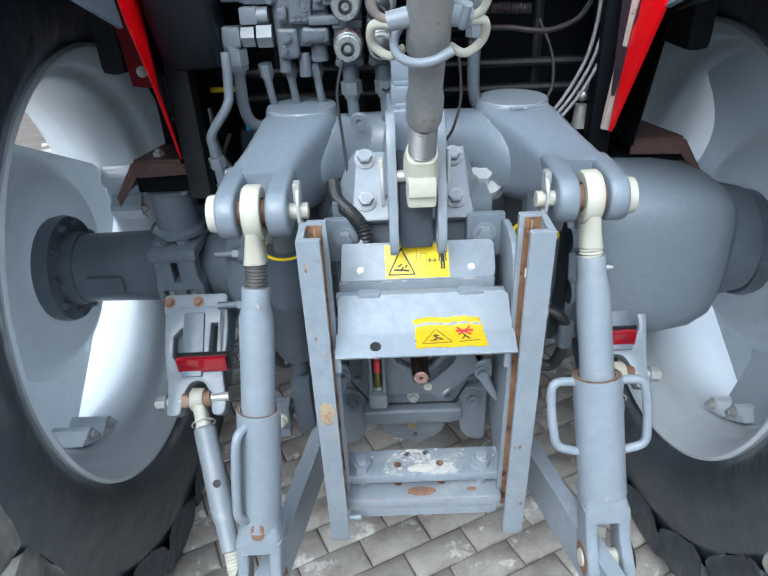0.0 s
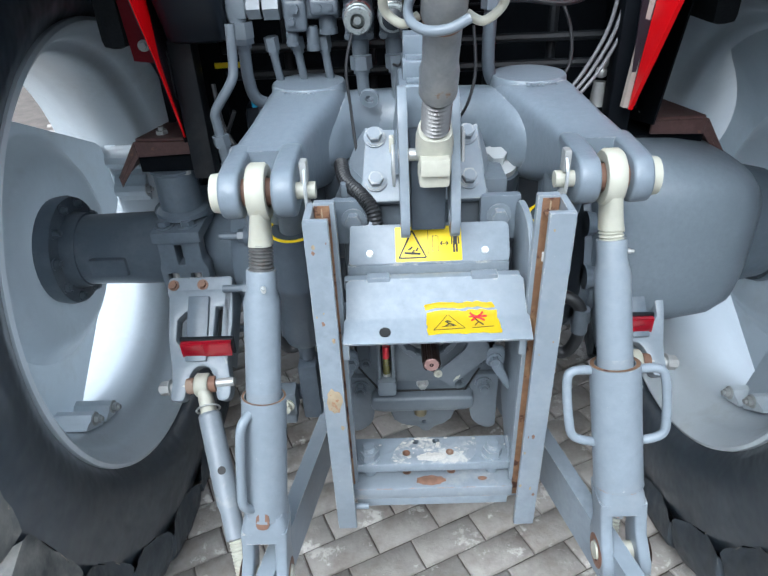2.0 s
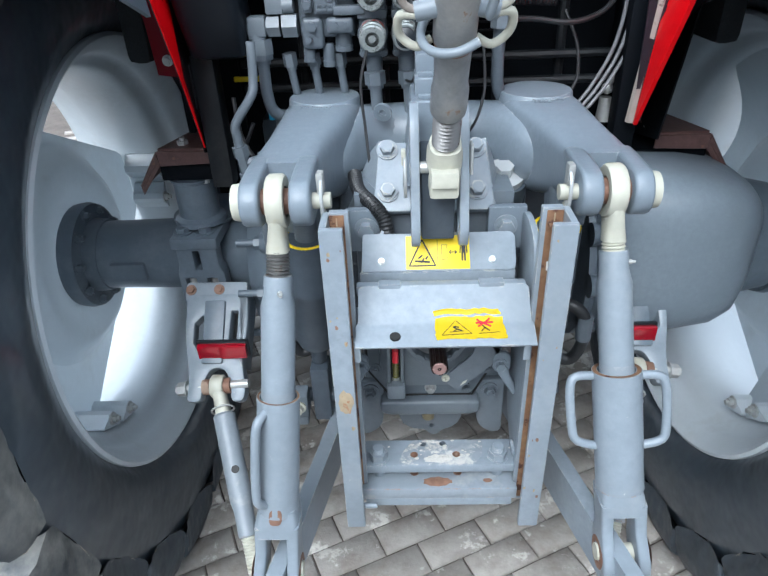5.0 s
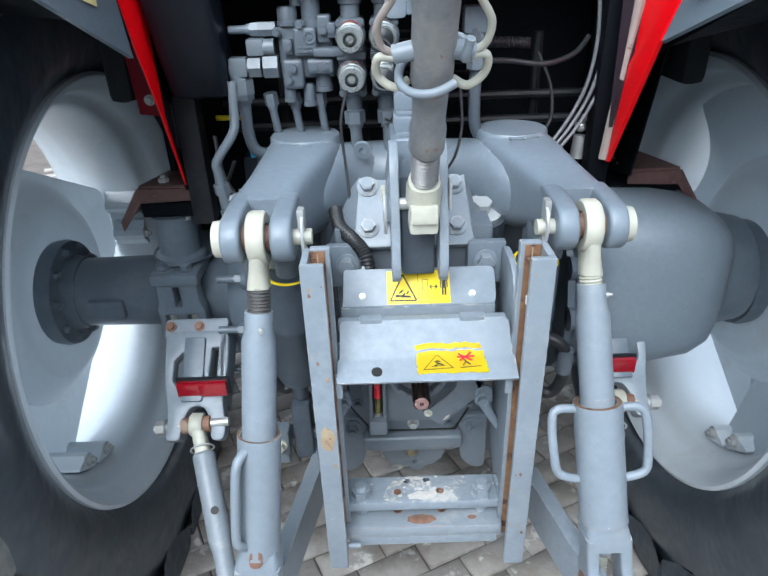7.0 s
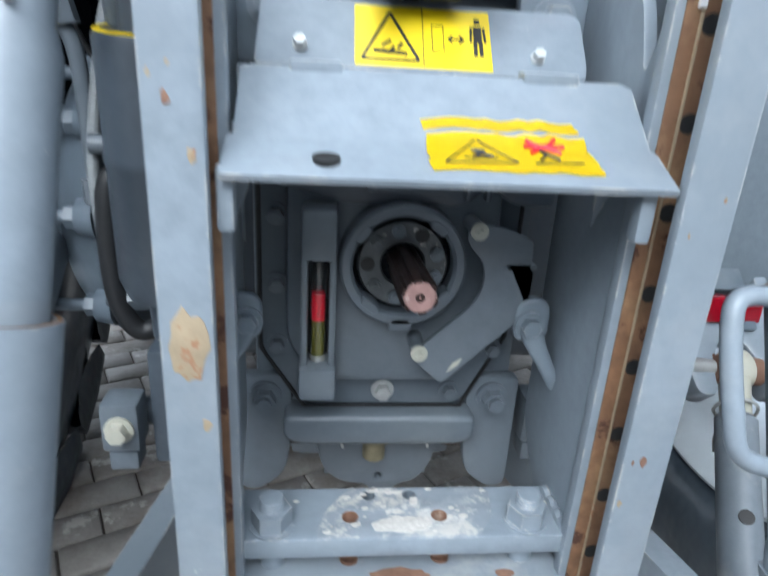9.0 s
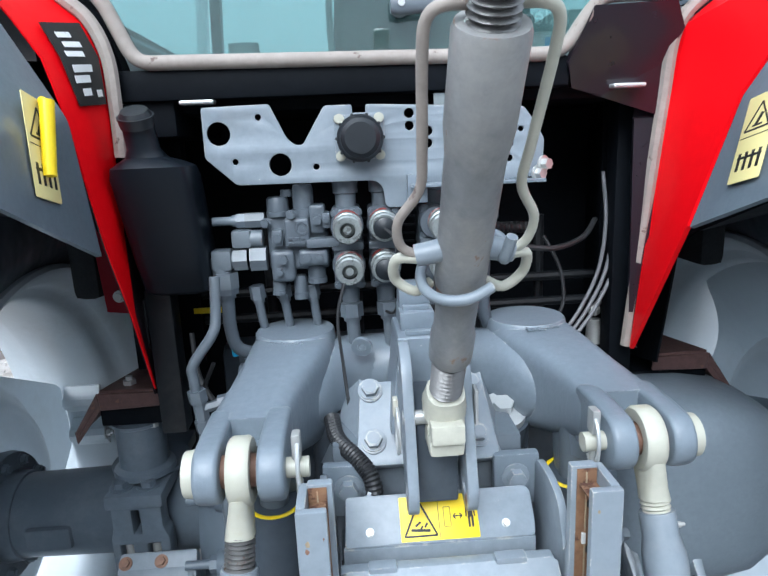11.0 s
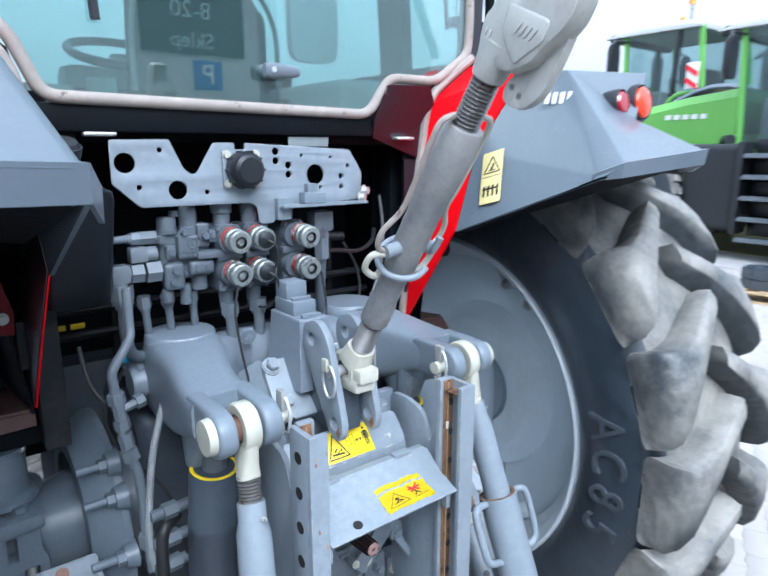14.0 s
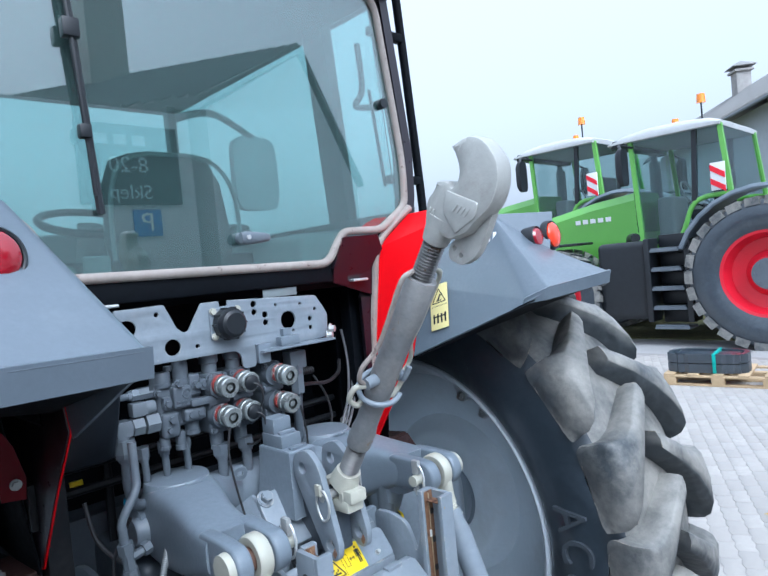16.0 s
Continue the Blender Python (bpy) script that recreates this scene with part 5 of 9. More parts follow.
def lift_rod(s):
    def X(p):
        return V((s * p[0], p[1], p[2]))
    a = X((PIN[s][0] - 0.07, PIN[s][1], PIN[s][2]))
    b = X((0.352, 0.957, 0.50)) if s > 0 else X((0.329, 0.962, 0.50))
    d = (b - a).normalized()
    L = (b - a).length
    up = V((0, 1, 0))
    eye = merged(lathe([(-0.013, 0.025), (-0.0145, 0.03), (-0.0145, 0.042), (-0.010, 0.0455), (0.010, 0.0455), (0.0145, 0.042), (0.0145, 0.03), (0.013, 0.025)], a, (s, 0, 0), 32, True), loft([superring(a + d * t, (1, 0, 0), frame_of(d, (1, 0, 0))[0], w, h, 3, 16) for t, w, h in ((0.03, 0.0135, 0.036), (0.05, 0.015, 0.030), (0.068, 0.0175, 0.022), (0.085, 0.0195, 0.0195))]))
    r1, r2 = (0.0245, 0.0295) if s > 0 else (0.0245, 0.030)
    ob = part("lift_rod", lathe([(0.10 if s > 0 else 0.125, 0.0), (0.10 if s > 0 else 0.125, r1 - 0.001), (0.103 if s > 0 else 0.128, r1), (0.135 if s > 0 else 0.158, r1), (0.158 if s > 0 else 0.18, r2), (0.46, r2), (0.46, 0)], a, d, 28), GREY, tractor, "grey telescopic lift rod", angle=30)
    part("ball_eye", eye, CREAM, ob, "cream cast ball eye", angle=45)
    part("ball", lathe([(-0.020, 0.016), (-0.012, 0.0225), (0, 0.0252), (0.012, 0.0225), (0.020, 0.016)], a, (s, 0, 0), 24), RUSTY, ob, "rusty bearing ball")
    part("rod_thread", tube([a + d * (0.08 + 0.003 * k) for k in range(16)], 0.0185, 18, 0, ridge=0.10), CREAM if s > 0 else THREAD, ob, "threaded neck")
    z = a + d * (0.122 if s > 0 else 0.145)
    part("grease_nipple", merged(rod(z, z + V((s * 0.030 if s > 0 else 0.008, 0 if s > 0 else -0.029, 0)), 0.0045, seg=10), rod(z, z + V((s * 0.036 if s > 0 else 0.010, 0 if s > 0 else -0.035, 0)), 0.0028, seg=8)), ZINC, ob)
    # lower sleeve, slotted on one side, with handles
    t0, t1 = (0.318, 0.548) if s > 0 else (0.352, 0.585)
    sl = part("sleeve", merged(lathe([(t0 + 0.02, 0.031), (t0, 0.033), (t0, 0.043 if s > 0 else 0.039), (t1, 0.043 if s > 0 else 0.039), (t1, 0.03)], a, d, 32)), GREY, ob, "grey sleeve with bare rusty rim")
    part("sleeve_rim", lathe([(t0 - 0.0006, 0.0345), (t0 - 0.0006, 0.0415 if s > 0 else 0.0378)], a, d, 32), RAWWOOD, sl)
    part("worn_band", lathe([(t0 - 0.016, 0.0299 if s > 0 else 0.0304), (t0 + 0.004, 0.03 if s > 0 else 0.0305)], a, d, 28), GREYW, sl)
    r = 0.043 if s > 0 else 0.039
    if s > 0:
        for sd in (-1, 1):
            p = [a + d * (t0 + 0.012) + V((sd * (r - 0.006), 0, 0)), a + d * (t0 + 0.01) + V((sd * (r + 0.03), -0.004, 0)), a + d * (t0 + 0.03) + V((sd * (r + 0.042), -0.006, 0)), a + d * (t0 + 0.10) + V((sd * (r + 0.042), -0.006, 0)), a + d * (t0 + 0.135) + V((sd * (r + 0.034), -0.004, 0)), a + d * (t0 + 0.15) + V((sd * (r - 0.006), 0, 0))]
            part("grab_handle", tube(p, 0.0082, 12, 5), GREY, sl, "bent round-bar handle")
        q = a + d * (t1 - 0.022) + V((0.026, -0.034, 0))
        part("sleeve_notch", loft([superring(q + V((0, 0.004, 0)), (0.8, 0.6, 0), d, 0.006, 0.015, 2.4, 14), superring(q + V((0.001, -0.001, 0)), (0.8, 0.6, 0), d, 0.005, 0.013, 2.4, 14)]), INK, sl)
    else:
        p = [a + d * (t0 + 0.01) + V((-0.018, -0.03, 0)), a + d * (t0 + 0.02) + V((-0.03, -0.048, 0)), a + d * (t0 + 0.06) + V((-0.033, -0.051, 0)), a + d * (t0 + 0.16) + V((-0.033, -0.05, 0)), a + d * (t0 + 0.185) + V((-0.027, -0.044, 0)), a + d * (t0 + 0.20) + V((-0.018, -0.03, 0))]
        part("grab_handle", tube(p, 0.0085, 12, 5), GREY, sl, "bent round-bar handle")
        q = a + d * (t0 + 0.12) + V((-0.006, -0.0375, -0.004))
        part("sleeve_slot", tube([q - d * 0.1, q + d * 0.09], 0.0035, 6, 0), INK, sl)
        w = a + d * (t1 - 0.015) + V((0.0, -0.036, -0.002))
        part("sleeve_window", loft([superring(w + V((0, 0.006, 0)), (1, 0, 0), d, 0.014, 0.019, 3, 16), superring(w + V((0, -0.0045, 0)), (1, 0, 0), d, 0.012, 0.017, 3, 16)]), RUSTY, sl, "rusty window in the sleeve")
    # fork straddling the lower link
    c = a + d * t1
    fk = [loft([superring(c + d * t, (1, 0, 0), (0, 1, 0), w, h, 5, 24) for t, w, h in ((-0.012, 0.034, 0.034), (0.004, 0.040, 0.036), (0.03, 0.043, 0.035), (0.042, 0.042, 0.033))])]
    for sd in (-1, 1):
        off = V((sd, 0, 0))
        fk.append(loft([superring(c + off * o_ + d * t, (1, 0, 0), (0, 1, 0), w, h, 6, 20) for t, o_, w, h in ((0.02, 0.030, 0.013, 0.034), (0.06, 0.0305, 0.012, 0.029), (0.085, 0.031, 0.0115, 0.027), (0.11, 0.032, 0.012, 0.034), (0.135, 0.033, 0.0125, 0.043), (0.16, 0.033, 0.0125, 0.040), (0.178, 0.033, 0.012, 0.026), (0.185, 0.033, 0.010, 0.014))]))
    fp = part("fork", merged(*fk), GREY, ob, "grey cast fork with worn rusty ends", angle=40)
    c = a + d * (t1 + 0.145)
    for sd in (-1, 1):
        e_ = c + V((sd * 0.0456, 0, 0))
        part("worn_end", lathe([(0.0, 0.018), (0.0012, 0.019), (0.0012, 0.030), (0.0, 0.033)], e_, (sd, 0, 0), 24), RUSTY, fp, "bare rusty pin eye")
    part("worn_seam", lathe([(-0.004, r + 0.0006), (0.0015, r + 0.0010), (0.004, r - 0.004)], a + d * t1, d, 28), GREYW, fp)
    part("fork_pin", rod(c + V((-0.05, 0, 0)), c + V((0.05, 0, 0)), 0.016, seg=16, bev=0.002), CREAM, fp, "cream pin")
    return ob, c


for s in (-1, 1):
    lift_arm(s)
    rod_ob, foot = lift_rod(s)
    # lower link: a flat bar on edge
    a, b = V((s * 0.205, 1.50, 0.56)), V((foot.x, foot.y, foot.z)) + V((s * 0.045, -0.26, -0.02))
    d = (b - a).normalized()
    u = d.cross(V((0, 0, 1))).normalized()
    w = u.cross(d)
    part("lower_link", bevelled(loft([[p + u * i * 0.016 + w * k * h for i, k in ((-1, -1), (1, -1), (1, 1), (-1, 1))] for p, h in ((a, 0.055), (a + d * 0.1, 0.055), (b - d * 0.06, 0.05), (b, 0.04))]), 0.004, 2), GREY, tractor, "flat grey lower link arm")
    # lift cylinder
    c0, c1 = V((s * 0.258, 1.345, 1.112)), V((s * 0.268, 1.385, 0.77))
    if s > 0:
        c0, c1 = V((0.246, 1.36, 1.115)), V((0.256, 1.40, 0.77))
    d = (c1 - c0).normalized()
    cy = part("lift_cylinder", lathe([(0.0, 0.02), (0.0, 0.046), (0.006, 0.049), (0.115, 0.049), (0.118, 0.0505), (0.128, 0.0505), (0.131, 0.049), (0.262, 0.049), (0.285, 0.041), (0.295, 0.02), (0.345, 0.018)], c0, d, 36), DARK, tractor, "dark grey hydraulic lift cylinder", angle=30)
    part("seal_ring", lathe([(-0.001, 0.040), (-0.002, 0.044), (0.0, 0.0475), (0.001, 0.0465)], c0, d, 36), YELLOW, cy, "yellow seal ring")
    part("piston_rod", rod(c0 + d * 0.02, c0 - d * 0.14, 0.024, seg=24), MID, cy)
    part("cylinder_foot", merged(box(c1.x - 0.022, c1.x + 0.022, c1.y - 0.03, c1.y + 0.03, 0.60, 0.76, 0.008), rod((c1.x - 0.06, c1.y, 0.66), (c1.x + 0.05, c1.y, 0.66), 0.018, seg=18, bev=0.002)), DARK, cy)
    blk = part("foot_block", merged(box(c1.x - 0.075, c1.x - 0.03, c1.y - 0.055, c1.y - 0.01, 0.635, 0.70, 0.006), box(c1.x - 0.07, c1.x - 0.035, c1.y - 0.05, c1.y - 0.015, 0.605, 0.632, 0.004)), MID, cy)
    part("foot_bolt", merged(hexbolt((c1.x - 0.052, c1.y - 0.056, 0.668), (0, -1, 0), 0.012, 0.014)), CREAM, blk)
    # flange of the axle housing with its long studs
    fl_ = part("axle_flange", merged(lathe([(0.0, 0.16), (0.0, 0.20), (0.035, 0.235), (0.06, 0.25), (0.075, 0.25), (0.075, 0.16)], (s * 0.455, AXY, AXZ), (-s, 0, 0), 48)), AXLE, tractor, "grey axle housing flange", angle=30)
    for ang, L_ in ((131, 0.05), (148, 0.05), (176, 0.055), (208, 0.05)):
        cy_, cz_ = AXY + 0.258 * math.cos(radians(ang)), AXZ + 0.258 * math.sin(radians(ang))
        lobe = part("flange_lobe", rod((s * 0.38, cy_, cz_), (s * 0.405, cy_, cz_), 0.03, 0.024, 20, 0.004), AXLE, fl_)
        part("stud", merged(rod((s * 0.39, cy_, cz_), (s * (0.415 + L_), cy_, cz_), 0.009, seg=14, bev=0.001), rod((s * 0.405, cy_, cz_), (s * 0.421, cy_, cz_), 0.0165, seg=6, bev=0.002)), AXLE, lobe)

# hose and couplings beside the right cylinder
part("hydraulic_hose", tube([(0.235, 1.30, 0.97), (0.275, 1.28, 0.975), (0.30, 1.27, 0.95), (0.302, 1.27, 0.89), (0.285, 1.275, 0.845), (0.255, 1.28, 0.85), (0.235, 1.29, 0.90)], 0.0125, 12), HOSE, tractor, "black hydraulic hose loop")
part("hose_fitting", merged(rod((0.225, 1.30, 0.97), (0.27, 1.282, 0.975), 0.016, seg=6, bev=0.002), rod((0.302, 1.27, 0.955), (0.302, 1.27, 0.90), 0.0155, seg=16, bev=0.002), rod((0.21, 1.30, 0.935), (0.26, 1.29, 0.935), 0.017, seg=16, bev=0.002)), MID, tractor)
part("hydraulic_hose", tube([(-0.30, 1.48, 0.95), (-0.33, 1.45, 0.955), (-0.345, 1.44, 0.92), (-0.345, 1.44, 0.80), (-0.32, 1.445, 0.745), (-0.285, 1.45, 0.77), (-0.28, 1.455, 0.86), (-0.285, 1.46, 0.92)], 0.013, 12), HOSE, tractor, "dark hydraulic hose loop")
for z in (0.985, 0.92, 0.86, 0.79):
    union = part("pipe_union", rod((-0.36, 1.45, z), (-0.26, 1.46, z), 0.012, seg=14), MID, tractor)
    part("union_nut", rod((-0.335, 1.452, z), (-0.305, 1.455, z), 0.018, seg=6, bev=0.002), MID, union)

# ---- tractor: top link ----
SN = V((0, -0.062, -0.063)).normalized()
bm4 = plane_at((-0.003, 1.387, 1.227), (1, 0, 0), -SN)
tb = part("top_link_base", merged(plate([(-0.118, -0.085), (0.118, -0.085), (0.105, 0.06), (-0.105, 0.06)], 0.02, bm4, (), 0.004, 0.02),
                                  solid([[(-0.108, 1.44, 1.275), (-0.135, 1.52, 1.22), (-0.185, 1.44, 1.12), (-0.12, 1.325, 1.16)]], 0.012), solid([[(0.105, 1.44, 1.275), (0.13, 1.52, 1.22), (0.16, 1.44, 1.12), (0.118, 1.325, 1.16)]], 0.012)), GREY, tractor, "sloped grey top link base bolted on")
part("base_block", merged(box(-0.03, 0.03, 1.245, 1.36, 1.15, 1.30, 0.004)), DARK, tb)
bn = bm4.to_3x3() @ V((0, 0, 1))
for x in (-0.088, 0.084):
    for y in (0.043, -0.045):
        p = bm4 @ V((x, y, 0.01))
        part("bolt", merged(rod(p, p + bn * 0.004, 0.021, seg=24, bev=0.001), hexbolt(p + bn * 0.004, bn, 0.0145, 0.013, 1.25), rod(p + bn * 0.015, p + bn * 0.021, 0.011, seg=18, bev=0.001)), GREY, tb, "grey flanged bolt")
for x in (-0.041, 0.043):
    pr = [(1.338, 1.375, 0.02), (1.285, 1.392, 0.02), (1.247, 1.36), (1.195, 1.185, 0.02), (1.207, 1.15, 0.022), (1.245, 1.155, 0.02), (1.30, 1.25), (1.345, 1.33)]
    cl = part("top_link_cheek", plate(pr, 0.016, plane_at((x, 0, 0), (0, 1, 0), (0, 0, 1)), [(1.308, 1.345, 0.013), (1.228, 1.185, 0.013)], 0.002, 0.02), GREY, tractor, "grey top link cheek with pin holes")
    part("rust_mark", plate([(1.205, 1.172), (1.214, 1.158), (1.222, 1.168), (1.212, 1.185)], 0.0165, plane_at((x, 0, 0), (0, 1, 0), (0, 0, 1)), (), 0.0002, 0.003), RUSTY, cl)
# stepped block above
sb = part("sensor_block", loft([[V((x, y, z)) for x, y in ((-a, y0), (a - 0.014, y0), (a - 0.014, 1.49), (-a, 1.49))] for z, a, y0 in ((1.22, 0.062, 1.335), (1.30, 0.050, 1.352), (1.368, 0.044, 1.362), (1.371, 0.042, 1.365))]), CAST, tractor, "stepped grey sensor block", angle=25)
part("block_step", box(-0.036, 0.022, 1.40, 1.486, 1.370, 1.402, 0.004), CAST, sb)
part("block_head", box(-0.034, 0.018, 1.432, 1.484, 1.40, 1.440, 0.004), CAST, sb)
for y, z in ((1.372, 1.371), (1.412, 1.402)):
    part("block_rib", box(-0.03, 0.016, y, y + 0.012, z, z + 0.008, 0.002), CAST, sb)
A, B = V((0.008, 1.243, 1.290)), V((0.010, 0.832, 1.925))
D = (B - A).normalized()
def along(t):
    return A + D * t
W = frame_of(D, (1, 0, 0))[0]
tl = part("top_link", merged(lathe([(0.138, 0.0), (0.138, 0.0255), (0.143, 0.0275), (0.185, 0.0275), (0.20, 0.0245), (0.262, 0.025), (0.278, 0.0285), (0.44, 0.029), (0.47, 0.0325), (0.555, 0.0325), (0.561, 0.0305), (0.561, 0.022), (0.556, 0.0)], A, D, 36)), LINKW, tractor, "weathered grey top link tube with rust", angle=30)
part("lower_thread", tube([along(0.055 + 0.0042 * k) for k in range(21)], 0.0195, 20, 0, ridge=0.17), THREAD, tl, "threaded spindle", angle=15)
part("upper_thread", tube([along(0.552 + 0.0031 * k) for k in range(32)], 0.020, 20, 0, ridge=0.11), THREAD, tl, "long threaded spindle", angle=15)
part("rust_band", lathe([(0.264, 0.0257), (0.277, 0.0291)], A, D, 36), RUSTY, tl)
# ball end in the cheeks
ball = merged(lathe([(-0.024, 0.02), (-0.026, 0.034), (-0.02, 0.042), (0.02, 0.042), (0.026, 0.034), (0.024, 0.02)], A, (1, 0, 0), 32), loft([superring(along(t), (1, 0, 0), W, a, b, 2.6, 20) for t, a, b in ((0.02, 0.03, 0.036), (0.04, 0.03, 0.03), (0.062, 0.026, 0.026))]), box(-0.016, 0.030, A.y - 0.062, A.y - 0.03, A.z - 0.016, A.z + 0.012, 0.004), box(-0.018, 0.032, A.y - 0.05, A.y + 0.01, A.z - 0.04, A.z - 0.01, 0.008))
part("ball_end", ball, CREAM, tl, "cream cast ball end", angle=45)
part("top_link_pin", merged(rod((-0.050, A.y, A.z), (0.050, A.y, A.z), 0.0105, seg=18, bev=0.002), box(0.052, 0.057, A.y - 0.018, A.y + 0.010, A.z - 0.01, A.z + 0.042, 0.003)), ZINC, tractor, "zinc top link pin with a flat tab")
part("ring_pin", tube([(-0.058, A.y + 0.022 * math.cos(q) - 0.014, A.z - 0.012 + 0.034 * math.sin(q)) for q in (0, 1, 2, 3, 4, 5)], 0.0028, 8, closed=True), ZINC, tractor, "zinc ring pin")
part("pin_tab", box(-0.064, -0.056, A.y - 0.014, A.y + 0.004, A.z + 0.008, A.z + 0.034, 0.003), CREAM, tractor)
# side pegs with the bent wire bails
for s in (-1, 1):
    pg = part("handle_peg", rod(along(0.325) + V((s * 0.02, -0.002, 0)), along(0.318) + V((s * 0.052, -0.004, 0)), 0.013, 0.012, 20, 0.003), GREY, tl, "grey handle socket")
    e = along(0.318)
    t = along(0.575)
    pts = [e + V((s * 0.046, 0, 0)), e + D * 0.012 + V((s * 0.066, 0.004, 0)), e + D * 0.045 + V((s * 0.07, 0.006, 0)), e + D * 0.085 + V((s * 0.05, 0.004, 0)), e + D * 0.13 + V((s * 0.05, 0, 0)), t - D * 0.04 + V((s * 0.054, 0, 0)), t - D * 0.01 + V((s * 0.052, 0, 0)), t + V((s * 0.038, 0, 0)), t + D * 0.004 + V((s * 0.006, 0.022, 0))]
    part("wire_bail", tube(pts, 0.0052, 10), CREAM if s > 0 else SEAL, tl, "bent wire handle")
    pts = [e + V((s * 0.046, 0, -0.004)), e - D * 0.006 + V((s * 0.07, 0.006, 0)), e - D * 0.035 + V((s * 0.072, 0.008, 0)), e - D * 0.055 + V((s * 0.05, 0.0, 0)), e - D * 0.045 + V((s * 0.03, 0.012, 0))]
    part("wire_curl", tube(pts, 0.006, 10), CREAM, tl)
c = along(0.285)
q = [c + 0.044 * math.cos(a) * V((1, 0, 0)) + 0.043 * math.sin(a) * W + D * (0.016 * math.cos(a) + 0.004 * a) for a in (0.9, 1.5, 2.1, 2.7, 3.3, 3.9, 4.5, 5.1, 5.7, 6.3, 6.8)]
part("wire_loop", tube(q + [q[-1] + D * 0.03 + V((0.004, 0.0, 0))], 0.0062, 10), GREY, tl, "grey wire loop round the tube")
# claw hook
hook_plane = plane_at(A, D, V((0, D.z, -D.y)))
HOOKM = material("pale_grey_casting", (0.40, 0.405, 0.38), 0.42, vary=0.14, bump=0.25, dust=(0.24, 0.20, 0.18), dust_amount=0.34, dust_scale=12, edge=(0.52, 0.52, 0.49))
part("hook_neck", loft([superring(along(t), (1, 0, 0), W, a, b, 2.6, 24) for t, a, b in ((0.638, 0.0225, 0.0225), (0.645, 0.024, 0.024), (0.665, 0.0245, 0.027), (0.69, 0.026, 0.034))]), HOOKM, tl, "cast hook neck", angle=45)
outl = [(0.812, 0.027, 0.004), (0.843, 0.004, 0.03), (0.851, -0.032, 0.04), (0.831, -0.074, 0.04), (0.80, -0.094, 0.05), (0.757, -0.10, 0.02), (0.717, -0.08, 0.01), (0.693, -0.073, 0.01), (0.664, -0.042, 0.01), (0.66, 0.02, 0.01), (0.69, 0.032, 0.03), (0.71, 0.037, 0.02), (0.73, 0.029, 0.01), (0.747, 0.031, 0.006), (0.757, 0.006, 0.006), (0.748, -0.007, 0.006), (0.768, -0.013, 0.03), (0.786, -0.006, 0.03), (0.803, 0.012, 0.02)]
hk_ob = part("claw_hook", bevelled(plate(outl, 0.046, hook_plane, (), 0.010, 0.012), 0.003, 2, 50), HOOKM, tl, "pale grey cast claw hook", angle=60)
part("hook_cheek", plate([(0.742, 0.0, 0.006), (0.752, -0.075, 0.01), (0.725, -0.078, 0.006), (0.682, -0.052, 0.006), (0.706, -0.01, 0.006)], 0.052, hook_plane, (), 0.003, 0.006), HOOKM, hk_ob, "raised face of the hook")
part("hook_latch", plate([(0.752, -0.07), (0.75, -0.09), (0.705, -0.095, 0.02), (0.655, -0.094, 0.02), (0.626, -0.072, 0.015), (0.624, -0.038, 0.012), (0.645, -0.03, 0.012), (0.68, -0.045, 0.01)], 0.018, Matrix.Translation((0.012, 0, 0)) @ hook_plane, [(0.643, -0.062, 0.0045), (0.648, -0.044, 0.0045)], 0.002, 0.01), HOOKM, hk_ob, "pale latch plate with two holes")
part("raised_mark", merged(*[plate([(0.715 + dx, -0.03 - 0.009 * k), (0.729 + dx, -0.034 - 0.009 * k), (0.731 + dx, -0.038 - 0.009 * k), (0.717 + dx, -0.034 - 0.009 * k)], 0.056, hook_plane, (), 0.0004, 0.0005) for k, dx in ((0, 0), (1, 0.001), (2, 0.002), (3, 0.003))], *[plate([(0.688, 0.02 - 0.008 * k), (0.70, 0.02 - 0.008 * k), (0.70, 0.016 - 0.008 * k), (0.688, 0.016 - 0.008 * k)], 0.05, hook_plane, (), 0.0004, 0.0005) for k in range(2)]), HOOKM, hk_ob, "raised cast marks")

# ---- tractor: valve bank ----
VY = 1.56
COUPLER = material("dull_zinc_coupler", (0.34, 0.37, 0.365), 0.36, metal=0.55, vary=0.3, bump=0.15, scale=60, spots=(0.16, 0.17, 0.165), spot_amount=0.55, spot_scale=40)
VALVE = material("valve_grey_paint", (0.098, 0.117, 0.138), 0.38, vary=0.15, bump=0.2, scale=30)
vb = part("valve_bank", box(-0.262, -0.15, VY, VY + 0.07, 1.452, 1.556, 0.01, seg=3), VALVE, tractor, "grey hydraulic valve bank with cast sections")
CASTV = [box(-0.228, -0.183, VY - 0.02, VY + 0.01, 1.498, 1.55, 0.006, seg=3), box(-0.258, -0.214, VY - 0.012, VY + 0.02, 1.432, 1.492, 0.01, seg=3), box(-0.206, -0.152, VY - 0.024, VY + 0.02, 1.462, 1.492, 0.008, seg=3), box(-0.19, -0.128, VY - 0.03, VY, 1.496, 1.513, 0.005),
         box(-0.252, -0.232, VY - 0.016, VY + 0.01, 1.50, 1.53, 0.005), box(-0.182, -0.154, VY - 0.012, VY + 0.03, 1.52, 1.572, 0.006, seg=3), box(-0.16, -0.144, VY - 0.022, VY + 0.01, 1.53, 1.558, 0.004)]
parts("valve_casting", CASTV, VALVE, vb)
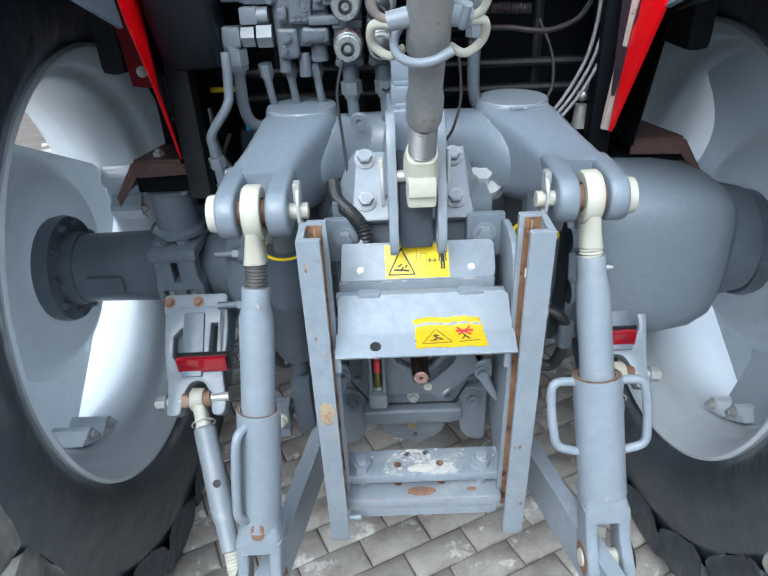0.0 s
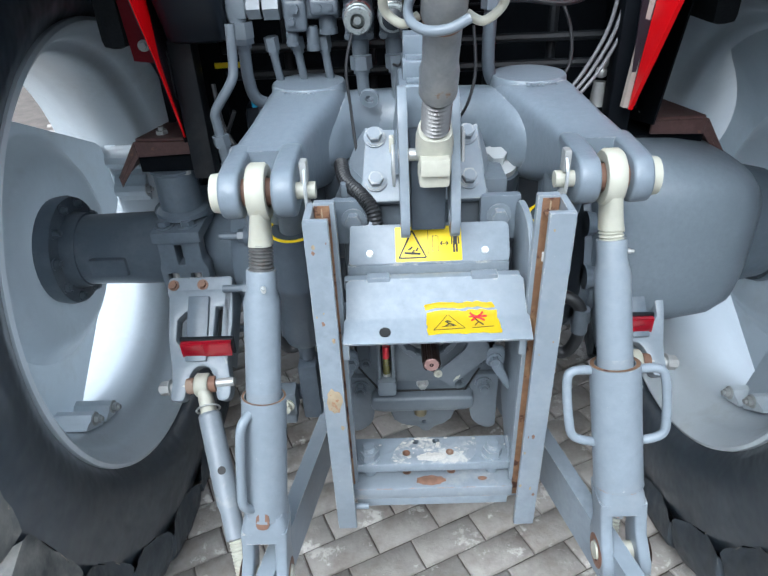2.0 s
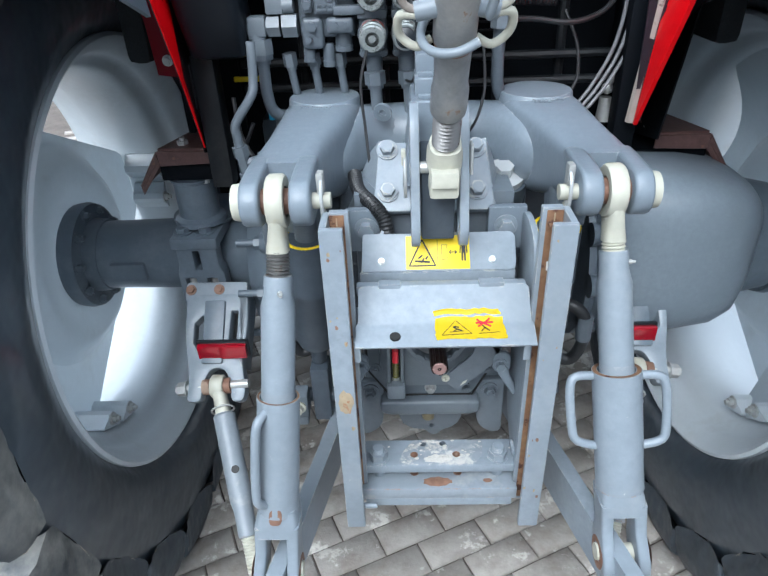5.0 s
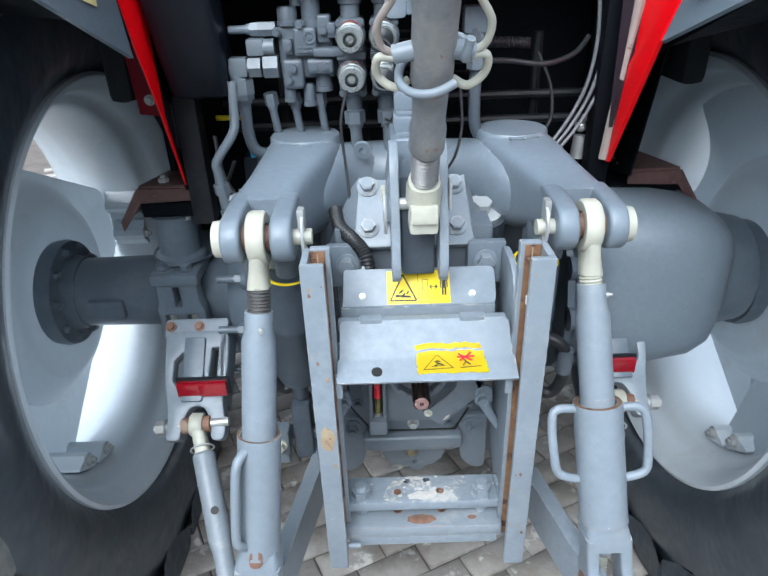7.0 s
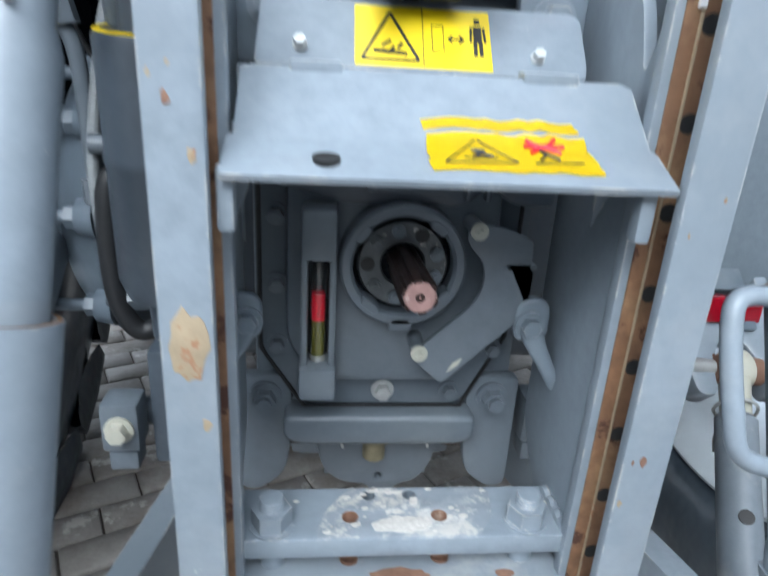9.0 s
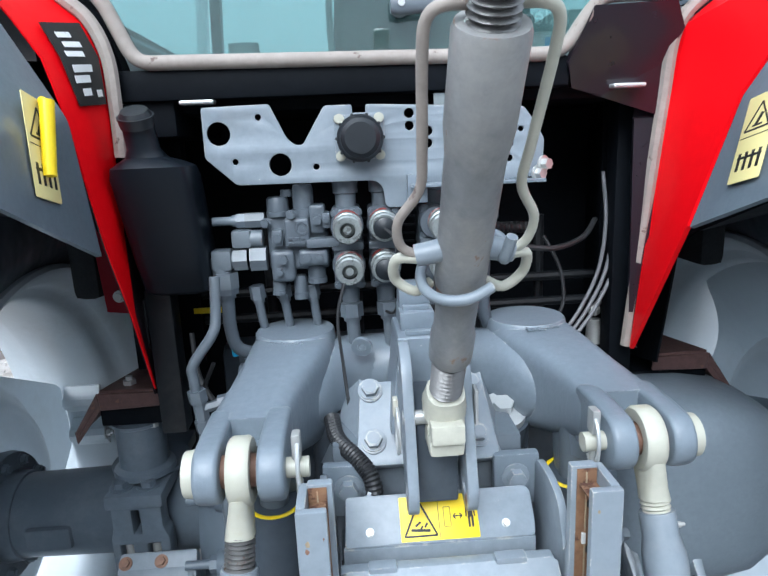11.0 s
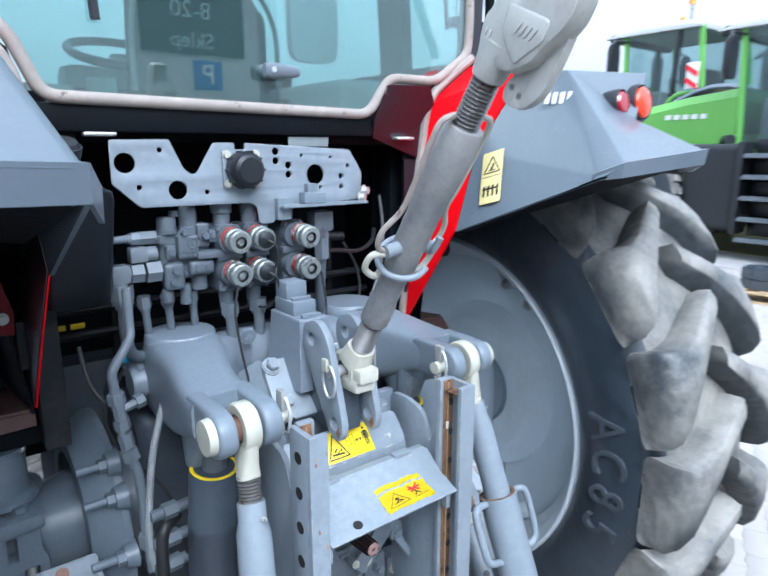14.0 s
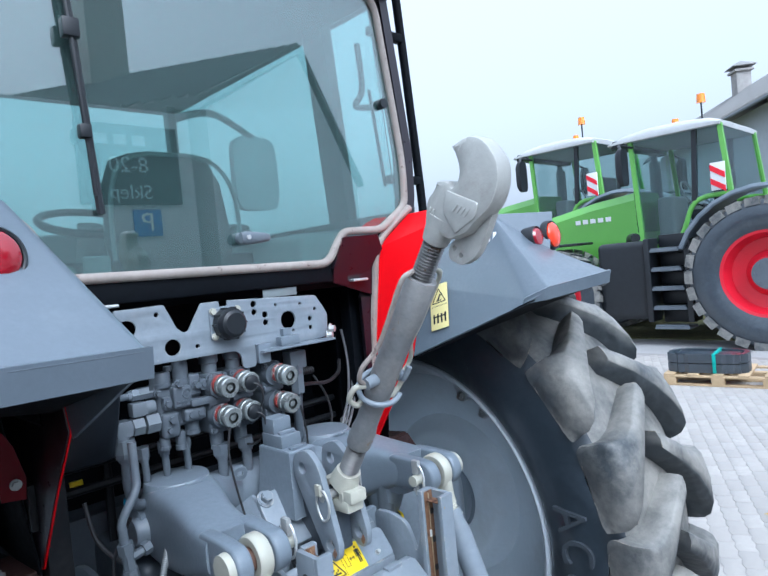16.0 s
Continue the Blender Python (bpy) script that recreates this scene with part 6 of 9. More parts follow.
for x, z0, z1, r in ((-0.24, 1.553, 1.588, 0.0215), (-0.193, 1.55, 1.608, 0.0205), (-0.176, 1.425, 1.466, 0.0185), (-0.248, 1.405, 1.434, 0.0135), (-0.208, 1.395, 1.44, 0.0135), (-0.223, 1.588, 1.60, 0.011)):
    part("valve_cap", lathe([(0, 0), (0, r), ((z1 - z0) * 0.25, r), ((z1 - z0) * 0.27, r * 0.93), ((z1 - z0) * 0.85, r * 0.93), (z1 - z0, r * 0.8), (z1 - z0, r * 0.45), (z1 - z0 - 0.004, r * 0.4), (z1 - z0 - 0.004, 0)], (x, VY + 0.012, z0), (0, 0, 1), 24), VALVE, vb)
part("cast_mark", merged(lathe([(0, 0.008), (-0.002, 0.009), (-0.002, 0.012), (0, 0.013)], (-0.196, VY - 0.0205, 1.532), (0, 1, 0), 24), rod((-0.196, VY - 0.021, 1.532), (-0.196, VY - 0.023, 1.532), 0.004, seg=12)), VALVE, vb)
parts("raised_dash", [box(-0.222 + 0.011 * (k % 3), -0.214 + 0.011 * (k % 3), VY - 0.0225, VY - 0.019, 1.504 + 0.008 * (k // 3), 1.508 + 0.008 * (k // 3), 0.0005) for k in range(6)], VALVE, vb)
for x, z, r in ((-0.235, 1.475, 0.009), (-0.243, 1.452, 0.007), (-0.19, 1.477, 0.008), (-0.168, 1.478, 0.007), (-0.168, 1.545, 0.008), (-0.242, 1.515, 0.0085), (-0.214, 1.556, 0.007), (-0.262, 1.543, 0.007), (-0.152, 1.545, 0.006)):
    part("plug", merged(hexbolt((x, VY - 0.014 if x > -0.23 else VY - 0.008, z), (0, -1, 0), r, 0.012, 1.35)), VALVE, vb)
for x in (-0.115, -0.048, 0.046):
    part("valve_section", box(x - 0.027, x + 0.027, VY - 0.018, VY + 0.06, 1.415, 1.565, 0.009, seg=3), VALVE, vb)
    part("section_rib", box(x - 0.029, x + 0.029, VY - 0.026, VY + 0.05, 1.488, 1.503, 0.003), VALVE, vb)
    for z in (1.532, 1.459):
        part("coupler_boss", rod((x, VY - 0.036, z), (x, VY - 0.012, z), 0.0285, 0.031, 28, 0.003), VALVE, vb)
    for dx, z in ((-0.02, 1.556), (0.02, 1.556), (-0.02, 1.424), (0.02, 1.424)):
        part("plug", hexbolt((x + dx, VY - 0.018, z), (0, -1, 0), 0.006, 0.007), VALVE, vb)
    part("spool_tube", lathe([(0, 0), (0, 0.019), (0.028, 0.019), (0.03, 0.0235), (0.062, 0.0235), (0.066, 0.02), (0.08, 0.02), (0.082, 0.0)], (x, VY + 0.014, 1.56), (0, 0, 1), 24), MID, vb)
    part("spool_foot", rod((x, VY + 0.01, 1.418), (x, VY + 0.01, 1.372), 0.018, 0.016, 20, 0.002), MID, vb)


def coupler(x, z, y, plugged):
    c = V((x, y, z))
    n = V((0, 0.96, 0.10)).normalized()
    cp = part("quick_coupler", lathe([(0.0, 0.0135), (0.0, 0.023), (0.003, 0.0255), (0.012, 0.0255), (0.014, 0.0235), (0.022, 0.0235), (0.024, 0.026), (0.034, 0.026), (0.036, 0.0225), (0.06, 0.0225), (0.064, 0.018), (0.09, 0.018)], c, n, 28), COUPLER, tractor, "dull zinc quick coupler", angle=25)
    part("coupler_collar", lathe([(0.040, 0.0228), (0.040, 0.0252), (0.050, 0.0252), (0.050, 0.022)], c, n, 28), BANDRED, cp, "scuffed red collar")
    if plugged:
        part("dust_plug", lathe([(-0.012, 0.0), (-0.012, 0.006), (-0.004, 0.019), (0.004, 0.02), (0.01, 0.013)], c, n, 24), PLASTIC, cp, "black dust plug")
        part("plug_tether", tube([c + V((0, -0.012, 0)), c + V((0.012, -0.022, -0.012)), c + V((0.02, -0.012, -0.05)), c + V((0.012, 0.02, -0.085)), c + V((0, 0.05, -0.09))], 0.0028, 8), HOSE, cp)
    else:
        part("coupler_poppet", lathe([(0.004, 0.0), (0.003, 0.007), (0.008, 0.0085), (0.01, 0.0136)], c, n, 20), COUPLER, cp)
    return cp


for z in (1.532, 1.459):
    coupler(-0.114, z, 1.477, False)
    coupler(-0.05, z, 1.487, True)
    coupler(0.054, z - 0.002, 1.466, False)

# pipes below and beside the valve bank
def pipe(pts, r=0.011, m=VALVE, name="steel_pipe", nuts=True):
    ob = part(name, tube(pts, r, 12), m, tractor)
    if nuts:
        d = (V(pts[1]) - V(pts[0])).normalized()
        part("pipe_nut", merged(rod(V(pts[0]), V(pts[0]) + d * 0.026, r * 1.75, seg=6, bev=0.002), rod(V(pts[0]) + d * 0.024, V(pts[0]) + d * 0.034, r * 1.3, seg=16)), m, ob)
    return ob


pipe([(-0.345, VY, 1.44), (-0.345, VY, 1.40), (-0.345, VY, 1.345), (-0.335, VY + 0.005, 1.305), (-0.30, VY + 0.02, 1.29), (-0.25, VY + 0.05, 1.29)], 0.0125)
part("elbow_fitting", merged(rod((-0.355, VY, 1.485), (-0.345, VY, 1.43), 0.018, seg=16), rod((-0.36, VY, 1.478), (-0.30, VY, 1.478), 0.015, seg=16, bev=0.002), rod((-0.325, VY, 1.478), (-0.30, VY, 1.478), 0.0215, seg=6, bev=0.002), rod((-0.295, VY, 1.478), (-0.265, VY, 1.478), 0.024, seg=6, bev=0.002), box(-0.365, -0.328, VY - 0.018, VY + 0.018, 1.46, 1.498, 0.006), rod((-0.345, VY, 1.455), (-0.345, VY, 1.425), 0.0235, seg=6, bev=0.002)), MID, tractor, "grey hydraulic elbow fitting")
part("elbow_fitting", merged(rod((-0.31, VY, 1.515), (-0.27, VY, 1.515), 0.016, seg=16), box(-0.325, -0.29, VY - 0.016, VY + 0.016, 1.50, 1.532, 0.005), rod((-0.30, VY + 0.01, 1.548), (-0.265, VY + 0.01, 1.548), 0.015, seg=6, bev=0.002)), MID, tractor)
pipe([(-0.29, VY + 0.01, 1.548), (-0.33, VY + 0.01, 1.548), (-0.36, VY + 0.01, 1.548)], 0.008, CAST)
for k, x in enumerate((-0.295, -0.245, -0.19)):
    pipe([(x, VY + 0.03, 1.42), (x + 0.005, VY + 0.035, 1.36), (x + 0.012, VY + 0.05, 1.31), (x + 0.03, VY + 0.07, 1.27)], 0.0085, MID)
for x in (-0.115, -0.045):
    pipe([(x, VY - 0.005, 1.385), (x + 0.002, VY - 0.005, 1.33), (x + 0.004, VY, 1.27)], 0.0125, MID)
part("ring_tag", lathe([(-0.004, 0.008), (-0.004, 0.019), (0.004, 0.019), (0.004, 0.008)], (-0.10, 1.50, 1.315), (0.2, 1, 0.3), 20, True), CAST, tractor)
pipe([(0.13, VY, 1.54), (0.14, VY, 1.50), (0.14, VY + 0.01, 1.40), (0.145, VY + 0.02, 1.34), (0.165, VY + 0.04, 1.30)], 0.013)
part("elbow_fitting", merged(rod((0.14, VY, 1.53), (0.14, VY, 1.46), 0.02, seg=6, bev=0.003), box(0.11, 0.165, VY - 0.02, VY + 0.02, 1.53, 1.58, 0.006)), MID, tractor)
part("plug_wire", tube([(-0.125, 1.48, 1.44), (-0.14, 1.47, 1.38), (-0.135, 1.46, 1.30), (-0.128, 1.44, 1.22)], 0.003, 6), HOSE, tractor, "thin black tether cord")
part("tether_bead", lathe([(0, 0.003), (0.008, 0.008), (0.016, 0.003)], (-0.128, 1.44, 1.215), (0, 0, -1), 12), ZINC, tractor)
part("rubber_plug", lathe([(0, 0.0), (0, 0.012), (0.012, 0.024), (0.022, 0.028), (0.03, 0.022), (0.03, 0.0)], (-0.126, 1.44, 1.20), (0, 0, -1), 20), PLASTIC, tractor, "black rubber dust plug")
part("corrugated_conduit", tube([(-0.16, 1.43, 1.21), (-0.15, 1.38, 1.195), (-0.12, 1.33, 1.185), (-0.098, 1.30, 1.165), (-0.092, 1.285, 1.12)], 0.0135, 14, 16, ridge=0.08), HOSE, tractor, "black corrugated cable conduit", angle=20)
part("cable", tube([(0.16, 1.60, 1.47), (0.22, 1.62, 1.465), (0.30, 1.63, 1.455), (0.37, 1.66, 1.47), (0.41, 1.70, 1.50)], 0.006, 8), HOSE, tractor, "black cable")
part("corrugated_conduit", tube([(0.17, 1.66, 1.50), (0.22, 1.66, 1.498), (0.27, 1.66, 1.495)], 0.0115, 12, 14, ridge=0.08), HOSE, tractor, "black corrugated conduit", angle=20)
for k in range(3):
    x = 0.385 + 0.016 * k
    part("cable", tube([(x + 0.03, 1.68, 1.60), (x + 0.036, 1.67, 1.50), (x + 0.02, 1.66, 1.40), (x - 0.02, 1.65, 1.32), (x - 0.06, 1.64, 1.27)], 0.0042, 8), material("grey_cable", (0.13, 0.135, 0.145), 0.4, vary=0.1) if k == 0 else bpy.data.materials["grey_cable"], tractor, "grey cable")
part("cable", tube([(0.30, 1.70, 1.47), (0.33, 1.68, 1.40), (0.335, 1.67, 1.33), (0.31, 1.66, 1.29)], 0.004, 8), HOSE, tractor)
part("cable", tube([(0.10, 1.50, 1.44), (0.105, 1.49, 1.36), (0.09, 1.48, 1.30), (0.07, 1.50, 1.26)], 0.003, 6), HOSE, tractor)
part("cable", tube([(-0.43, 1.60, 1.33), (-0.42, 1.58, 1.25), (-0.39, 1.56, 1.20), (-0.36, 1.55, 1.17), (-0.35, 1.55, 1.10)], 0.005, 8), HOSE, tractor)
sp_ = part("steel_pipe", tube([(-0.352, 1.50, 1.46), (-0.355, 1.49, 1.39), (-0.362, 1.48, 1.36), (-0.398, 1.47, 1.31), (-0.40, 1.47, 1.28), (-0.395, 1.47, 1.20), (-0.386, 1.47, 1.13), (-0.37, 1.47, 1.08), (-0.366, 1.47, 0.95), (-0.362, 1.47, 0.85)], 0.0095, 12), MID, tractor, "grey bent hydraulic pipe")
for p0_, p1_, r_ in (((-0.3985, 1.47, 1.262), (-0.396, 1.47, 1.24), 0.017), ((-0.395, 1.47, 1.24), (-0.392, 1.47, 1.205), 0.013), ((-0.393, 1.47, 1.205), (-0.390, 1.47, 1.185), 0.016), ((-0.389, 1.47, 1.175), (-0.385, 1.47, 1.145), 0.0145), ((-0.385, 1.47, 1.14), (-0.379, 1.47, 1.115), 0.0175), ((-0.366, 1.47, 0.94), (-0.365, 1.47, 0.91), 0.017), ((-0.395, 1.47, 1.225), (-0.36, 1.475, 1.232), 0.0095), ((-0.362, 1.475, 1.232), (-0.345, 1.478, 1.235), 0.015)):
    part("pipe_union", rod(p0_, p1_, r_, seg=6, bev=0.002), MID, sp_)
part("armoured_hose", tube([(-0.303, 1.48, 1.22), (-0.318, 1.475, 1.18), (-0.337, 1.47, 1.12), (-0.352, 1.465, 1.04), (-0.362, 1.46, 0.96), (-0.362, 1.46, 0.90), (-0.355, 1.46, 0.855)], 0.0075, 12, 26, ridge=0.05), material("pale_spring_hose", (0.26, 0.28, 0.29), 0.4, vary=0.15, bump=0.1), tractor, "pale spring-armoured hose", angle=20)
part("steel_pipe", tube([(-0.37, 1.50, 1.30), (-0.41, 1.52, 1.20), (-0.38, 1.52, 1.10), (-0.33, 1.50, 1.04), (-0.30, 1.49, 0.98)], 0.004, 8), HOSE, tractor, "thin black line")
part("filler_plug", merged(rod((0.148, 1.455, 1.18), (0.148, 1.448, 1.197), 0.042, seg=32, bev=0.004), rod((0.148, 1.449, 1.195), (0.148, 1.441, 1.215), 0.019, seg=6, bev=0.002)), STEEL, tractor, "bright filler plug with hexagon head")
part("filler_neck", rod((0.148, 1.49, 1.08), (0.148, 1.456, 1.182), 0.05, seg=32), DARK, tractor)
part("dipstick_knob", merged(rod((0.422, 1.716, 1.22), (0.422, 1.716, 1.275), 0.018, 0.014, 16, 0.003), lathe([(-0.014, 0.0), (-0.01, 0.01), (0, 0.014), (0.01, 0.01), (0.014, 0.0)], (0.422, 1.716, 1.295), (1, 0, 0), 16), tube([(0.422, 1.716, 1.30), (0.43, 1.70, 1.325), (0.435, 1.70, 1.34)], 0.006, 8)), ZINC, tractor, "zinc ball-ended dipstick")
part("yellow_tag", merged(box(-0.46, -0.425, 1.745, 1.752, 1.33, 1.342, 0.001), box(-0.415, -0.385, 1.745, 1.752, 1.33, 1.342, 0.001)), YELLOW, tractor, "yellow pipe marks")
part("cap_nut", rod((-0.312, 1.60, 1.26), (-0.335, 1.59, 1.26), 0.028, seg=24, bev=0.004), CAST, tractor)
part("blue_cap", rod((-0.345, 1.585, 1.285), (-0.345, 1.58, 1.315), 0.008, seg=14, bev=0.002), BLUE, tractor, "small blue plastic cap")

# bracket plate carrying the socket
PY = 1.53
outl = [(-0.351, 1.746), (-0.236, 1.748), (-0.21, 1.69), (-0.196, 1.678, 0.012), (-0.183, 1.678, 0.012), (-0.143, 1.742), (-0.095, 1.742), (-0.095, 1.728, 0.002), (-0.072, 1.728, 0.002), (-0.072, 1.742), (0.205, 1.728), (0.225, 1.70), (0.242, 1.672), (0.238, 1.607), (0.09, 1.60), (0.0, 1.60), (-0.005, 1.563, 0.01), (-0.043, 1.563, 0.01), (-0.047, 1.60, 0.01), (-0.06, 1.612, 0.01), (-0.301, 1.614), (-0.352, 1.662)]
pl = part("valve_bracket", plate(outl, 0.006, plane_at((0, PY, 0), (1, 0, 0), (0, 0, 1)), [(-0.325, 1.702, 0.020), (-0.224, 1.646, 0.0195), (-0.256, 1.727, 0.0055), (-0.301, 1.654, 0.0055), (-0.162, 1.640, 0.0055), (0.003, 1.724, 0.0085), (0.003, 1.703, 0.008), (0.035, 1.693, 0.0085), (0.035, 1.672, 0.008), (0.107, 1.670, 0.024), (0.07, 1.715, 0.004), (0.15, 1.71, 0.004), (0.12, 1.64, 0.004), (0.18, 1.665, 0.007), (0.20, 1.69, 0.005), (0.18, 1.64, 0.006)], 0.001, 0.006), GREY, tractor, "grey laser-cut bracket plate with round holes")
part("bracket_flange", merged(box(0.0, 0.235, PY - 0.04, PY - 0.002, 1.598, 1.604, 0.001), box(0.06, 0.12, PY - 0.03, PY - 0.003, 1.605, 1.63, 0.003), box(-0.005, 0.03, PY - 0.02, PY - 0.003, 1.57, 1.62, 0.003), box(0.075, 0.10, PY - 0.02, PY - 0.003, 1.63, 1.65, 0.002)), CAST, pl)
part("data_label", box(0.05, 0.16, PY + 0.02, PY + 0.022, 1.735, 1.757, 0.0005), TRIMGREY, pl, "silver data label")
part("flange_nut", merged(*[hexbolt((x, PY - 0.02, z), (0.5, -0.8, 0), 0.010, 0.012) for x, z in ((0.225, 1.612), (0.235, 1.628))]), ZINC, pl)
sk = part("trailer_socket", merged(plate([(-0.043, -0.038), (0.043, -0.038), (0.043, 0.038), (-0.043, 0.038)], 0.006, plane_at((-0.084, PY - 0.007, 1.687), (1, 0, 0), (0, 0, 1)), (), 0.001, 0.004)), GREY, tractor, "black round trailer socket with screws")
part("socket_body", lathe([(0.0, 0.0), (0.0, 0.026), (0.006, 0.033), (0.014, 0.035), (0.02, 0.0395), (0.042, 0.0395), (0.05, 0.034)], (-0.084, 1.472, 1.685), (0, 1, 0), 32), PLASTIC, sk, "black socket cap", angle=30)
for k in range(10):
    t = k * math.pi / 5
    part("grip_rib", rod((-0.084 + 0.0395 * math.cos(t), 1.49, 1.685 + 0.0395 * math.sin(t)), (-0.084 + 0.0395 * math.cos(t), 1.515, 1.685 + 0.0395 * math.sin(t)), 0.003, seg=8), PLASTIC, sk)
for x in (-1, 1):
    for z in (-1, 1):
        part("screw", hexbolt((-0.084 + x * 0.034, PY - 0.01, 1.687 + z * 0.031), (0, -1, 0), 0.008, 0.005, 1.1), CREAM, sk, "cream screw head")

# black tank with filler neck
bx = -0.430
def lean(z):
    """The bottle leans back towards its foot."""
    return 1.496 + (1.66 - z) * 0.42
tk = part("expansion_bottle", loft([superring((bx + dx, lean(z), z), (1, 0, 0), (0, 1, 0), a, b, pw, 28) for z, a, b, dx, pw in ((1.420, 0.05, 0.05, 0, 4), (1.427, 0.061, 0.058, 0, 6), (1.50, 0.064, 0.06, 0, 6), (1.635, 0.065, 0.06, 0, 6), (1.652, 0.062, 0.058, 0, 5), (1.660, 0.05, 0.048, -0.002, 4), (1.668, 0.034, 0.034, -0.008, 2.4), (1.682, 0.0265, 0.0265, -0.010, 2), (1.72, 0.025, 0.025, -0.010, 2))]), BOTTLE, tractor, "matt black plastic fluid bottle with a cap", angle=40)
part("bottle_cap", merged(rod((bx - 0.010, lean(1.72), 1.718), (bx - 0.010, lean(1.735), 1.734), 0.027, 0.029, 24, 0.003), rod((bx - 0.010, lean(1.735), 1.734), (bx - 0.010, lean(1.745), 1.742), 0.026, 0.021, 24)), PLASTIC, tk, "dusty bottle cap")
part("bottle_seam", tube([(bx - 0.064 + 0.0, lean(z), z) for z in (1.43, 1.5, 1.6, 1.65)], 0.002, 6), PLASTIC, tk)

# frame posts and the dark bay behind
part("cab_post", box(-0.512, -0.462, 1.60, 1.655, 1.12, 1.42, 0.006), FRAME, tractor, "dark steel cab post")
part("post_gusset", box(-0.535, -0.513, 1.605, 1.645, 1.30, 1.40, 0.005), FRAME, tractor)
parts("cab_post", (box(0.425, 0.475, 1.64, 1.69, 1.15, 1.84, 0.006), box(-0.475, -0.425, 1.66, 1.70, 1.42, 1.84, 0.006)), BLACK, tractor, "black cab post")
# black sheets added to close the bay; they stand in for its shade
parts("bay_wall", (box(-0.62, 0.62, 1.98, 2.0, 0.95, 1.88, 0), box(-0.60, -0.585, 1.76, 2.0, 1.18, 1.88, 0), box(0.50, 0.515, 1.745, 2.0, 1.18, 1.88, 0)), BLACK, tractor, "black sheet closing off the dark bay below the cab")
parts("inner_wing", (box(0.435, 0.492, 1.735, 1.75, 1.20, 1.86, 0), box(-0.545, -0.46, 1.80, 1.815, 1.2, 1.86, 0)), BLACK, tractor, "black sheet covering the gap beside the bay")
part("bay_ribs", merged(*[tube([(-0.45, 1.80, z), (0.45, 1.80, z)], 0.011, 8, 0) for z in (1.30, 1.36)], *[tube([(x, 1.83, 1.0), (x, 1.83, 1.5)], 0.012, 8, 0) for x in (-0.3, -0.1, 0.18, 0.33)]), FRAME, tractor, "dark pipes in the bay")
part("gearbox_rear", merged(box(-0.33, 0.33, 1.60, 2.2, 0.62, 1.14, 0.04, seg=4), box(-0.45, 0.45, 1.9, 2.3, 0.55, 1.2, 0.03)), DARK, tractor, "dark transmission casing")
part("coarse_grille", merged(*[box(-0.2, 0.2, 1.90, 1.905, 1.40 + 0.02 * k, 1.405 + 0.02 * k, 0) for k in range(6)]), FRAME, tractor)

# ---- tractor: fenders and cab corner panels ----
TAIL = material("tail_lamp_lens", (0.85, 0.06, 0.02), 0.15, vary=0.03, bump=0, coat=0.6)


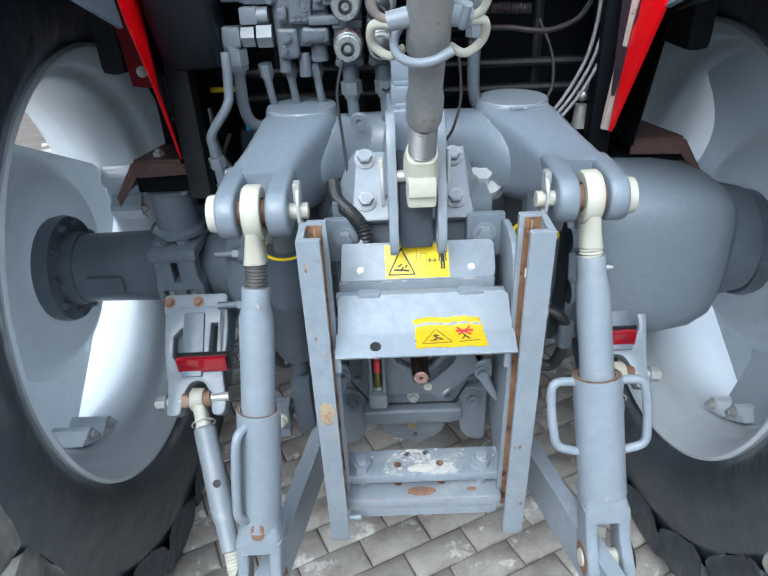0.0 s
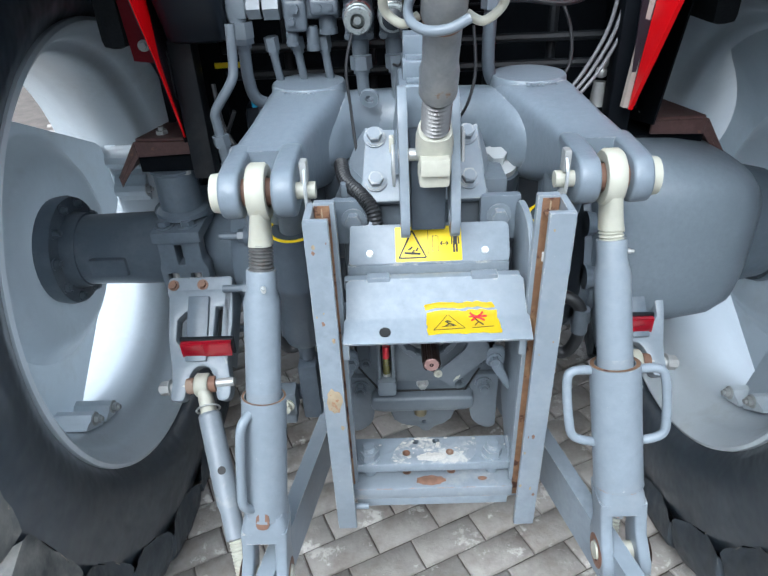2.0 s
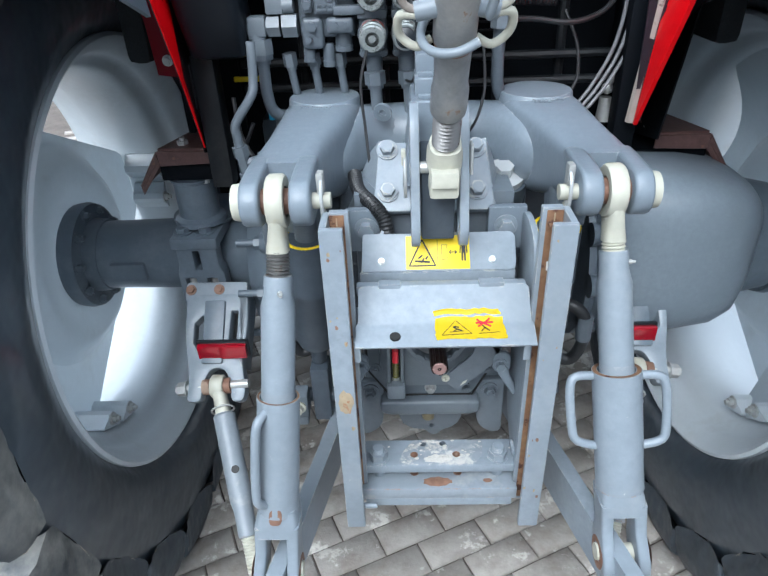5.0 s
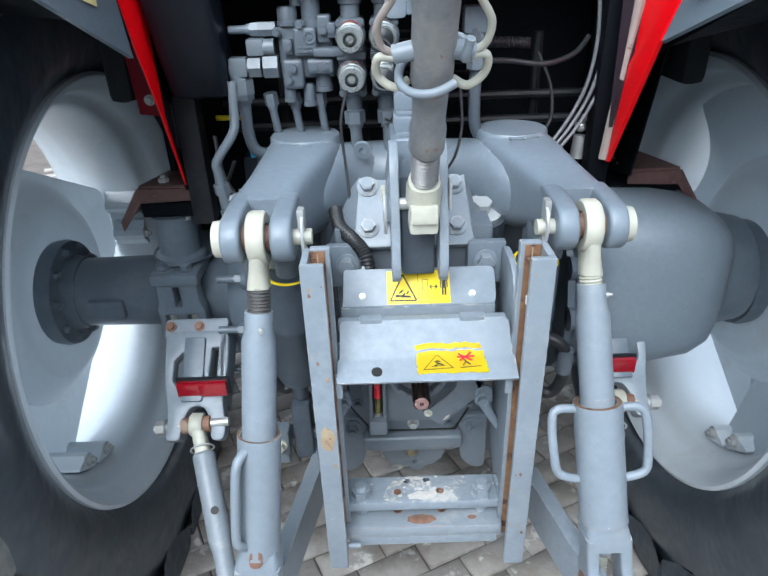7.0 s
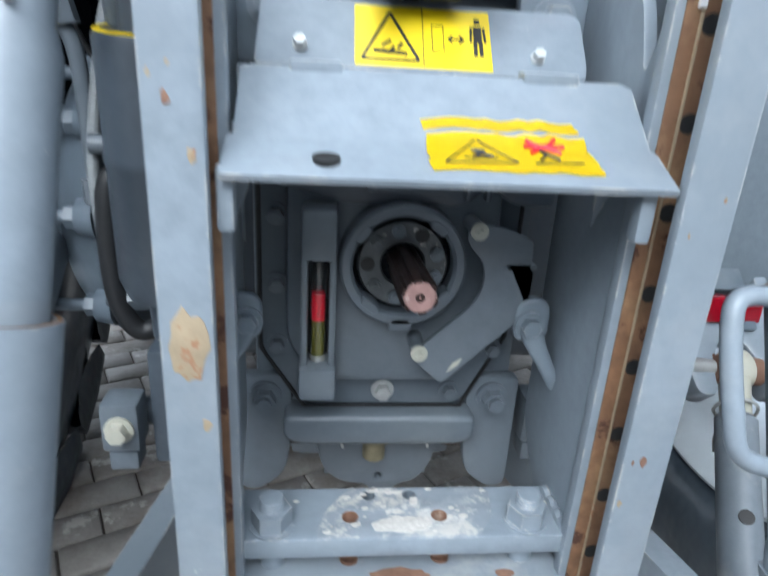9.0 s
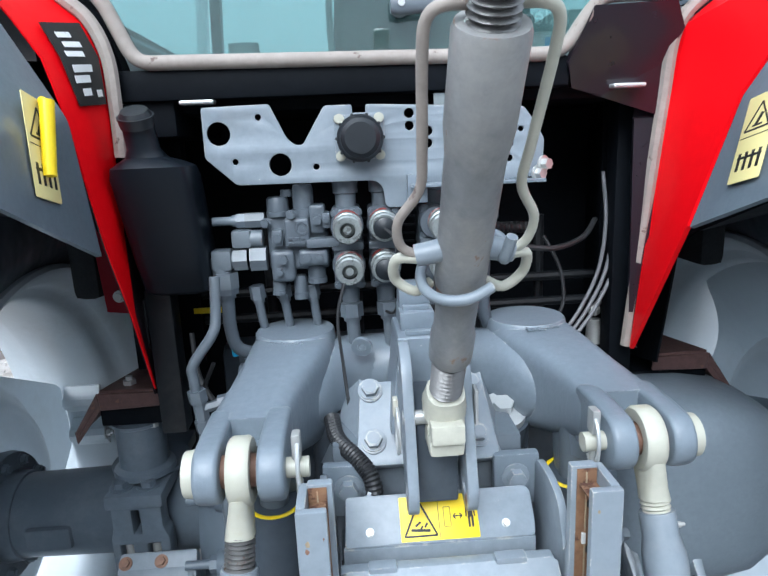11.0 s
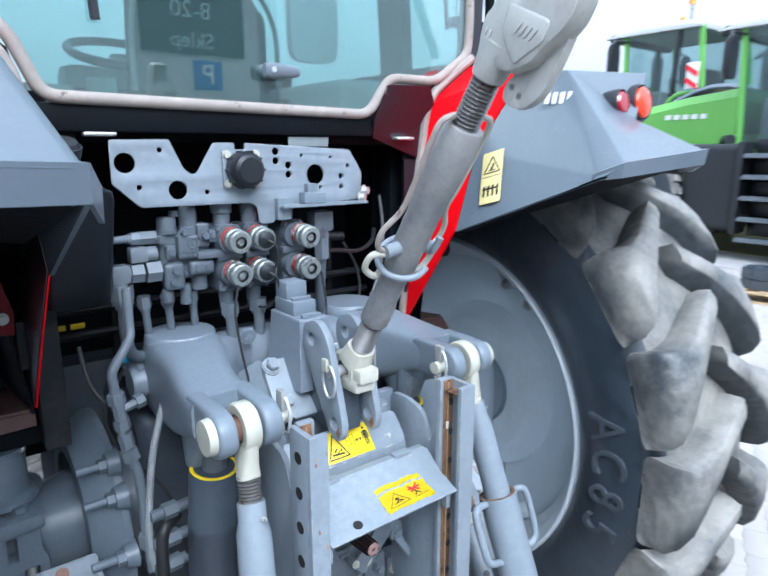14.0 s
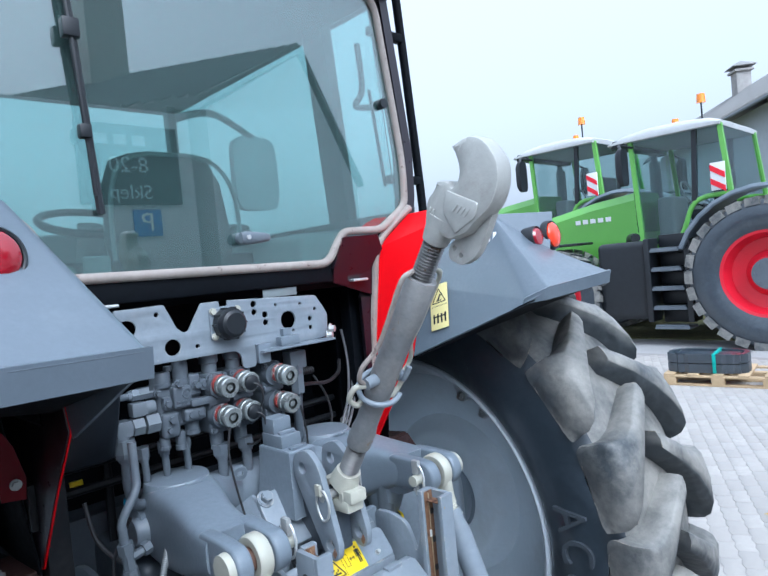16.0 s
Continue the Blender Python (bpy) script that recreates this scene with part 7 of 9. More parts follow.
def fender(s):
    def X(*p):
        return (s * p[0], p[1], p[2])
    A2, B, C, T = X(0.437, 1.385, 1.522), X(0.475, 1.012, 1.672), X(0.508, 0.965, 1.695), X(0.68, 0.883, 1.722)
    T2, T3 = X(0.86, 0.99, 1.70), X(1.2, 1.3, 1.69)
    R1, RT, P = X(0.510, 1.39, 1.722), X(0.60, 1.31, 1.924), X(0.62, 1.20, 1.912)
    K, K2 = X(0.80, 1.105, 1.908), X(1.18, 1.5, 1.90)
    L1, L2 = X(0.715, 1.075, 1.795), X(0.90, 1.17, 1.795)
    F1, F2, F3 = X(0.60, 2.3, 1.95), X(1.24, 2.3, 1.93), X(1.27, 1.75, 1.86)
    if s < 0:
        A2, B, C, T = (-0.492, 1.385, 1.524), (-0.500, 1.000, 1.680), (-0.524, 0.935, 1.708), (-0.70, 0.898, 1.714)
        R1, RT, P, K = (-0.513, 1.39, 1.727), (-0.592, 1.31, 1.935), (-0.612, 1.20, 1.945), (-0.80, 1.105, 1.938)
        L1, L2, T2, T3 = (-0.70, 1.03, 1.80), (-0.92, 1.13, 1.80), (-0.90, 0.97, 1.71), (-1.2, 1.3, 1.69)
    faces = [[A2, B, R1], [R1, B, C, P, RT]] if s < 0 else [[A2, B, R1], [R1, B, P, RT], [B, C, P]]
    faces += [[C, T, L1, P], [P, L1, K], [L1, T, T2, L2], [L2, T2, T3, K2], [K, L1, L2, K2], [RT, P, K, K2, F3, F2, F1], [K2, T3, F3]]
    body = solid(faces, 0.008, 0.014 if s < 0 else 0.004)
    # turned-down lip along the rear edge
    def low(p, d=0.026):
        return (p[0], p[1] + 0.012, p[2] - (d if s > 0 else 0.036))
    def high(p):
        return (p[0], p[1] + 0.006, p[2] + 0.006)
    lip = solid([[high(B), high(C), low(C), low(B, 0.01)], [high(C), high(T), low(T), low(C)], [high(T), high(T2), low(T2), low(T)], [high(T2), high(T3), low(T3), low(T2)]], 0.006)
    fe = part("fender", merged(body, lip), FENDER, tractor, "dark grey faceted plastic rear fender", angle=24)
    # lining under the fender
    ix = 0.0 if s > 0 else 0.05
    part("wheel_arch", solid([[X(0.48, 1.58, 1.42) if s > 0 else (-0.57, 1.58, 1.68), X(0.46, 1.40, 1.515) if s > 0 else (-0.53, 1.38, 1.58), X(0.47 + ix, 1.0, 1.67), X(0.66, 0.93, 1.69), X(0.85, 1.03, 1.67), X(1.15, 1.33, 1.67), X(1.15, 1.6, 1.84), X(0.6, 1.6, 1.84)], [X(0.6, 1.6, 1.84), X(1.2, 1.55, 1.84), X(1.2, 2.5, 1.84), X(0.6, 2.5, 1.84)], [X(0.60, 1.62, 1.84), X(0.60, 2.5, 1.84), X(0.60, 2.5, 1.0), X(0.52, 1.62, 1.2)]], 0.004), BLACK, fe)
    # two round lamps, each in a black surround
    lc = V((0.768, 1.088, 1.838)) if s > 0 else V((-0.664, 1.066, 1.848))
    n = V((s * 0.06, -0.98, 0.12)).normalized()
    pod = part("lamp_pod", lathe([(-0.05, 0.046), (-0.008, 0.045), (-0.002, 0.042), (-0.003, 0.039), (-0.008, 0.037), (-0.02, 0.036)], lc, n, 36), PLASTIC, fe, "black round lamp surround")
    part("tail_lamp", lathe([(-0.03, 0.037), (0.0, 0.0365), (0.006, 0.030), (0.010, 0.015), (0.011, 0.0)], lc, n, 32), TAIL if s > 0 else LENS, pod, "orange-red round tail lamp" if s > 0 else "red round tail lamp")
    lc2 = lc + V((-0.074 if s > 0 else -0.082, 0.008, -0.004))
    part("brake_lamp", lathe([(-0.05, 0.028), (-0.002, 0.0275), (0.004, 0.022), (0.007, 0.0)], lc2, n, 28), LENS, pod, "red round brake lamp")
    part("lamp_ring", lathe([(-0.05, 0.034), (-0.004, 0.034), (0.0, 0.031), (-0.004, 0.028)], lc2, n, 28), PLASTIC, pod, "black lamp surround")
    # red corner panel between fender and cab
    I0, I1, I2, I3, I4 = X(0.457, 1.622, 1.245), X(0.468, 1.605, 1.45), X(0.479, 1.570, 1.73), X(0.486, 1.548, 1.85), X(0.62, 1.53, 1.955)
    O0, O1, O2, O3, O4 = X(0.453, 1.600, 1.242), X(0.436, 1.392, 1.523), X(0.508, 1.396, 1.724), X(0.598, 1.316, 1.928), X(0.66, 1.35, 1.965)
    if s > 0:
        rp = part("corner_panel", solid([[I0, I1, O1, O0], [I1, I2, O2, O1], [I2, I3, O3, O2], [I3, I4, O4, O3]], 0.008), RED, tractor, "bright red corner panel beside the cab", angle=35)
        seal = [V(p) + V((-0.006, -0.006, 0)) for p in (I0, I1, I2, I3)] + [V(I3) + V((0.05, -0.01, 0.06)), V(I4) + V((0, -0.01, 0.02))]
    else:
        inner = [(-0.640, 1.53, 1.99), (-0.570, 1.53, 1.93), (-0.526, 1.53, 1.889), (-0.504, 1.53, 1.83), (-0.502, 1.53, 1.754), (-0.503, 1.53, 1.67), (-0.506, 1.53, 1.53), (-0.508, 1.535, 1.39), (-0.518, 1.62, 1.212)]
        outer = [(-0.660, 1.38, 1.965), (-0.605, 1.40, 1.915), (-0.572, 1.40, 1.868), (-0.540, 1.40, 1.815), (-0.520, 1.40, 1.734), (-0.507, 1.40, 1.651), (-0.492, 1.41, 1.53), (-0.502, 1.50, 1.40), (-0.516, 1.61, 1.216)]
        rp = part("corner_panel", solid([[inner[q], inner[q + 1], outer[q + 1], outer[q]] for q in range(8)], 0.003), RED, tractor, "narrow bright red corner panel beside the cab", angle=35)
        cheek = [inner[6], inner[7], inner[8], (-0.55, 1.85, 1.20), (-0.55, 1.85, 1.55)]
        # red panel's side, and a plate added behind: plum stands for their shade
        part("panel_cheek", solid([cheek], 0.004), PLUM, rp, "side of the red panel, coloured plum for its shade")
        part("panel_backing", solid([[(p[0] - 0.006, p[1] + 0.003, p[2]) for p in (inner[q], inner[q + 1], outer[q + 1], outer[q])] for q in range(4, 8)], 0.004), PLUM, rp, "added plum plate for the shaded back of the red panel")
        wing = part("red_wing", solid([[(-0.604, 1.60, 1.567), (-0.590, 1.60, 1.489), (-0.584, 1.60, 1.382), (-0.539, 1.60, 1.376), (-0.535, 1.60, 1.422), (-0.553, 1.60, 1.492), (-0.569, 1.60, 1.521)]], 0.004), SHADERED, rp, "red flange under the fender, darkened for its shade")
        part("bolt", hexbolt((-0.556, 1.597, 1.412), (0, -1, 0), 0.008, 0.008), ZINC, wing)
        seal = [V(p) + V((0.012, -0.004, 0)) for p in inner[:6]]
    part("panel_seal", tube(seal, 0.012, 8), SEAL, rp, "weathered beige rubber seal")
    # decal on the inner face, two pictograms
    e1, e2 = V(B) - V(A2), V(R1) - V(A2)
    dn = e1.cross(e2).normalized()
    dn = dn if dn.x * s < 0 else -dn
    uu = V((0, -s, 0))
    uu = (uu - dn * uu.dot(dn)).normalized()
    vv_ = dn.cross(uu)
    vv_ = vv_ if vv_.z > 0 else -vv_
    uu = (uu * math.cos(radians(14)) + vv_ * math.sin(radians(14)) * s).normalized()
    cc = V(A2) + e1 * 0.22 + e2 * 0.52 if s > 0 else V((-0.509, 1.275, 1.685))
    m = plane_at(cc, uu, dn.cross(uu))
    dn = m.to_3x3() @ V((0, 0, 1))
    m = Matrix.Translation(dn * 0.006) @ m
    hw, hh = 0.033, 0.068
    dc = part("warning_decal", plate([(-hw, -hh), (hw, -hh), (hw, hh), (-hw, hh)], 0.0012, m, (), 0.0002, 0.003), PALEYELLOW, fe, "pale yellow two-panel warning decal")
    k = Matrix.Translation(dn * 0.0009) @ m
    tr = [(-0.025, 0.012), (0.025, 0.012), (0, 0.054)]
    prints = [bar(*tr[q], *tr[(q + 1) % 3], 0.003, k) for q in range(3)] + [bar(-0.03, 0.002, 0.03, 0.002, 0.0012, k), bar(-0.004, 0.018, 0.006, 0.036, 0.006, k), bar(-0.01, 0.018, 0.01, 0.018, 0.003, k)]
    prints += [bar(x, -0.05, x, -0.022, 0.006, k) for x in (-0.02, -0.006, 0.008, 0.022)] + [bar(-0.024, -0.03, 0.026, -0.03, 0.004, k)]
    part("decal_print", merged(*prints), INK, dc)
    if s < 0:
        part("release_handle", merged(rod((-0.493, 1.288, 1.747), (-0.493, 1.264, 1.651), 0.0095, 0.0085, 14, 0.003), rod((-0.500, 1.292, 1.747), (-0.51, 1.312, 1.742), 0.006, seg=12)), YELLOW, fe, "bright yellow plastic handle")
        def on(row, across, lift):
            """A place on the red panel: rows run downwards, across from the outer to the inner edge."""
            q = min(int(row), 6)
            o_, i_ = V(outer[q]).lerp(V(outer[q + 1]), row - q), V(inner[q]).lerp(V(inner[q + 1]), row - q)
            return o_.lerp(i_, across) + V((0.75, -0.6, 0.2)) * lift
        pc = part("instruction_plate", solid([[on(2.1, 0.28, 0.006), on(2.1, 0.88, 0.006), on(3.0, 0.9, 0.006), on(3.0, 0.24, 0.006)], [on(3.0, 0.24, 0.006), on(3.0, 0.9, 0.006), on(3.95, 0.88, 0.006), on(3.9, 0.30, 0.006)]], 0.002), INK, rp, "black instruction plate with a white drawing")
        for row, a0, a1 in ((2.35, 0.40, 0.62), (2.6, 0.42, 0.70), (2.85, 0.36, 0.66), (3.15, 0.38, 0.72), (3.35, 0.36, 0.64), (3.6, 0.44, 0.60), (3.65, 0.72, 0.82)):
            part("plate_print", solid([[on(row, a0, 0.0095), on(row, a1, 0.0095), on(row + 0.14, a1, 0.0095), on(row + 0.14, a0, 0.0095)]], 0.001), WHITE, pc)
    return fe


for s in (-1, 1):
    fender(s)
part("control_label", merged(*[bar(-0.03 + 0.018 * k, -0.014, -0.03 + 0.018 * k, 0.014, 0.010, plane_at((0.575, 1.19, 1.845), (0.25, -0.95, 0), (0.35, 0.1, 0.93)), 0.004) for k in range(4)]), WHITE, tractor, "small white control label")

# ---- tractor: cab ----
GY = 1.545
win = [(-0.452, 1.822, 0.03), (-0.474, 1.875, 0.02), (-0.495, 1.925, 0.03), (-0.60, 2.02, 0.06), (-0.625, 2.15, 0.1), (-0.575, 2.66, 0.08), (0.555, 2.66, 0.08), (0.625, 2.12, 0.1), (0.618, 1.985, 0.03), (0.50, 1.907, 0.03), (0.345, 1.905, 0.035), (0.315, 1.872, 0.03), (0.275, 1.813, 0.035)]
cabm = plane_at((0, GY, 0), (1, 0, 0), (0, 0, 1))
pane = part("rear_window", plate(win, 0.006, cabm, (), 0.001, 0.03), GLASS, tractor, "tinted rear cab window", angle=20)
pane.visible_shadow = False
edge = [V((x, GY - 0.006, z)) for x, z in rounded(win, 0.03, 6)]
part("window_seal", tube(edge, 0.0125, 10, 0, closed=True), SEAL, pane, "weathered pale window seal")
hd = part("window_handle", merged(rod((-0.006, GY - 0.03, 1.896), (-0.006, GY, 1.896), 0.016, seg=20), loft([superring((x + 0.022, GY - 0.032, 1.895), (0, 1, 0), (0, 0, 1), a, b, 2.6, 16) for x, a, b in ((-0.045, 0.010, 0.014), (-0.03, 0.012, 0.018), (0.0, 0.011, 0.015), (0.03, 0.009, 0.012), (0.04, 0.006, 0.008))])), MID, pane, "grey window handle")
part("handle_screw", rod((-0.006, GY - 0.046, 1.896), (-0.006, GY - 0.04, 1.896), 0.006, seg=12), STEEL, hd)
# wiper
part("wiper", merged(tube([(-0.40, GY - 0.03, 2.62), (-0.385, GY - 0.035, 2.4), (-0.372, GY - 0.03, 2.2), (-0.36, GY - 0.02, 2.0)], 0.006, 8), tube([(-0.385, GY - 0.018, 2.55), (-0.365, GY - 0.015, 2.2), (-0.352, GY - 0.015, 1.96)], 0.009, 6), box(-0.40, -0.365, GY - 0.045, GY - 0.02, 2.33, 2.37, 0.004), box(-0.385, -0.36, GY - 0.04, GY - 0.015, 2.12, 2.15, 0.004)), PLASTIC, pane, "black window wiper")
# lower crossmember with plum side panels
part("cab_sill", merged(box(-0.50, 0.29, GY - 0.005, GY + 0.05, 1.76, 1.812, 0.008), box(-0.62, -0.40, GY + 0.01, GY + 0.4, 1.70, 1.80, 0.01), box(-0.62, 0.62, GY + 0.06, GY + 0.45, 1.74, 1.79, 0.01)), BLACK, tractor, "black cab sill")
part("sill_panel", solid([[(0.282, GY, 1.80), (0.325, GY, 1.89), (0.47, GY, 1.895), (0.485, GY, 1.85), (0.478, GY + 0.02, 1.70), (0.30, GY + 0.03, 1.76)], [(0.478, GY + 0.02, 1.70), (0.43, GY + 0.04, 1.70), (0.45, GY + 0.06, 1.25), (0.47, GY + 0.06, 1.25)]], 0.02), PLUM, tractor, "dark plum painted cab corner", angle=25)
part("sill_panel", solid([[(-0.472, GY, 1.80), (-0.50, GY + 0.0, 1.90), (-0.56, GY + 0.01, 1.95), (-0.52, GY + 0.03, 1.72), (-0.47, GY + 0.04, 1.70)]], 0.02), BLACK, tractor, angle=25)
# plain steel trim clips, no lamps
for x in (-0.36, 0.40):
    part("sill_lamp", box(x - 0.03, x + 0.03, GY - 0.004, GY + 0.02, 1.753, 1.761, 0.004, seg=3), STEEL, tractor, "slim bright trim clip")
part("bulb_marker", lathe([(0, 0.0), (0.003, 0.009), (0.008, 0.012), (0.012, 0.01)], (0.40, GY - 0.012, 1.866), (0, 1, 0), 16), material("old_orange", (0.35, 0.12, 0.02), 0.4), tractor, "small brown-orange cap")
# pillars, roof, side glass
for s in (-1, 1):
    part("cab_pillar", loft([[V((s * x, y, z)) for x, y in ((a, GY - 0.012), (a + 0.035, GY - 0.012), (a + 0.05, GY + 0.06), (a + 0.01, GY + 0.06))] for z, a in ((1.93, 0.615), (2.02, 0.63), (2.16, 0.636), (2.68, 0.575))]), PLUM, tractor, "dark cab corner pillar", angle=30)
    part("front_pillar", loft([[V((s * x, y, z)) for x, y in ((a, yy), (a + 0.04, yy), (a + 0.04, yy + 0.05), (a, yy + 0.05))] for z, a, yy in ((1.75, 0.60, 3.1), (2.68, 0.54, 3.0))]), PLASTIC, tractor)
    part("middle_pillar", loft([[V((s * x, y, z)) for x, y in ((a - 0.015, 1.82), (a + 0.03, 1.82), (a + 0.03, 1.93), (a - 0.015, 1.93))] for z, a in ((1.8, 0.64), (2.68, 0.58))]), PLASTIC, tractor)
    sg = part("side_window", solid([[(s * 0.655, GY + 0.07, 1.95), (s * 0.65, 3.1, 1.8), (s * 0.58, 3.0, 2.66), (s * 0.60, GY + 0.07, 2.66)]], 0.005), SIDEGLASS, tractor, "tinted side window")
    sg.visible_shadow = False
part("cab_roof", merged(box(-0.68, 0.68, GY - 0.10, 3.2, 2.67, 2.85, 0.05, seg=4)), SEAT, tractor, "dark cab roof")
fg = part("windscreen", solid([[(-0.60, 3.12, 1.8), (0.60, 3.12, 1.8), (0.54, 3.03, 2.66), (-0.54, 3.03, 2.66)]], 0.005), SIDEGLASS, tractor, "tinted windscreen")
fg.visible_shadow = False
part("cab_floor", box(-0.64, 0.64, 2.01, 3.15, 1.36, 1.40, 0.005), PLASTIC, tractor, "dark cab floor")
part("cab_shelf", merged(box(-0.60, 0.60, GY + 0.04, 1.85, 1.77, 1.80, 0.01), box(0.30, 0.62, 1.7, 2.6, 1.79, 1.92, 0.04, seg=4), box(-0.62, -0.36, 1.7, 2.4, 1.79, 1.86, 0.02, seg=4), rod((-0.30, 1.75, 1.80), (-0.30, 1.74, 1.88), 0.035, 0.03, 20, 0.006)), TRIMGREY, tractor, "grey cab trim and side console")
part("bonnet", merged(box(-0.42, 0.42, 3.2, 5.2, 1.2, 1.78, 0.08, seg=4)), RED, tractor, "red engine bonnet")
part("front_axle_block", merged(box(-0.35, 0.35, 2.2, 5.0, 0.6, 1.2, 0.05)), DARK, tractor)
for s in (-1, 1):
    part("front_wheel", lathe([(-0.2, 0.0), (-0.2, 0.38), (-0.24, 0.45), (-0.24, 0.62), (-0.18, 0.68), (0.18, 0.68), (0.24, 0.62), (0.24, 0.45), (0.2, 0.38), (0.2, 0.0)], (s * 0.9, 4.5, 0.68), (1, 0, 0), 48), RUBBER, tractor, "front wheel")
    part("fuel_tank", box(*sorted((s * 0.5, s * 0.95)), 2.5, 3.5, 0.5, 1.1, 0.06), PLASTIC, tractor)
part("dash_panel", box(-0.62, 0.62, 2.98, 3.10, 1.40, 1.98, 0.04, seg=3), SEAT, tractor, "dark dashboard under the windscreen")
for s in (-1, 1):
    part("door_sill", box(*sorted((s * 0.60, s * 0.655)), 1.62, 3.08, 1.40, 1.97, 0.02), SEAT, tractor, "dark lower door panel")
mr = part("side_mirror", loft([superring((1.22, 3.3 + q, 2.42), (1, 0, 0), (0, 0, 1), 0.15, 0.22, 5, 24) for q in (0, 0.05)]), TRIMGREY, tractor, "pale door mirror seen through the glass")
part("mirror_arm", tube([(0.58, 3.05, 2.62), (0.9, 3.2, 2.72), (1.22, 3.32, 2.64)], 0.02, 8), PLASTIC, mr)
# seat and wheel inside
seat = part("seat_back", loft([superring((0.09, y, z), (1, 0, 0), (0, 1, 0), a, b, 3.4, 28) for z, a, b, y in ((1.80, 0.18, 0.05, 2.12), (1.84, 0.205, 0.065, 2.13), (1.95, 0.215, 0.07, 2.14), (2.14, 0.20, 0.065, 2.16), (2.215, 0.17, 0.055, 2.17), (2.235, 0.12, 0.035, 2.17))]), SEAT, tractor, "dark cloth tractor seat back", angle=60)
part("seat_cushion", box(-0.14, 0.32, 2.12, 2.6, 1.68, 1.82, 0.05, seg=4), SEAT, seat)
part("seat_shell", tube([(-0.13, 2.07, 1.85), (-0.125, 2.07, 2.08), (-0.06, 2.09, 2.205), (0.09, 2.10, 2.228), (0.24, 2.09, 2.205), (0.305, 2.07, 2.08), (0.31, 2.07, 1.85)], 0.008, 8), TRIMGREY, seat, "grey seat piping")
sw = part("steering_wheel", lathe([(0.016 * math.sin(q), 0.19 + 0.016 * math.cos(q)) for q in (2 * math.pi * k / 10 for k in range(10))], (0.05, 2.78, 2.08), (0, 0.35, -0.94), 40, True), PLASTIC, tractor, "black steering wheel")
part("steering_column", merged(rod((0.05, 2.78, 2.07), (0.05, 2.95, 1.6), 0.05, seg=20), box(-0.14, 0.24, 2.9, 3.05, 1.75, 2.05, 0.04)), TRIMGREY, sw)
part("armrest_panel", merged(box(0.30, 0.42, 2.15, 2.6, 1.93, 2.0, 0.03, seg=3), loft([superring((0.30, 2.62, z), (1, 0, 0), (0, 1, 0), 0.055, 0.03, 4, 16) for z in (2.02, 2.2)])), PLASTIC, tractor, "dark armrest and screen")
part("inside_mirror", loft([superring((0.42, 2.52 + q, 2.13), (1, 0, 0), (0, 0, 1), 0.09, 0.12, 4, 20) for q in (0, 0.02)]), TRIMGREY, tractor, "pale side panel in the cab")
# right door rail and stay
part("door_rail", merged(tube([(0.795, 1.62, 1.86), (0.797, 1.62, 2.0), (0.778, 1.62, 2.35), (0.752, 1.62, 2.76)], 0.0155, 10), box(0.63, 0.795, 1.606, 1.634, 2.07, 2.098, 0.004), box(0.60, 0.762, 1.606, 1.634, 2.565, 2.595, 0.004)), BLACK, tractor, "black grab rail beside the cab")
part("gas_strut", merged(tube([(0.50, GY + 0.03, 2.50), (0.505, GY + 0.03, 2.36), (0.47, GY + 0.03, 2.30), (0.55, GY + 0.02, 2.305)], 0.010, 10), rod((0.535, GY + 0.03, 2.36), (0.57, GY + 0.03, 2.05), 0.006, seg=10), rod((0.553, GY - 0.02, 2.309), (0.553, GY + 0.03, 2.309), 0.016, seg=20, bev=0.003)), PLASTIC, tractor, "black window strut with round knob")

# ---- paving ----
ground = tagged(part("ground", box(-120, 160, -90, 200, -0.3, -0.012, 0), JOINT), "sandy ground under the paving", "ground", "", "structure")
pavement = tagged(part("pavement", box(8.6, 60, -30, 60, -0.011, -0.004, 0), material("far_yard_concrete", (0.36, 0.352, 0.345), 0.85, vary=0.12, bump=0.3, scale=6)), "weathered grey concrete block paving", "paving", "", "structure")
rnd = random.Random(7)
ANG = math.atan2(0.425, 0.905)
PU, PV = V((math.cos(ANG), math.sin(ANG), 0)), V((-math.sin(ANG), math.cos(ANG), 0))
PL, PW, GAP = 0.205, 0.105, 0.0045


def block(bm, c, dz, tw):
    u, v = (PU * math.cos(tw) + PV * math.sin(tw)), (PV * math.cos(tw) - PU * math.sin(tw))
    a, b, ch = PL / 2 - GAP / 2, PW / 2 - GAP / 2, 0.005
    rings = []
    for k, z in ((0, -0.03), (0, -0.006 + dz), (ch, dz)):
        rings.append([bm.verts.new(c + u * i * (a - k) + v * j * (b - k) + V((0, 0, z))) for i, j in ((-1, -1), (1, -1), (1, 1), (-1, 1))])
    for p, q in zip(rings, rings[1:]):
        for k in range(4):
            bm.faces.new((p[k], p[(k + 1) % 4], q[(k + 1) % 4], q[k]))
    bm.faces.new(rings[-1])


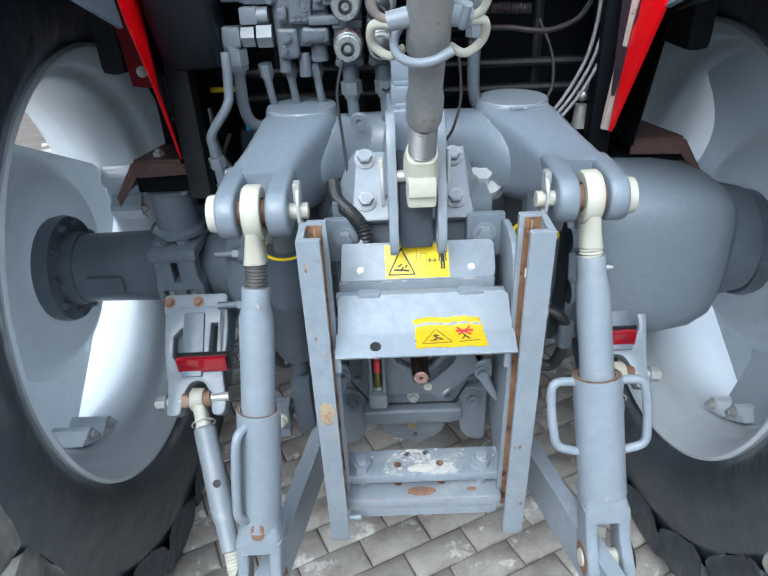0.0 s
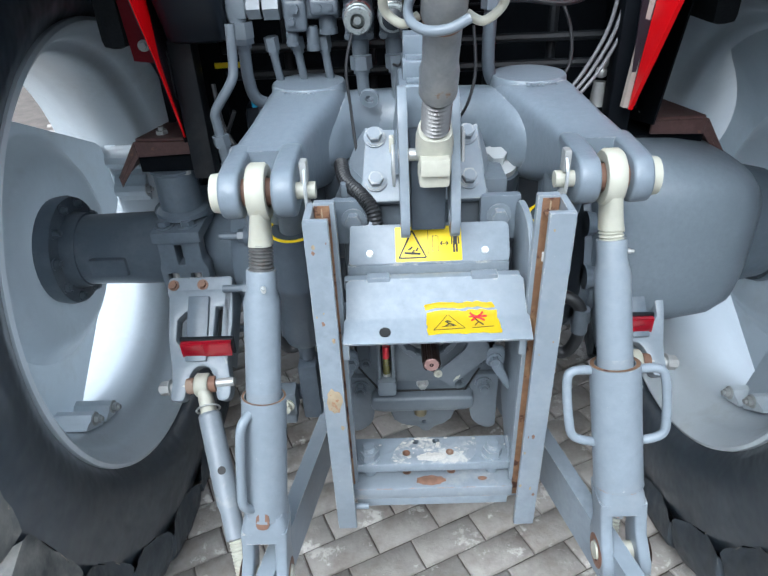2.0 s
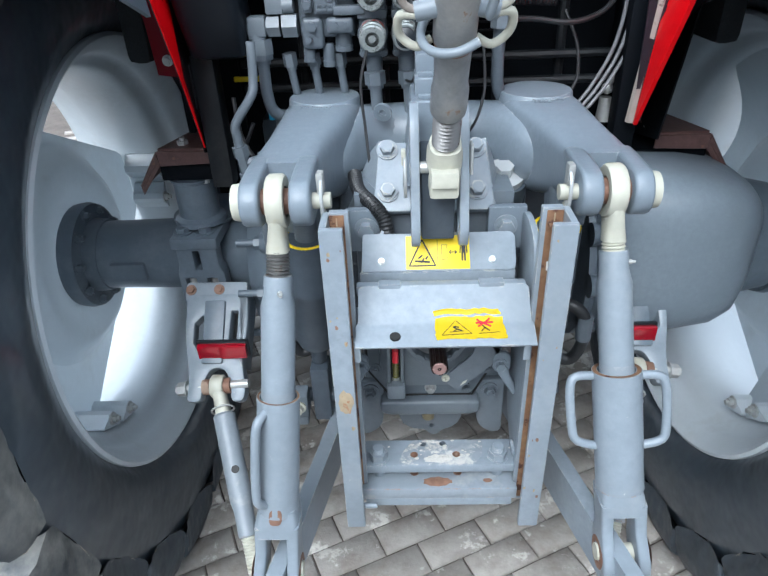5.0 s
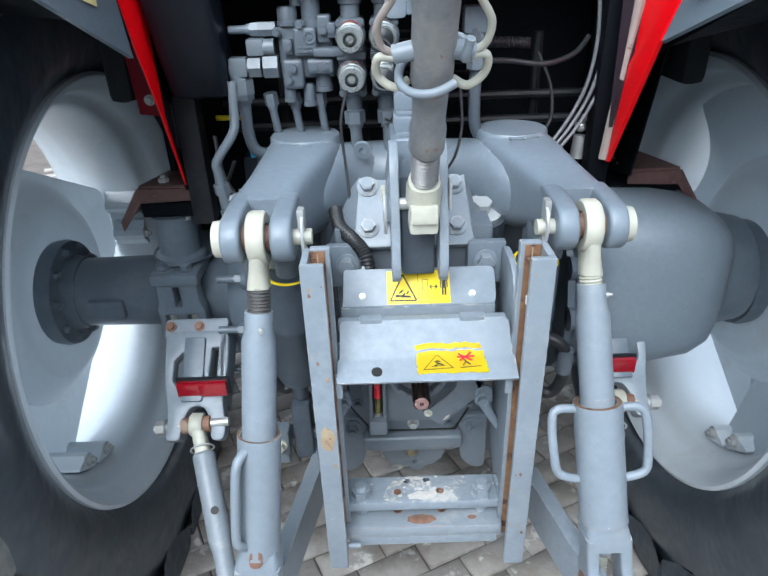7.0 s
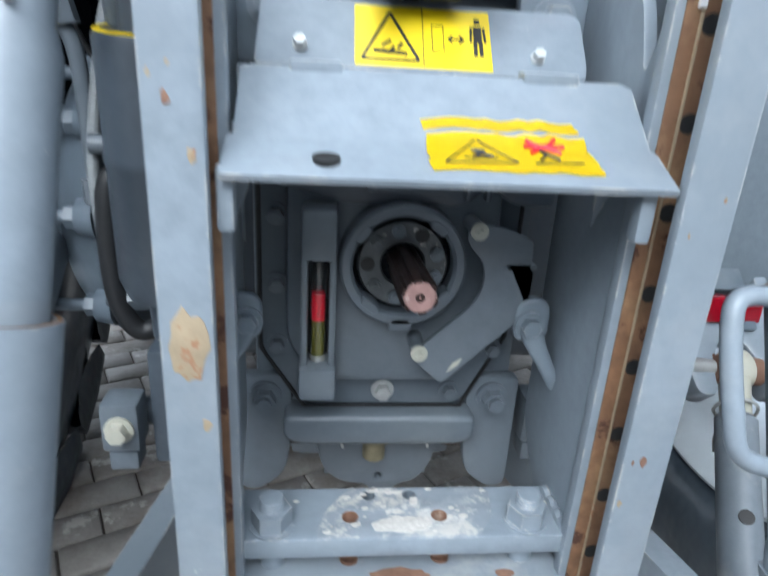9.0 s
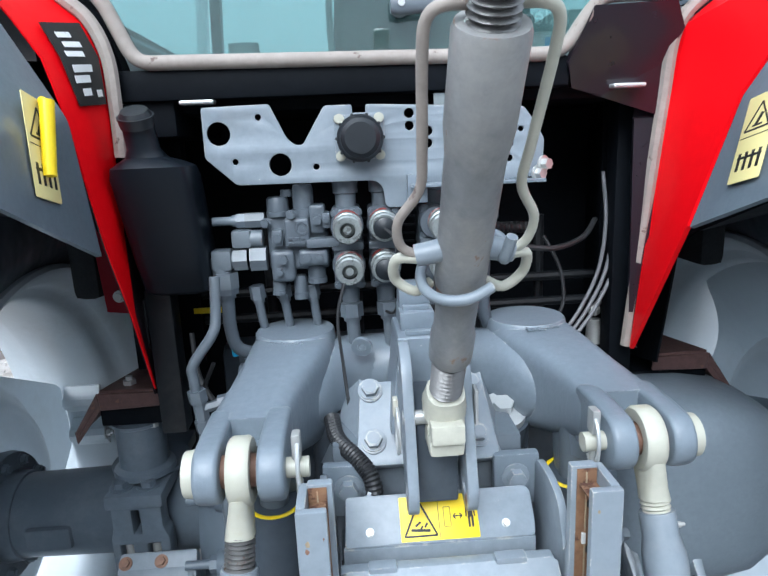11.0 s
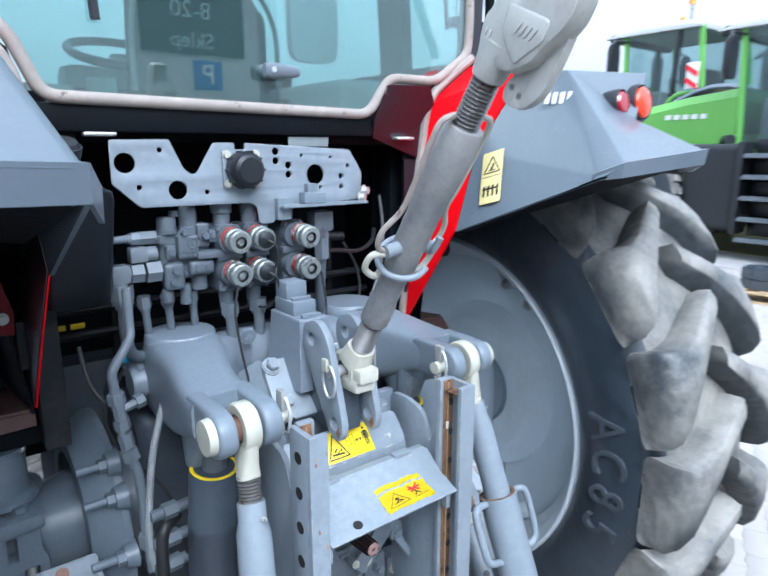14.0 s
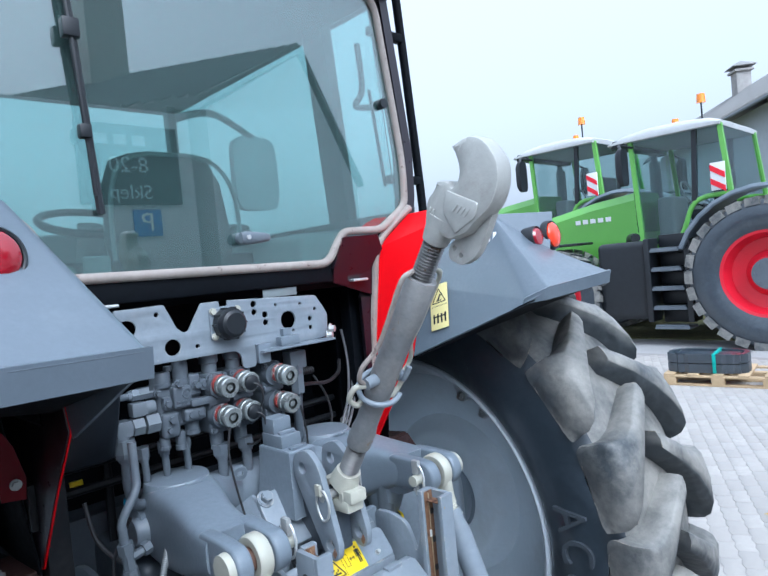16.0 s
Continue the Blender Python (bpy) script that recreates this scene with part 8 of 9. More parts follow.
def interlocking(bm, c, dz):
    """A block whose long sides run in a zigzag, which the next row takes up."""
    a, b, d = PL / 2, PW / 2, 0.012
    top = [(-a, 0), (-a / 2, d), (0, 0), (a / 2, d), (a, 0)]
    outline = [(x, y - b) for x, y in top] + [(x, y + b) for x, y in reversed(top)]
    rings = []
    for k, z in ((0.0014, -0.02), (0.0014, dz - 0.0004), (0.002, dz)):
        rings.append([bm.verts.new(c + PU * (x - math.copysign(k, x) * (abs(x) > a * 0.9)) + PV * (y - k * (1 if q > 4 else -1)) + V((0, 0, z))) for q, (x, y) in enumerate(outline)])
    for p, r in zip(rings, rings[1:]):
        for q in range(10):
            bm.faces.new((p[q], p[(q + 1) % 10], r[(q + 1) % 10], r[q]))
    bm.faces.new(rings[-1])


one = []
for k in range(6):
    bm = bmesh.new()
    block(bm, V((0, 0, 0)), 0, 0)
    one.append(mesh_from(bm, PAVER, "paver", 60))
rest, yard = bmesh.new(), bmesh.new()
YARD = 1.75
near = 0
for j in range(-80, 110):
    for i in range(-45, 60):
        c = PU * ((i + 0.5 * (j % 2)) * PL) + PV * (j * PW) + V((0.3, 1.2, 0))
        if not (-3.2 < c.x < 8.8 and -1.2 < c.y < 7.5):
            continue
        dz, tw = rnd.uniform(-0.004, 0.002), rnd.uniform(-0.012, 0.012)
        if -1.15 < c.x < 1.15 and 0.95 < c.y < 2.85 and near < 300:
            near += 1
            ob = new("paver", one[near % 6])
            ob.parent = pavement
            ob.matrix_basis = Matrix.Translation(c + V((0, 0, dz))) @ Matrix.Rotation(tw, 4, "Z")
        elif c.x > YARD:
            interlocking(yard, c, dz * 0.2)
        else:
            block(rest, c, dz, tw)
tagged(part("paver_field", rest, PAVER, pavement, "grey concrete paving blocks", 60, False), kind="stuff")
part("yard_bedding", box(YARD, 9.0, -1.5, 8.0, -0.011, -0.0035, 0), YARDSAND, pavement, "pale sand in the joints")
tagged(part("yard_paver_field", yard, YARDPAVER, pavement, "pale interlocking paving blocks", 60, False), kind="stuff")
for k in range(26):
    x, y = rnd.uniform(2.0, 8.0), rnd.uniform(-0.5, 3.5)
    bm = bmesh.new()
    n = 9
    vs = [bm.verts.new((0.035 * (1 + 0.5 * ((q % 2) * 1.0)) * math.cos(2 * math.pi * q / n), 0.05 * (0.6 + 0.5 * (q % 2)) * math.sin(2 * math.pi * q / n), 0.004 + 0.008 * rnd.random())) for q in range(n)]
    bm.faces.new(vs)
    bmesh.ops.solidify(bm, geom=list(bm.faces), thickness=0.0008)
    bm.transform(Matrix.Translation((x, y, 0.003)) @ Matrix.Rotation(rnd.uniform(0, 6), 4, "Z"))
    tagged(part("fallen_leaf", bm, LEAF), "dry yellow autumn leaf on the paving", "leaf", "fallen leaves")
tagged(part("grass_verge", box(10.5, 60, 2.0, 40, -0.012, 0.01, 0), GRASS), "strip of dry brown grass", "grass", "", "structure")


# ---- yard behind: pallet, green tractors, building ----
def pallet(m):
    ob = thing("pallet", "light wooden pallet on the paving", "pallet")
    for k in range(5):
        y = -0.54 + 0.27 * k
        part("top_board", box(-0.4, 0.4, y - 0.06, y + 0.06, 0.122, 0.144, 0.003), WOOD, ob)
    for x in (-0.35, 0, 0.35):
        part("stringer_board", box(x - 0.05, x + 0.05, -0.6, 0.6, 0.1, 0.122, 0.003), WOOD, ob)
        part("base_board", box(x - 0.05, x + 0.05, -0.6, 0.6, 0.0, 0.022, 0.003), WOOD, ob)
        for y in (-0.53, 0, 0.53):
            part("block", box(x - 0.05, x + 0.05, y - 0.07, y + 0.07, 0.022, 0.1, 0.003), WOOD, ob)
    ob.matrix_world = m
    return ob


PM = Matrix.Translation((7.32, 2.70, 0)) @ Matrix.Rotation(radians(8), 4, "Z")
pallet(PM)
ball2 = thing("rubber_track_bundle", "folded black rubber tracks strapped with a teal band on a pallet", "rubber track")
for z in (0.20, 0.32):
    n = 44
    pts = []
    for k in range(n):
        t = 2 * math.pi * k / n
        c, s_ = math.cos(t), math.sin(t)
        pts.append(V((0.22 * math.copysign(abs(c) ** 0.55, c), 0.42 * math.copysign(abs(s_) ** 0.5, s_), z)))
    bm = bmesh.new()
    g = []
    for k, p in enumerate(pts):
        out = V((p.x, p.y, 0)).normalized()
        o2 = 0.035 if k % 2 else 0.012
        g.append([bm.verts.new(p + out * a + V((0, 0, b))) for a, b in ((-0.03, -0.055), (o2, -0.055), (o2, 0.055), (-0.03, 0.055))])
    for k in range(n):
        a, b = g[k], g[(k + 1) % n]
        for q in range(4):
            bm.faces.new((a[q], a[(q + 1) % 4], b[(q + 1) % 4], b[q]))
    part("track_band", bm, RUBBER, ball2, "black rubber track with treads", angle=20)
part("track_fill", box(-0.17, 0.17, -0.36, 0.36, 0.146, 0.36, 0.04), RUBBER, ball2)
part("strap", box(-0.262, 0.262, -0.12, -0.08, 0.146, 0.383, 0.01), material("teal_strap", (0.02, 0.35, 0.30), 0.5), ball2, "teal tension strap")
ball2.matrix_world = PM @ Matrix.Translation((-0.08, 0.14, 0.0))


def lug_tyre(c, r, w, count, ax, mats=(RUBBER, TREAD)):
    c, n = V(c), V(ax)
    u, v, n = frame_of(n)
    b = lathe([(-w * 0.40, r * 0.53), (-w * 0.5, r * 0.68), (-w * 0.5, r * 0.86), (-w * 0.42, r * 0.94), (w * 0.42, r * 0.94), (w * 0.5, r * 0.86), (w * 0.5, r * 0.68), (w * 0.40, r * 0.53)], c, ax, 56)
    lugs = []
    for k in range(count):
        for half in (-1, 1):
            bm = bmesh.new()
            t = 2 * math.pi * (k + (0.5 if half > 0 else 0)) / count
            rings = []
            for x, dt, hw in ((0.51, 0.0, 0.098), (0.3, 0.06, 0.06), (0.02, 0.15, 0.04)):
                rings.append([bm.verts.new(c + n * half * x * w + rr * (math.cos(t + dt + d / r) * u + math.sin(t + dt + d / r) * v)) for d, rr in ((-hw, r * 0.88), (-hw * 0.8, r * 0.985), (hw * 0.8, r * 0.985), (hw, r * 0.88))])
            for a, q in zip(rings, rings[1:]):
                for j in range(3):
                    bm.faces.new((a[j], a[j + 1], q[j + 1], q[j]))
            bm.faces.new(rings[0])
            bm.faces.new(rings[-1][::-1])
            lugs.append(bm)
    return b, lugs


CABGLASS = glass("clear_cab_glass", (0.58, 0.70, 0.70))


BEACON = material("orange_beacon_lens", (0.9, 0.27, 0.02), 0.2, vary=0.05, bump=0.0, coat=0.5)
ROOFW = material("off_white_roof", (0.50, 0.51, 0.51), 0.5, vary=0.1, bump=0.05, dust=(0.42, 0.42, 0.41), dust_amount=0.4)


def green_tractor(m, label):
    """Local frame: x is the flank towards the yard (minus), y is ahead, the rear axle at y = 0."""
    ob = thing("green_tractor", label, "tractor", group="green tractors in the yard")
    for sx_ in (-1, 1):
        for y, r, w, nm in ((0, 0.98, 0.66, "rear_wheel"), (2.95, 0.76, 0.54, "front_wheel")):
            c = (sx_ * 0.98, y, r - 0.03)
            wh = new(nm)
            wh.parent = ob
            carcass, lugs = lug_tyre(c, r, w, 26, (1, 0, 0))
            ty = part("tyre", carcass, RUBBER, wh, "dusty black tyre", angle=35)
            for lug in lugs:
                part("tread_lug", lug, TREAD, wh)
            k = w / 2
            part("rim", lathe([(-k * 0.84, r * 0.56), (-k * 0.8, r * 0.52), (-k * 0.3, r * 0.46), (-k * 0.2, r * 0.3), (-k * 0.5, r * 0.22), (-k * 0.55, 0.0), (k * 0.3, 0.0), (k * 0.3, r * 0.5), (k * 0.8, r * 0.58)] if sx_ < 0 else [(k * 0.84, r * 0.56), (k * 0.8, r * 0.52), (k * 0.3, r * 0.46), (k * 0.2, r * 0.3), (k * 0.5, r * 0.22), (k * 0.55, 0.0), (-k * 0.3, 0.0), (-k * 0.3, r * 0.5), (-k * 0.8, r * 0.58)], c, (1, 0, 0), 40), WHEELRED, wh, "red wheel rim")
            hubc = V((c[0] + sx_ * k * 0.52, y, r - 0.03))
            part("hub", merged(rod(hubc, hubc + V((sx_ * 0.06, 0, 0)), r * 0.2, seg=24, bev=0.008), *[hexbolt(hubc + V((sx_ * 0.0, r * 0.16 * math.cos(q), r * 0.16 * math.sin(q))) + V((sx_ * 0.058, 0, 0)), (sx_, 0, 0), 0.02, 0.02) for q in (2 * math.pi * j / 8 for j in range(8))]), MID, wh, "grey wheel hub")
        # rear fender: an arched band
        secs = []
        for q in range(13):
            t = radians(20 + 13 * q)
            y, z = 1.10 * math.cos(t), 0.98 + 1.10 * math.sin(t)
            secs.append([V((sx_ * x, y * k_, 0.98 + (z - 0.98) * k_)) for x, k_ in ((0.62, 1.0), (1.26, 1.0), (1.30, 0.96), (1.29, 0.94), (0.62, 0.97))])
        part("fender", loft(secs), FENDER, ob, "grey arched fender", angle=40)
        # cab glass with slim green frame
        x0, x1 = sx_ * 0.82, sx_ * 0.78
        fr = [((x0, 0.22, 1.98), (x1, 0.32, 2.95)), ((x0, 0.68, 1.95), (x1, 0.64, 2.95)), ((x0, 1.43, 1.45), (x1, 1.53, 2.93))]
        for a, b in fr:
            part("cab_pillar", bevelled(loft([[V(a) + V(d) for d in ((-0.03, -0.03, 0), (0.03, -0.03, 0), (0.03, 0.03, 0), (-0.03, 0.03, 0))], [V(b) + V(d) for d in ((-0.03, -0.03, 0), (0.03, -0.03, 0), (0.03, 0.03, 0), (-0.03, 0.03, 0))]]), 0.01, 2), PLASTIC if a[1] == 0.68 else GREEN, ob)
        dr = part("cab_door", tube([(x0, 0.25, 2.0), (x0, 0.68, 1.93), (x0, 0.95, 1.42), (x0, 1.5, 1.38)], 0.035, 8), GREEN, ob, "green door frame")
        def gx(z):
            return sx_ * (0.835 - 0.055 * (z - 1.4) / 1.54)
        for pane_pts in (((0.72, 1.95), (0.96, 1.42), (1.42, 1.42), (1.52, 2.92), (0.66, 2.93)), ((0.25, 2.0), (0.64, 1.98), (0.62, 2.93), (0.33, 2.93))):
            g = part("door_glass", solid([[(gx(z), y, z) for y, z in pane_pts]], 0.006), CABGLASS, ob, "pale tinted cab glass")
            g.visible_shadow = False
        mi = part("mirror", loft([superring((sx_ * 1.16, 1.47 + q, 2.54), (1, 0, 0), (0, 0, 1), 0.115 * k_, 0.27 * k_, 4, 20) for q, k_ in ((0, 1), (0.06, 1), (0.10, 0.8))]), PLASTIC, ob, "black door mirror")
        part("mirror_arm", tube([(sx_ * 0.8, 1.5, 2.85), (sx_ * 1.0, 1.60, 2.88), (sx_ * 1.16, 1.51, 2.80)], 0.02, 8), PLASTIC, mi)
        part("beacon", merged(rod((sx_ * 0.70, 0.55 if sx_ < 0 else 1.4, 2.98), (sx_ * 0.70, 0.55 if sx_ < 0 else 1.4, 3.28), 0.012, seg=8)), PLASTIC, ob)
        part("beacon_lens", rod((sx_ * 0.70, 0.55 if sx_ < 0 else 1.4, 3.28), (sx_ * 0.70, 0.55 if sx_ < 0 else 1.4, 3.40), 0.06, 0.05, 20, 0.012), BEACON, ob, "orange beacon")
        # steps
        for k in range(5):
            part("step", merged(box(*sorted((sx_ * 0.86, sx_ * 1.18)), 0.98 + 0.02 * k, 1.45 + 0.01 * k, 0.24 + 0.27 * k, 0.28 + 0.27 * k, 0.01), box(*sorted((sx_ * 1.10, sx_ * 1.17)), 1.0 + 0.02 * k, 1.44, 0.28 + 0.27 * k, 0.30 + 0.27 * k, 0.004)), MID, ob, "grey cab step")
            part("step_back", box(*sorted((sx_ * 0.80, sx_ * 0.86)), 1.0, 1.44, 0.30 + 0.27 * k, 0.48 + 0.27 * k, 0.01), PLASTIC, ob)
        for y in (0.95, 1.49):
            part("step_side", box(*sorted((sx_ * 0.86, sx_ * 1.20)), y - 0.04, y + 0.04, 0.34, 1.52, 0.02), PLASTIC, ob, "dark step frame")
        part("tank", merged(box(*sorted((sx_ * 0.6, sx_ * 1.15)), 1.5, 2.25, 0.37, 1.5, 0.10, seg=4)), PLASTIC, ob, "dark plastic fuel tank")
        part("front_fender", box(*sorted((sx_ * 0.72, sx_ * 1.24)), 2.5, 3.4, 1.52, 1.56, 0.02), PLASTIC, ob, "black front fender")
        part("bonnet_text", merged(*[box(*sorted((sx_ * 0.466, sx_ * 0.469)), 2.3 + 0.13 * k, 2.39 + 0.13 * k, 1.86, 1.93, 0) for k in range(5)]), WHITE, ob, "pale bars of lettering")
    part("cab_roof", bevelled(loft([[V((x, y, 2.93 + (z - 2.93) * k_)) for y, z in ((0.30, 2.92), (0.29, 2.99), (0.42, 3.05), (0.80, 3.10), (1.25, 3.10), (1.62, 3.05), (1.82, 2.97), (1.84, 2.91), (1.60, 2.93))] for x, k_ in ((-0.88, 0.45), (-0.82, 0.85), (-0.5, 1.0), (0.5, 1.0), (0.82, 0.85), (0.88, 0.45))]), 0.006, 1), ROOFW, ob, "off-white curved cab roof", angle=50)
    part("roof_light_bar", merged(box(-0.86, 0.86, 1.62, 1.78, 2.86, 2.99, 0.03), *[rod((x, 1.74, 2.93), (x, 1.82, 2.92), 0.055, seg=20, bev=0.006) for x in (-0.75, -0.6, 0.6, 0.75)]), PLASTIC, ob, "black work-light bar")
    for nm, pts in (("windscreen", [(-0.8, 1.50, 1.6), (0.8, 1.50, 1.6), (0.76, 1.56, 2.91), (-0.76, 1.56, 2.91)]), ("rear_glass", [(-0.8, 0.22, 2.0), (0.8, 0.22, 2.0), (0.76, 0.31, 2.92), (-0.76, 0.31, 2.92)])):
        ws_ = part(nm, solid([pts], 0.006), CABGLASS, ob, "pale tinted cab glass")
        ws_.visible_shadow = False
    part("cab_floor", box(-0.8, 0.8, -0.4, 1.6, 1.25, 1.42, 0.02), PLASTIC, ob)
    part("driver_seat", merged(box(-0.26, 0.26, 0.45, 0.62, 1.8, 2.4, 0.06, seg=3), box(-0.26, 0.26, 0.5, 0.95, 1.7, 1.86, 0.05, seg=3)), SEAT, ob, "dark driver seat")
    part("dashboard", merged(box(-0.3, 0.3, 1.15, 1.4, 1.4, 2.1, 0.06, seg=3), tube([(0.0 + 0.2 * math.cos(q), 1.05 + 0.06 * math.sin(q), 2.15 + 0.16 * math.sin(q)) for q in (0, 1, 2, 3, 4, 5)], 0.015, 8, closed=True)), TRIMGREY, ob)
    part("bonnet", loft([[V((x * w, y, z)) for x, z in ((-1, z0), (1, z0), (1, z1 - 0.12), (0.8, z1), (-0.8, z1), (-1, z1 - 0.12))] for y, w, z0, z1 in ((1.88, 0.46, 1.2, 2.26), (2.6, 0.46, 1.2, 2.18), (3.5, 0.44, 1.15, 2.02), (3.75, 0.36, 1.1, 1.8))]), GREEN, ob, "bright green bonnet", angle=20)
    part("chassis", merged(box(-0.4, 0.4, -0.5, 3.7, 0.6, 1.25, 0.05), rod((-0.9, 0, 0.95), (0.9, 0, 0.95), 0.2, seg=24), rod((-0.9, 2.95, 0.73), (0.9, 2.95, 0.73), 0.12, seg=20)), DARK, ob, "dark chassis")
    part("exhaust", merged(rod((0.62, 1.75, 1.6), (0.62, 1.75, 2.75), 0.09, seg=24, bev=0.01), tube([(0.62, 1.75, 2.7), (0.62, 1.75, 2.9), (0.62, 1.68, 2.98)], 0.05, 12)), MID, ob, "grey exhaust stack")
    part("air_hose", tube([(-0.5, 2.0, 1.5), (-0.7, 1.9, 1.55), (-0.9, 1.75, 1.55)], 0.07, 12), PLASTIC, ob)
    part("hazard_board", merged(box(-0.9, -0.87, 0.26, 0.44, 2.05, 2.42, 0.004)), WHITE, ob, "white hazard board")
    part("hazard_stripe", merged(*[solid([[(-0.904, 0.26, z), (-0.904, 0.44, z + 0.12), (-0.904, 0.44, z + 0.2), (-0.904, 0.26, z + 0.08)]], 0.003) for z in (2.02, 2.2)]), REDINK, ob)
    # the cab stands a little further ahead
    for ch in ob.children:
        if ch.name.split(".")[0] in ("cab_pillar", "cab_door", "door_glass", "mirror", "beacon", "beacon_lens", "cab_roof", "roof_light_bar", "windscreen", "rear_glass", "driver_seat", "dashboard", "hazard_board", "hazard_stripe", "exhaust"):
            ch.data.transform(Matrix.Translation((0, 0.24, 0.03)))
            for sub_part in ch.children:
                sub_part.data.transform(Matrix.Translation((0, 0.24, 0.03)))
    ob.matrix_world = m
    return ob


g1 = green_tractor(Matrix.Translation((11.15, 2.70, 0)) @ Matrix.Scale(1.22, 4), "green tractor with red wheels parked in the yard")
g2 = copy_thing(g1, Matrix.Translation((14.7, 6.35, 0)) @ Matrix.Scale(1.21, 4))
tagged(g2, "second green tractor with a white roof parked behind")


BARNROOF = material("weathered_sheet_roof", (0.235, 0.23, 0.222), 0.6, vary=0.1, bump=0.2)


def barn():
    ob = thing("farm_building", "low pale farm building with a grey pitched roof and chimney", "building", (28, 8, 0))
    m = Matrix.Translation((34.4, 11.7, 0)) @ Matrix.Rotation(math.atan2(-0.61, -0.79), 4, "Z")
    # local x runs along the ridge, y across it away from the yard
    def local(bm):
        bm.transform(m)
        return bm
    part("wall", local(box(0.3, 20, -1.9, 9.0, 0, 6.2, 0)), material("pale_blue_wall", (0.46, 0.50, 0.55), 0.85, vary=0.06, bump=0.2), ob, "pale plastered wall")
    part("roof", local(loft([[V((x, y, z)) for y, z in ((-2.6, 6.05), (-2.6, 6.2), (0, 8.04), (9.6, 6.2), (9.6, 6.05), (0, 7.88))] for x in (0, 20.4)])), BARNROOF, ob, "grey corrugated roof", angle=20)
    for k in range(66):
        x = 0.1 + 0.305 * k
        part("roof_rib", local(tube([(x, -2.6, 6.22), (x, 0, 8.06)], 0.035, 5, 0)), BARNROOF, ob)
    ch = part("chimney", local(merged(box(5.6, 6.2, -0.3, 0.3, 7.4, 8.9, 0.02), box(5.5, 6.3, -0.4, 0.4, 8.84, 8.94, 0.02))), material("chimney_brick", (0.36, 0.345, 0.33), 0.85, vary=0.2, bump=0.3), ob, "pale brick chimney")
    part("chimney_cap", local(loft([[V((5.9 + a * c, a * d, z)) for c, d in ((-1, -1), (1, -1), (1, 1), (-1, 1))] for a, z in ((0.48, 9.05), (0.46, 9.1), (0.05, 9.32))])), BARNROOF, ch)
    part("gutter", local(tube([(0, -2.66, 6.08), (20, -2.66, 6.08)], 0.06, 8, 0)), MID, ob)
    return ob


barn()


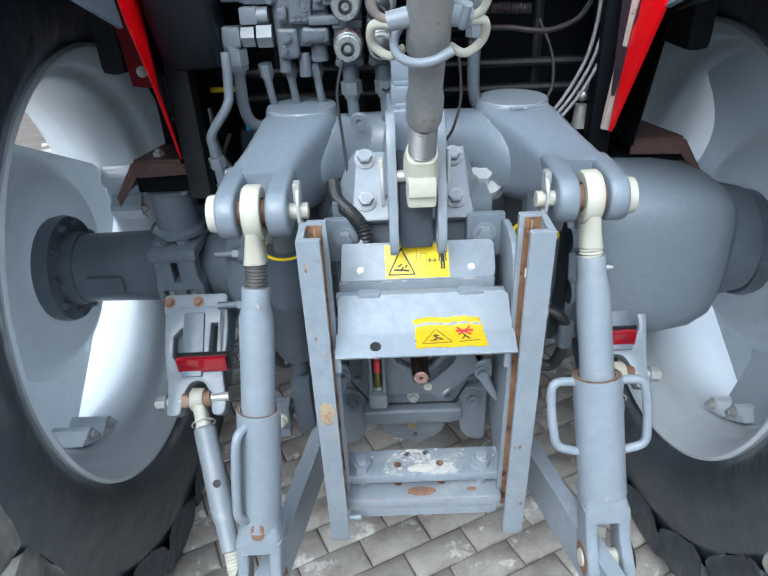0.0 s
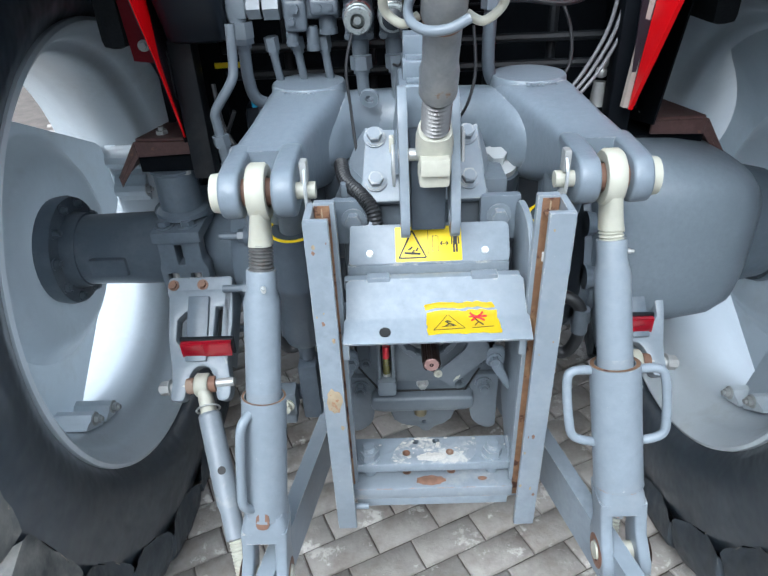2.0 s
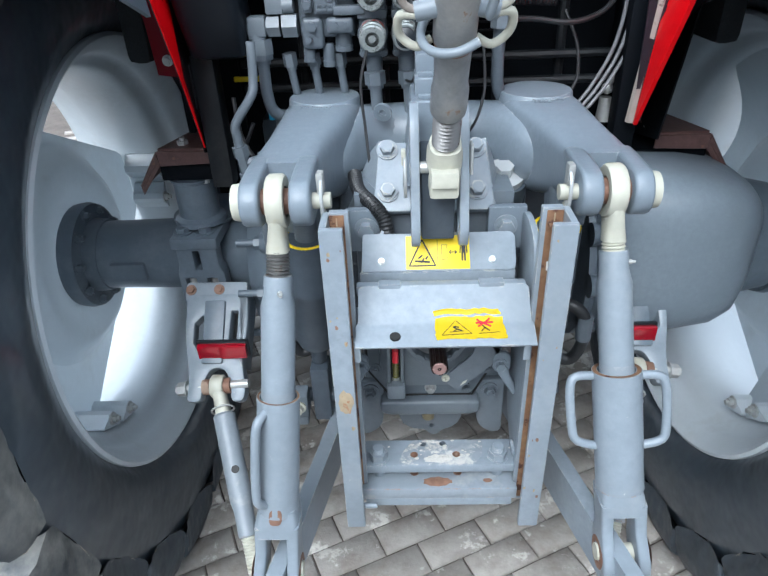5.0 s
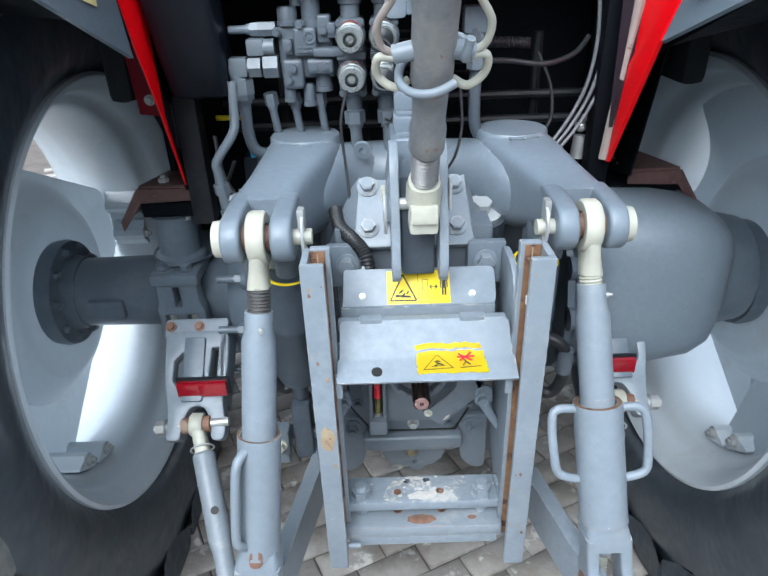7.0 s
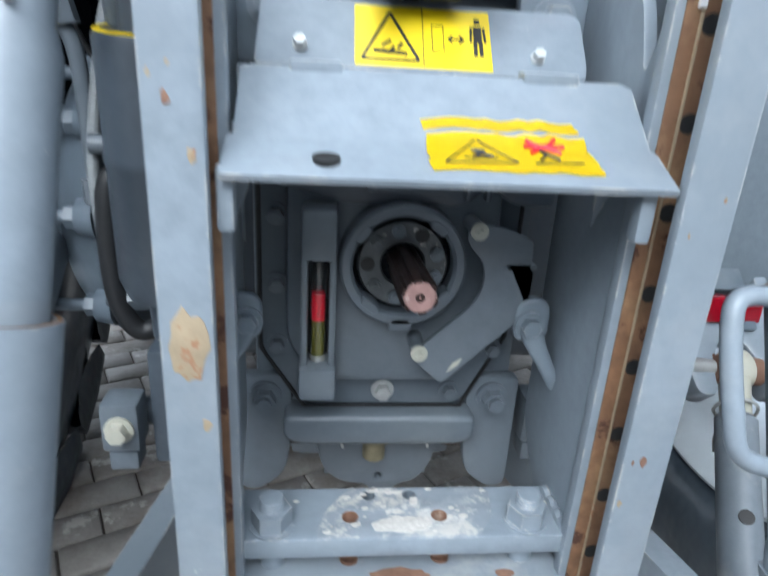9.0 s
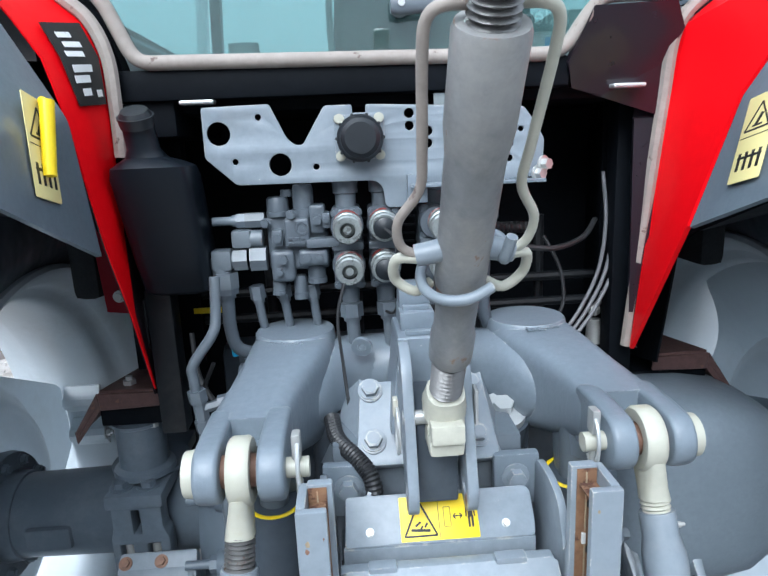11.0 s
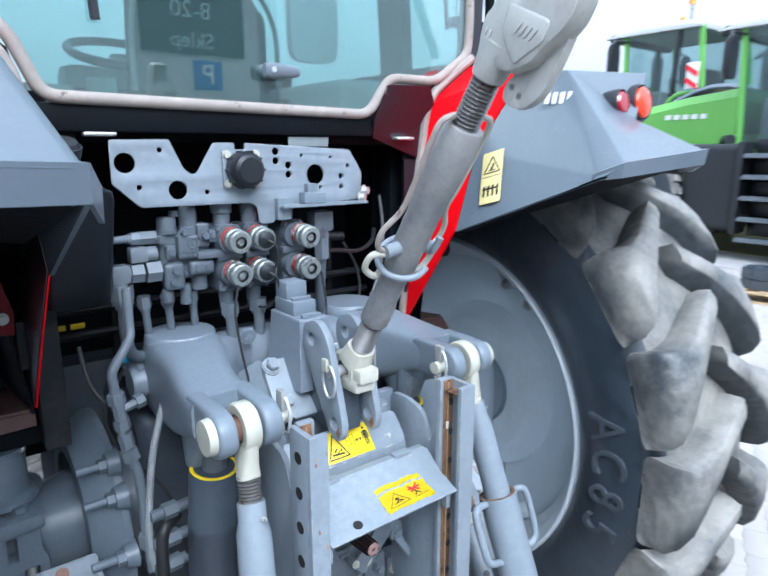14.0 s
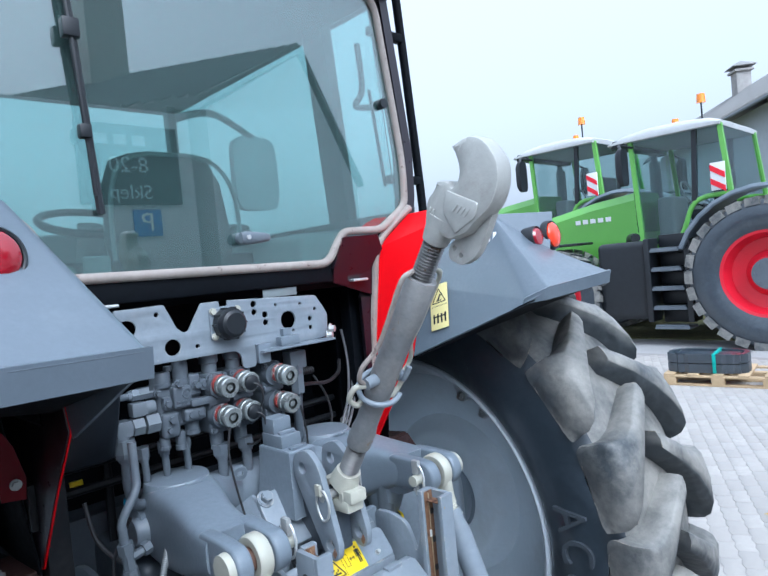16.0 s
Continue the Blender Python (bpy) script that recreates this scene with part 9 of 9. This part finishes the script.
def house():
    """The house across the yard, mirrored in the cab glass."""
    ob = thing("house", "whitewashed house with a grey pitched roof and a notice board", "house", (-4, -6, 0))
    part("wall", box(-14, 2.95, -9.5, -4.3, 0, 3.95, 0), WALLW, ob, "whitewashed wall")
    E1, e, up = V((3.04, -4.31, 4.2)), V((-0.545, -0.838, 0)), V((3.8, -2.6, 2.2))
    part("roof", loft([[E1 + e * k, E1 + e * k + up, E1 + e * k + up * 2 - V((0, 0, 4.4)), E1 + e * k + up * 2 - V((0, 0, 4.55)), E1 + e * k + up - V((0, 0, 0.16)), E1 + e * k - V((0, 0, 0.14))] for k in (-0.1, 9.0)]), ROOFT, ob, "grey tiled roof", angle=20)
    for k in range(36):
        part("roof_rib", tube([E1 + e * (0.25 * k) + V((0, 0, 0.02)), E1 + e * (0.25 * k) + up + V((0, 0, 0.02))], 0.045, 5, 0), ROOFT, ob)
    w0, w1 = E1 + up * 0.08 + V((0, 0, -0.25)), E1 + up * 1.9 - V((0, 0, 4.1))
    part("upper_wall", solid([[(w0.x, w0.y, 0), tuple(w0), tuple(w0 + e * 8.8), ((w0 + e * 8.8).x, (w0 + e * 8.8).y, 0)], [(w0.x, w0.y, 0), tuple(w0), tuple(E1 + up - V((0, 0, 0.2))), (w1.x, w1.y, 4.0), (w1.x, w1.y, 0)]], 0.2), WALLW, ob, "whitewashed upper wall")
    ch = E1 + e * 4.2 + up * 0.92
    part("chimney", box(ch.x - 0.4, ch.x + 0.4, ch.y - 0.4, ch.y + 0.4, 5.6, 8.0, 0.02), material("house_chimney", (0.4, 0.38, 0.36), 0.85, vary=0.15), ob)
    wb = part("notice_board", box(1.55, 2.75, -4.3, -4.26, 2.80, 3.74, 0.005), material("dark_board", (0.012, 0.022, 0.03), 0.5), ob, "dark notice board with pale writing")
    pale = material("pale_writing", (0.42, 0.47, 0.49), 0.6)
    for text, z, size in (("8-20", 3.26, 0.26), ("Sklep", 2.94, 0.24)):
        part("board_writing", lettering(text, size, plane_at((2.12, -4.256, z), (-1, 0, 0), (0, 0, 1)), 0.003), pale, wb)
    part("board_bars", merged(*[box(1.75 + 0.22 * k, 1.90 + 0.22 * k, -4.262, -4.255, 3.50, 3.62, 0) for k in range(3)]), pale, wb)
    ps = part("parking_sign", box(2.12, 2.46, -4.3, -4.27, 2.42, 2.74, 0.004), material("sign_blue", (0.01, 0.17, 0.50), 0.4), ob, "blue parking sign with a white letter P")
    part("sign_letter", lettering("P", 0.31, plane_at((2.29, -4.262, 2.58), (-1, 0, 0), (0, 0, 1)), 0.003), WHITE, ps)
    for x in (-3.5, -7.5):
        w = part("window", box(x - 0.6, x + 0.6, -4.32, -4.27, 1.2, 2.6, 0.005), PLASTIC, ob, "dark house window")
        part("window_frame", merged(*[box(x + d - 0.03, x + d + 0.03, -4.27, -4.24, 1.2, 2.6, 0.004) for d in (-0.6, 0, 0.6)]), WHITE, w)
    return ob


house()


def bare_tree(x, y, h, seed):
    r = random.Random(seed)
    ob = thing("bare_tree", "bare winter tree beyond the yard", "tree", (x, y, 0), group="bare trees")
    part("trunk", tube([(x, y, 0), (x + r.uniform(-0.2, 0.2), y, h * 0.3), (x + r.uniform(-0.3, 0.3), y, h * 0.6)], 0.18, 8), BARK, ob)
    tw = []
    for k in range(70):
        z0 = h * r.uniform(0.25, 0.62)
        a, l = r.uniform(0, 6.28), h * r.uniform(0.15, 0.38)
        p0 = V((x, y, z0))
        p1 = p0 + V((math.cos(a) * l * 0.5, math.sin(a) * l * 0.5, l * 0.55))
        p2 = p1 + V((math.cos(a + r.uniform(-0.7, 0.7)) * l * 0.3, math.sin(a) * l * 0.3, l * 0.5))
        tw.append(tube([p0, p1, p2], 0.03, 5, 3))
    part("crown", merged(*tw), BARK, ob, "bare twigs")
    return ob


for k, (x, y, h) in enumerate(((34, 26, 6), (38, 31, 7), (44, 30, 6), (30, 30, 6))):
    bare_tree(x, y, h, k)
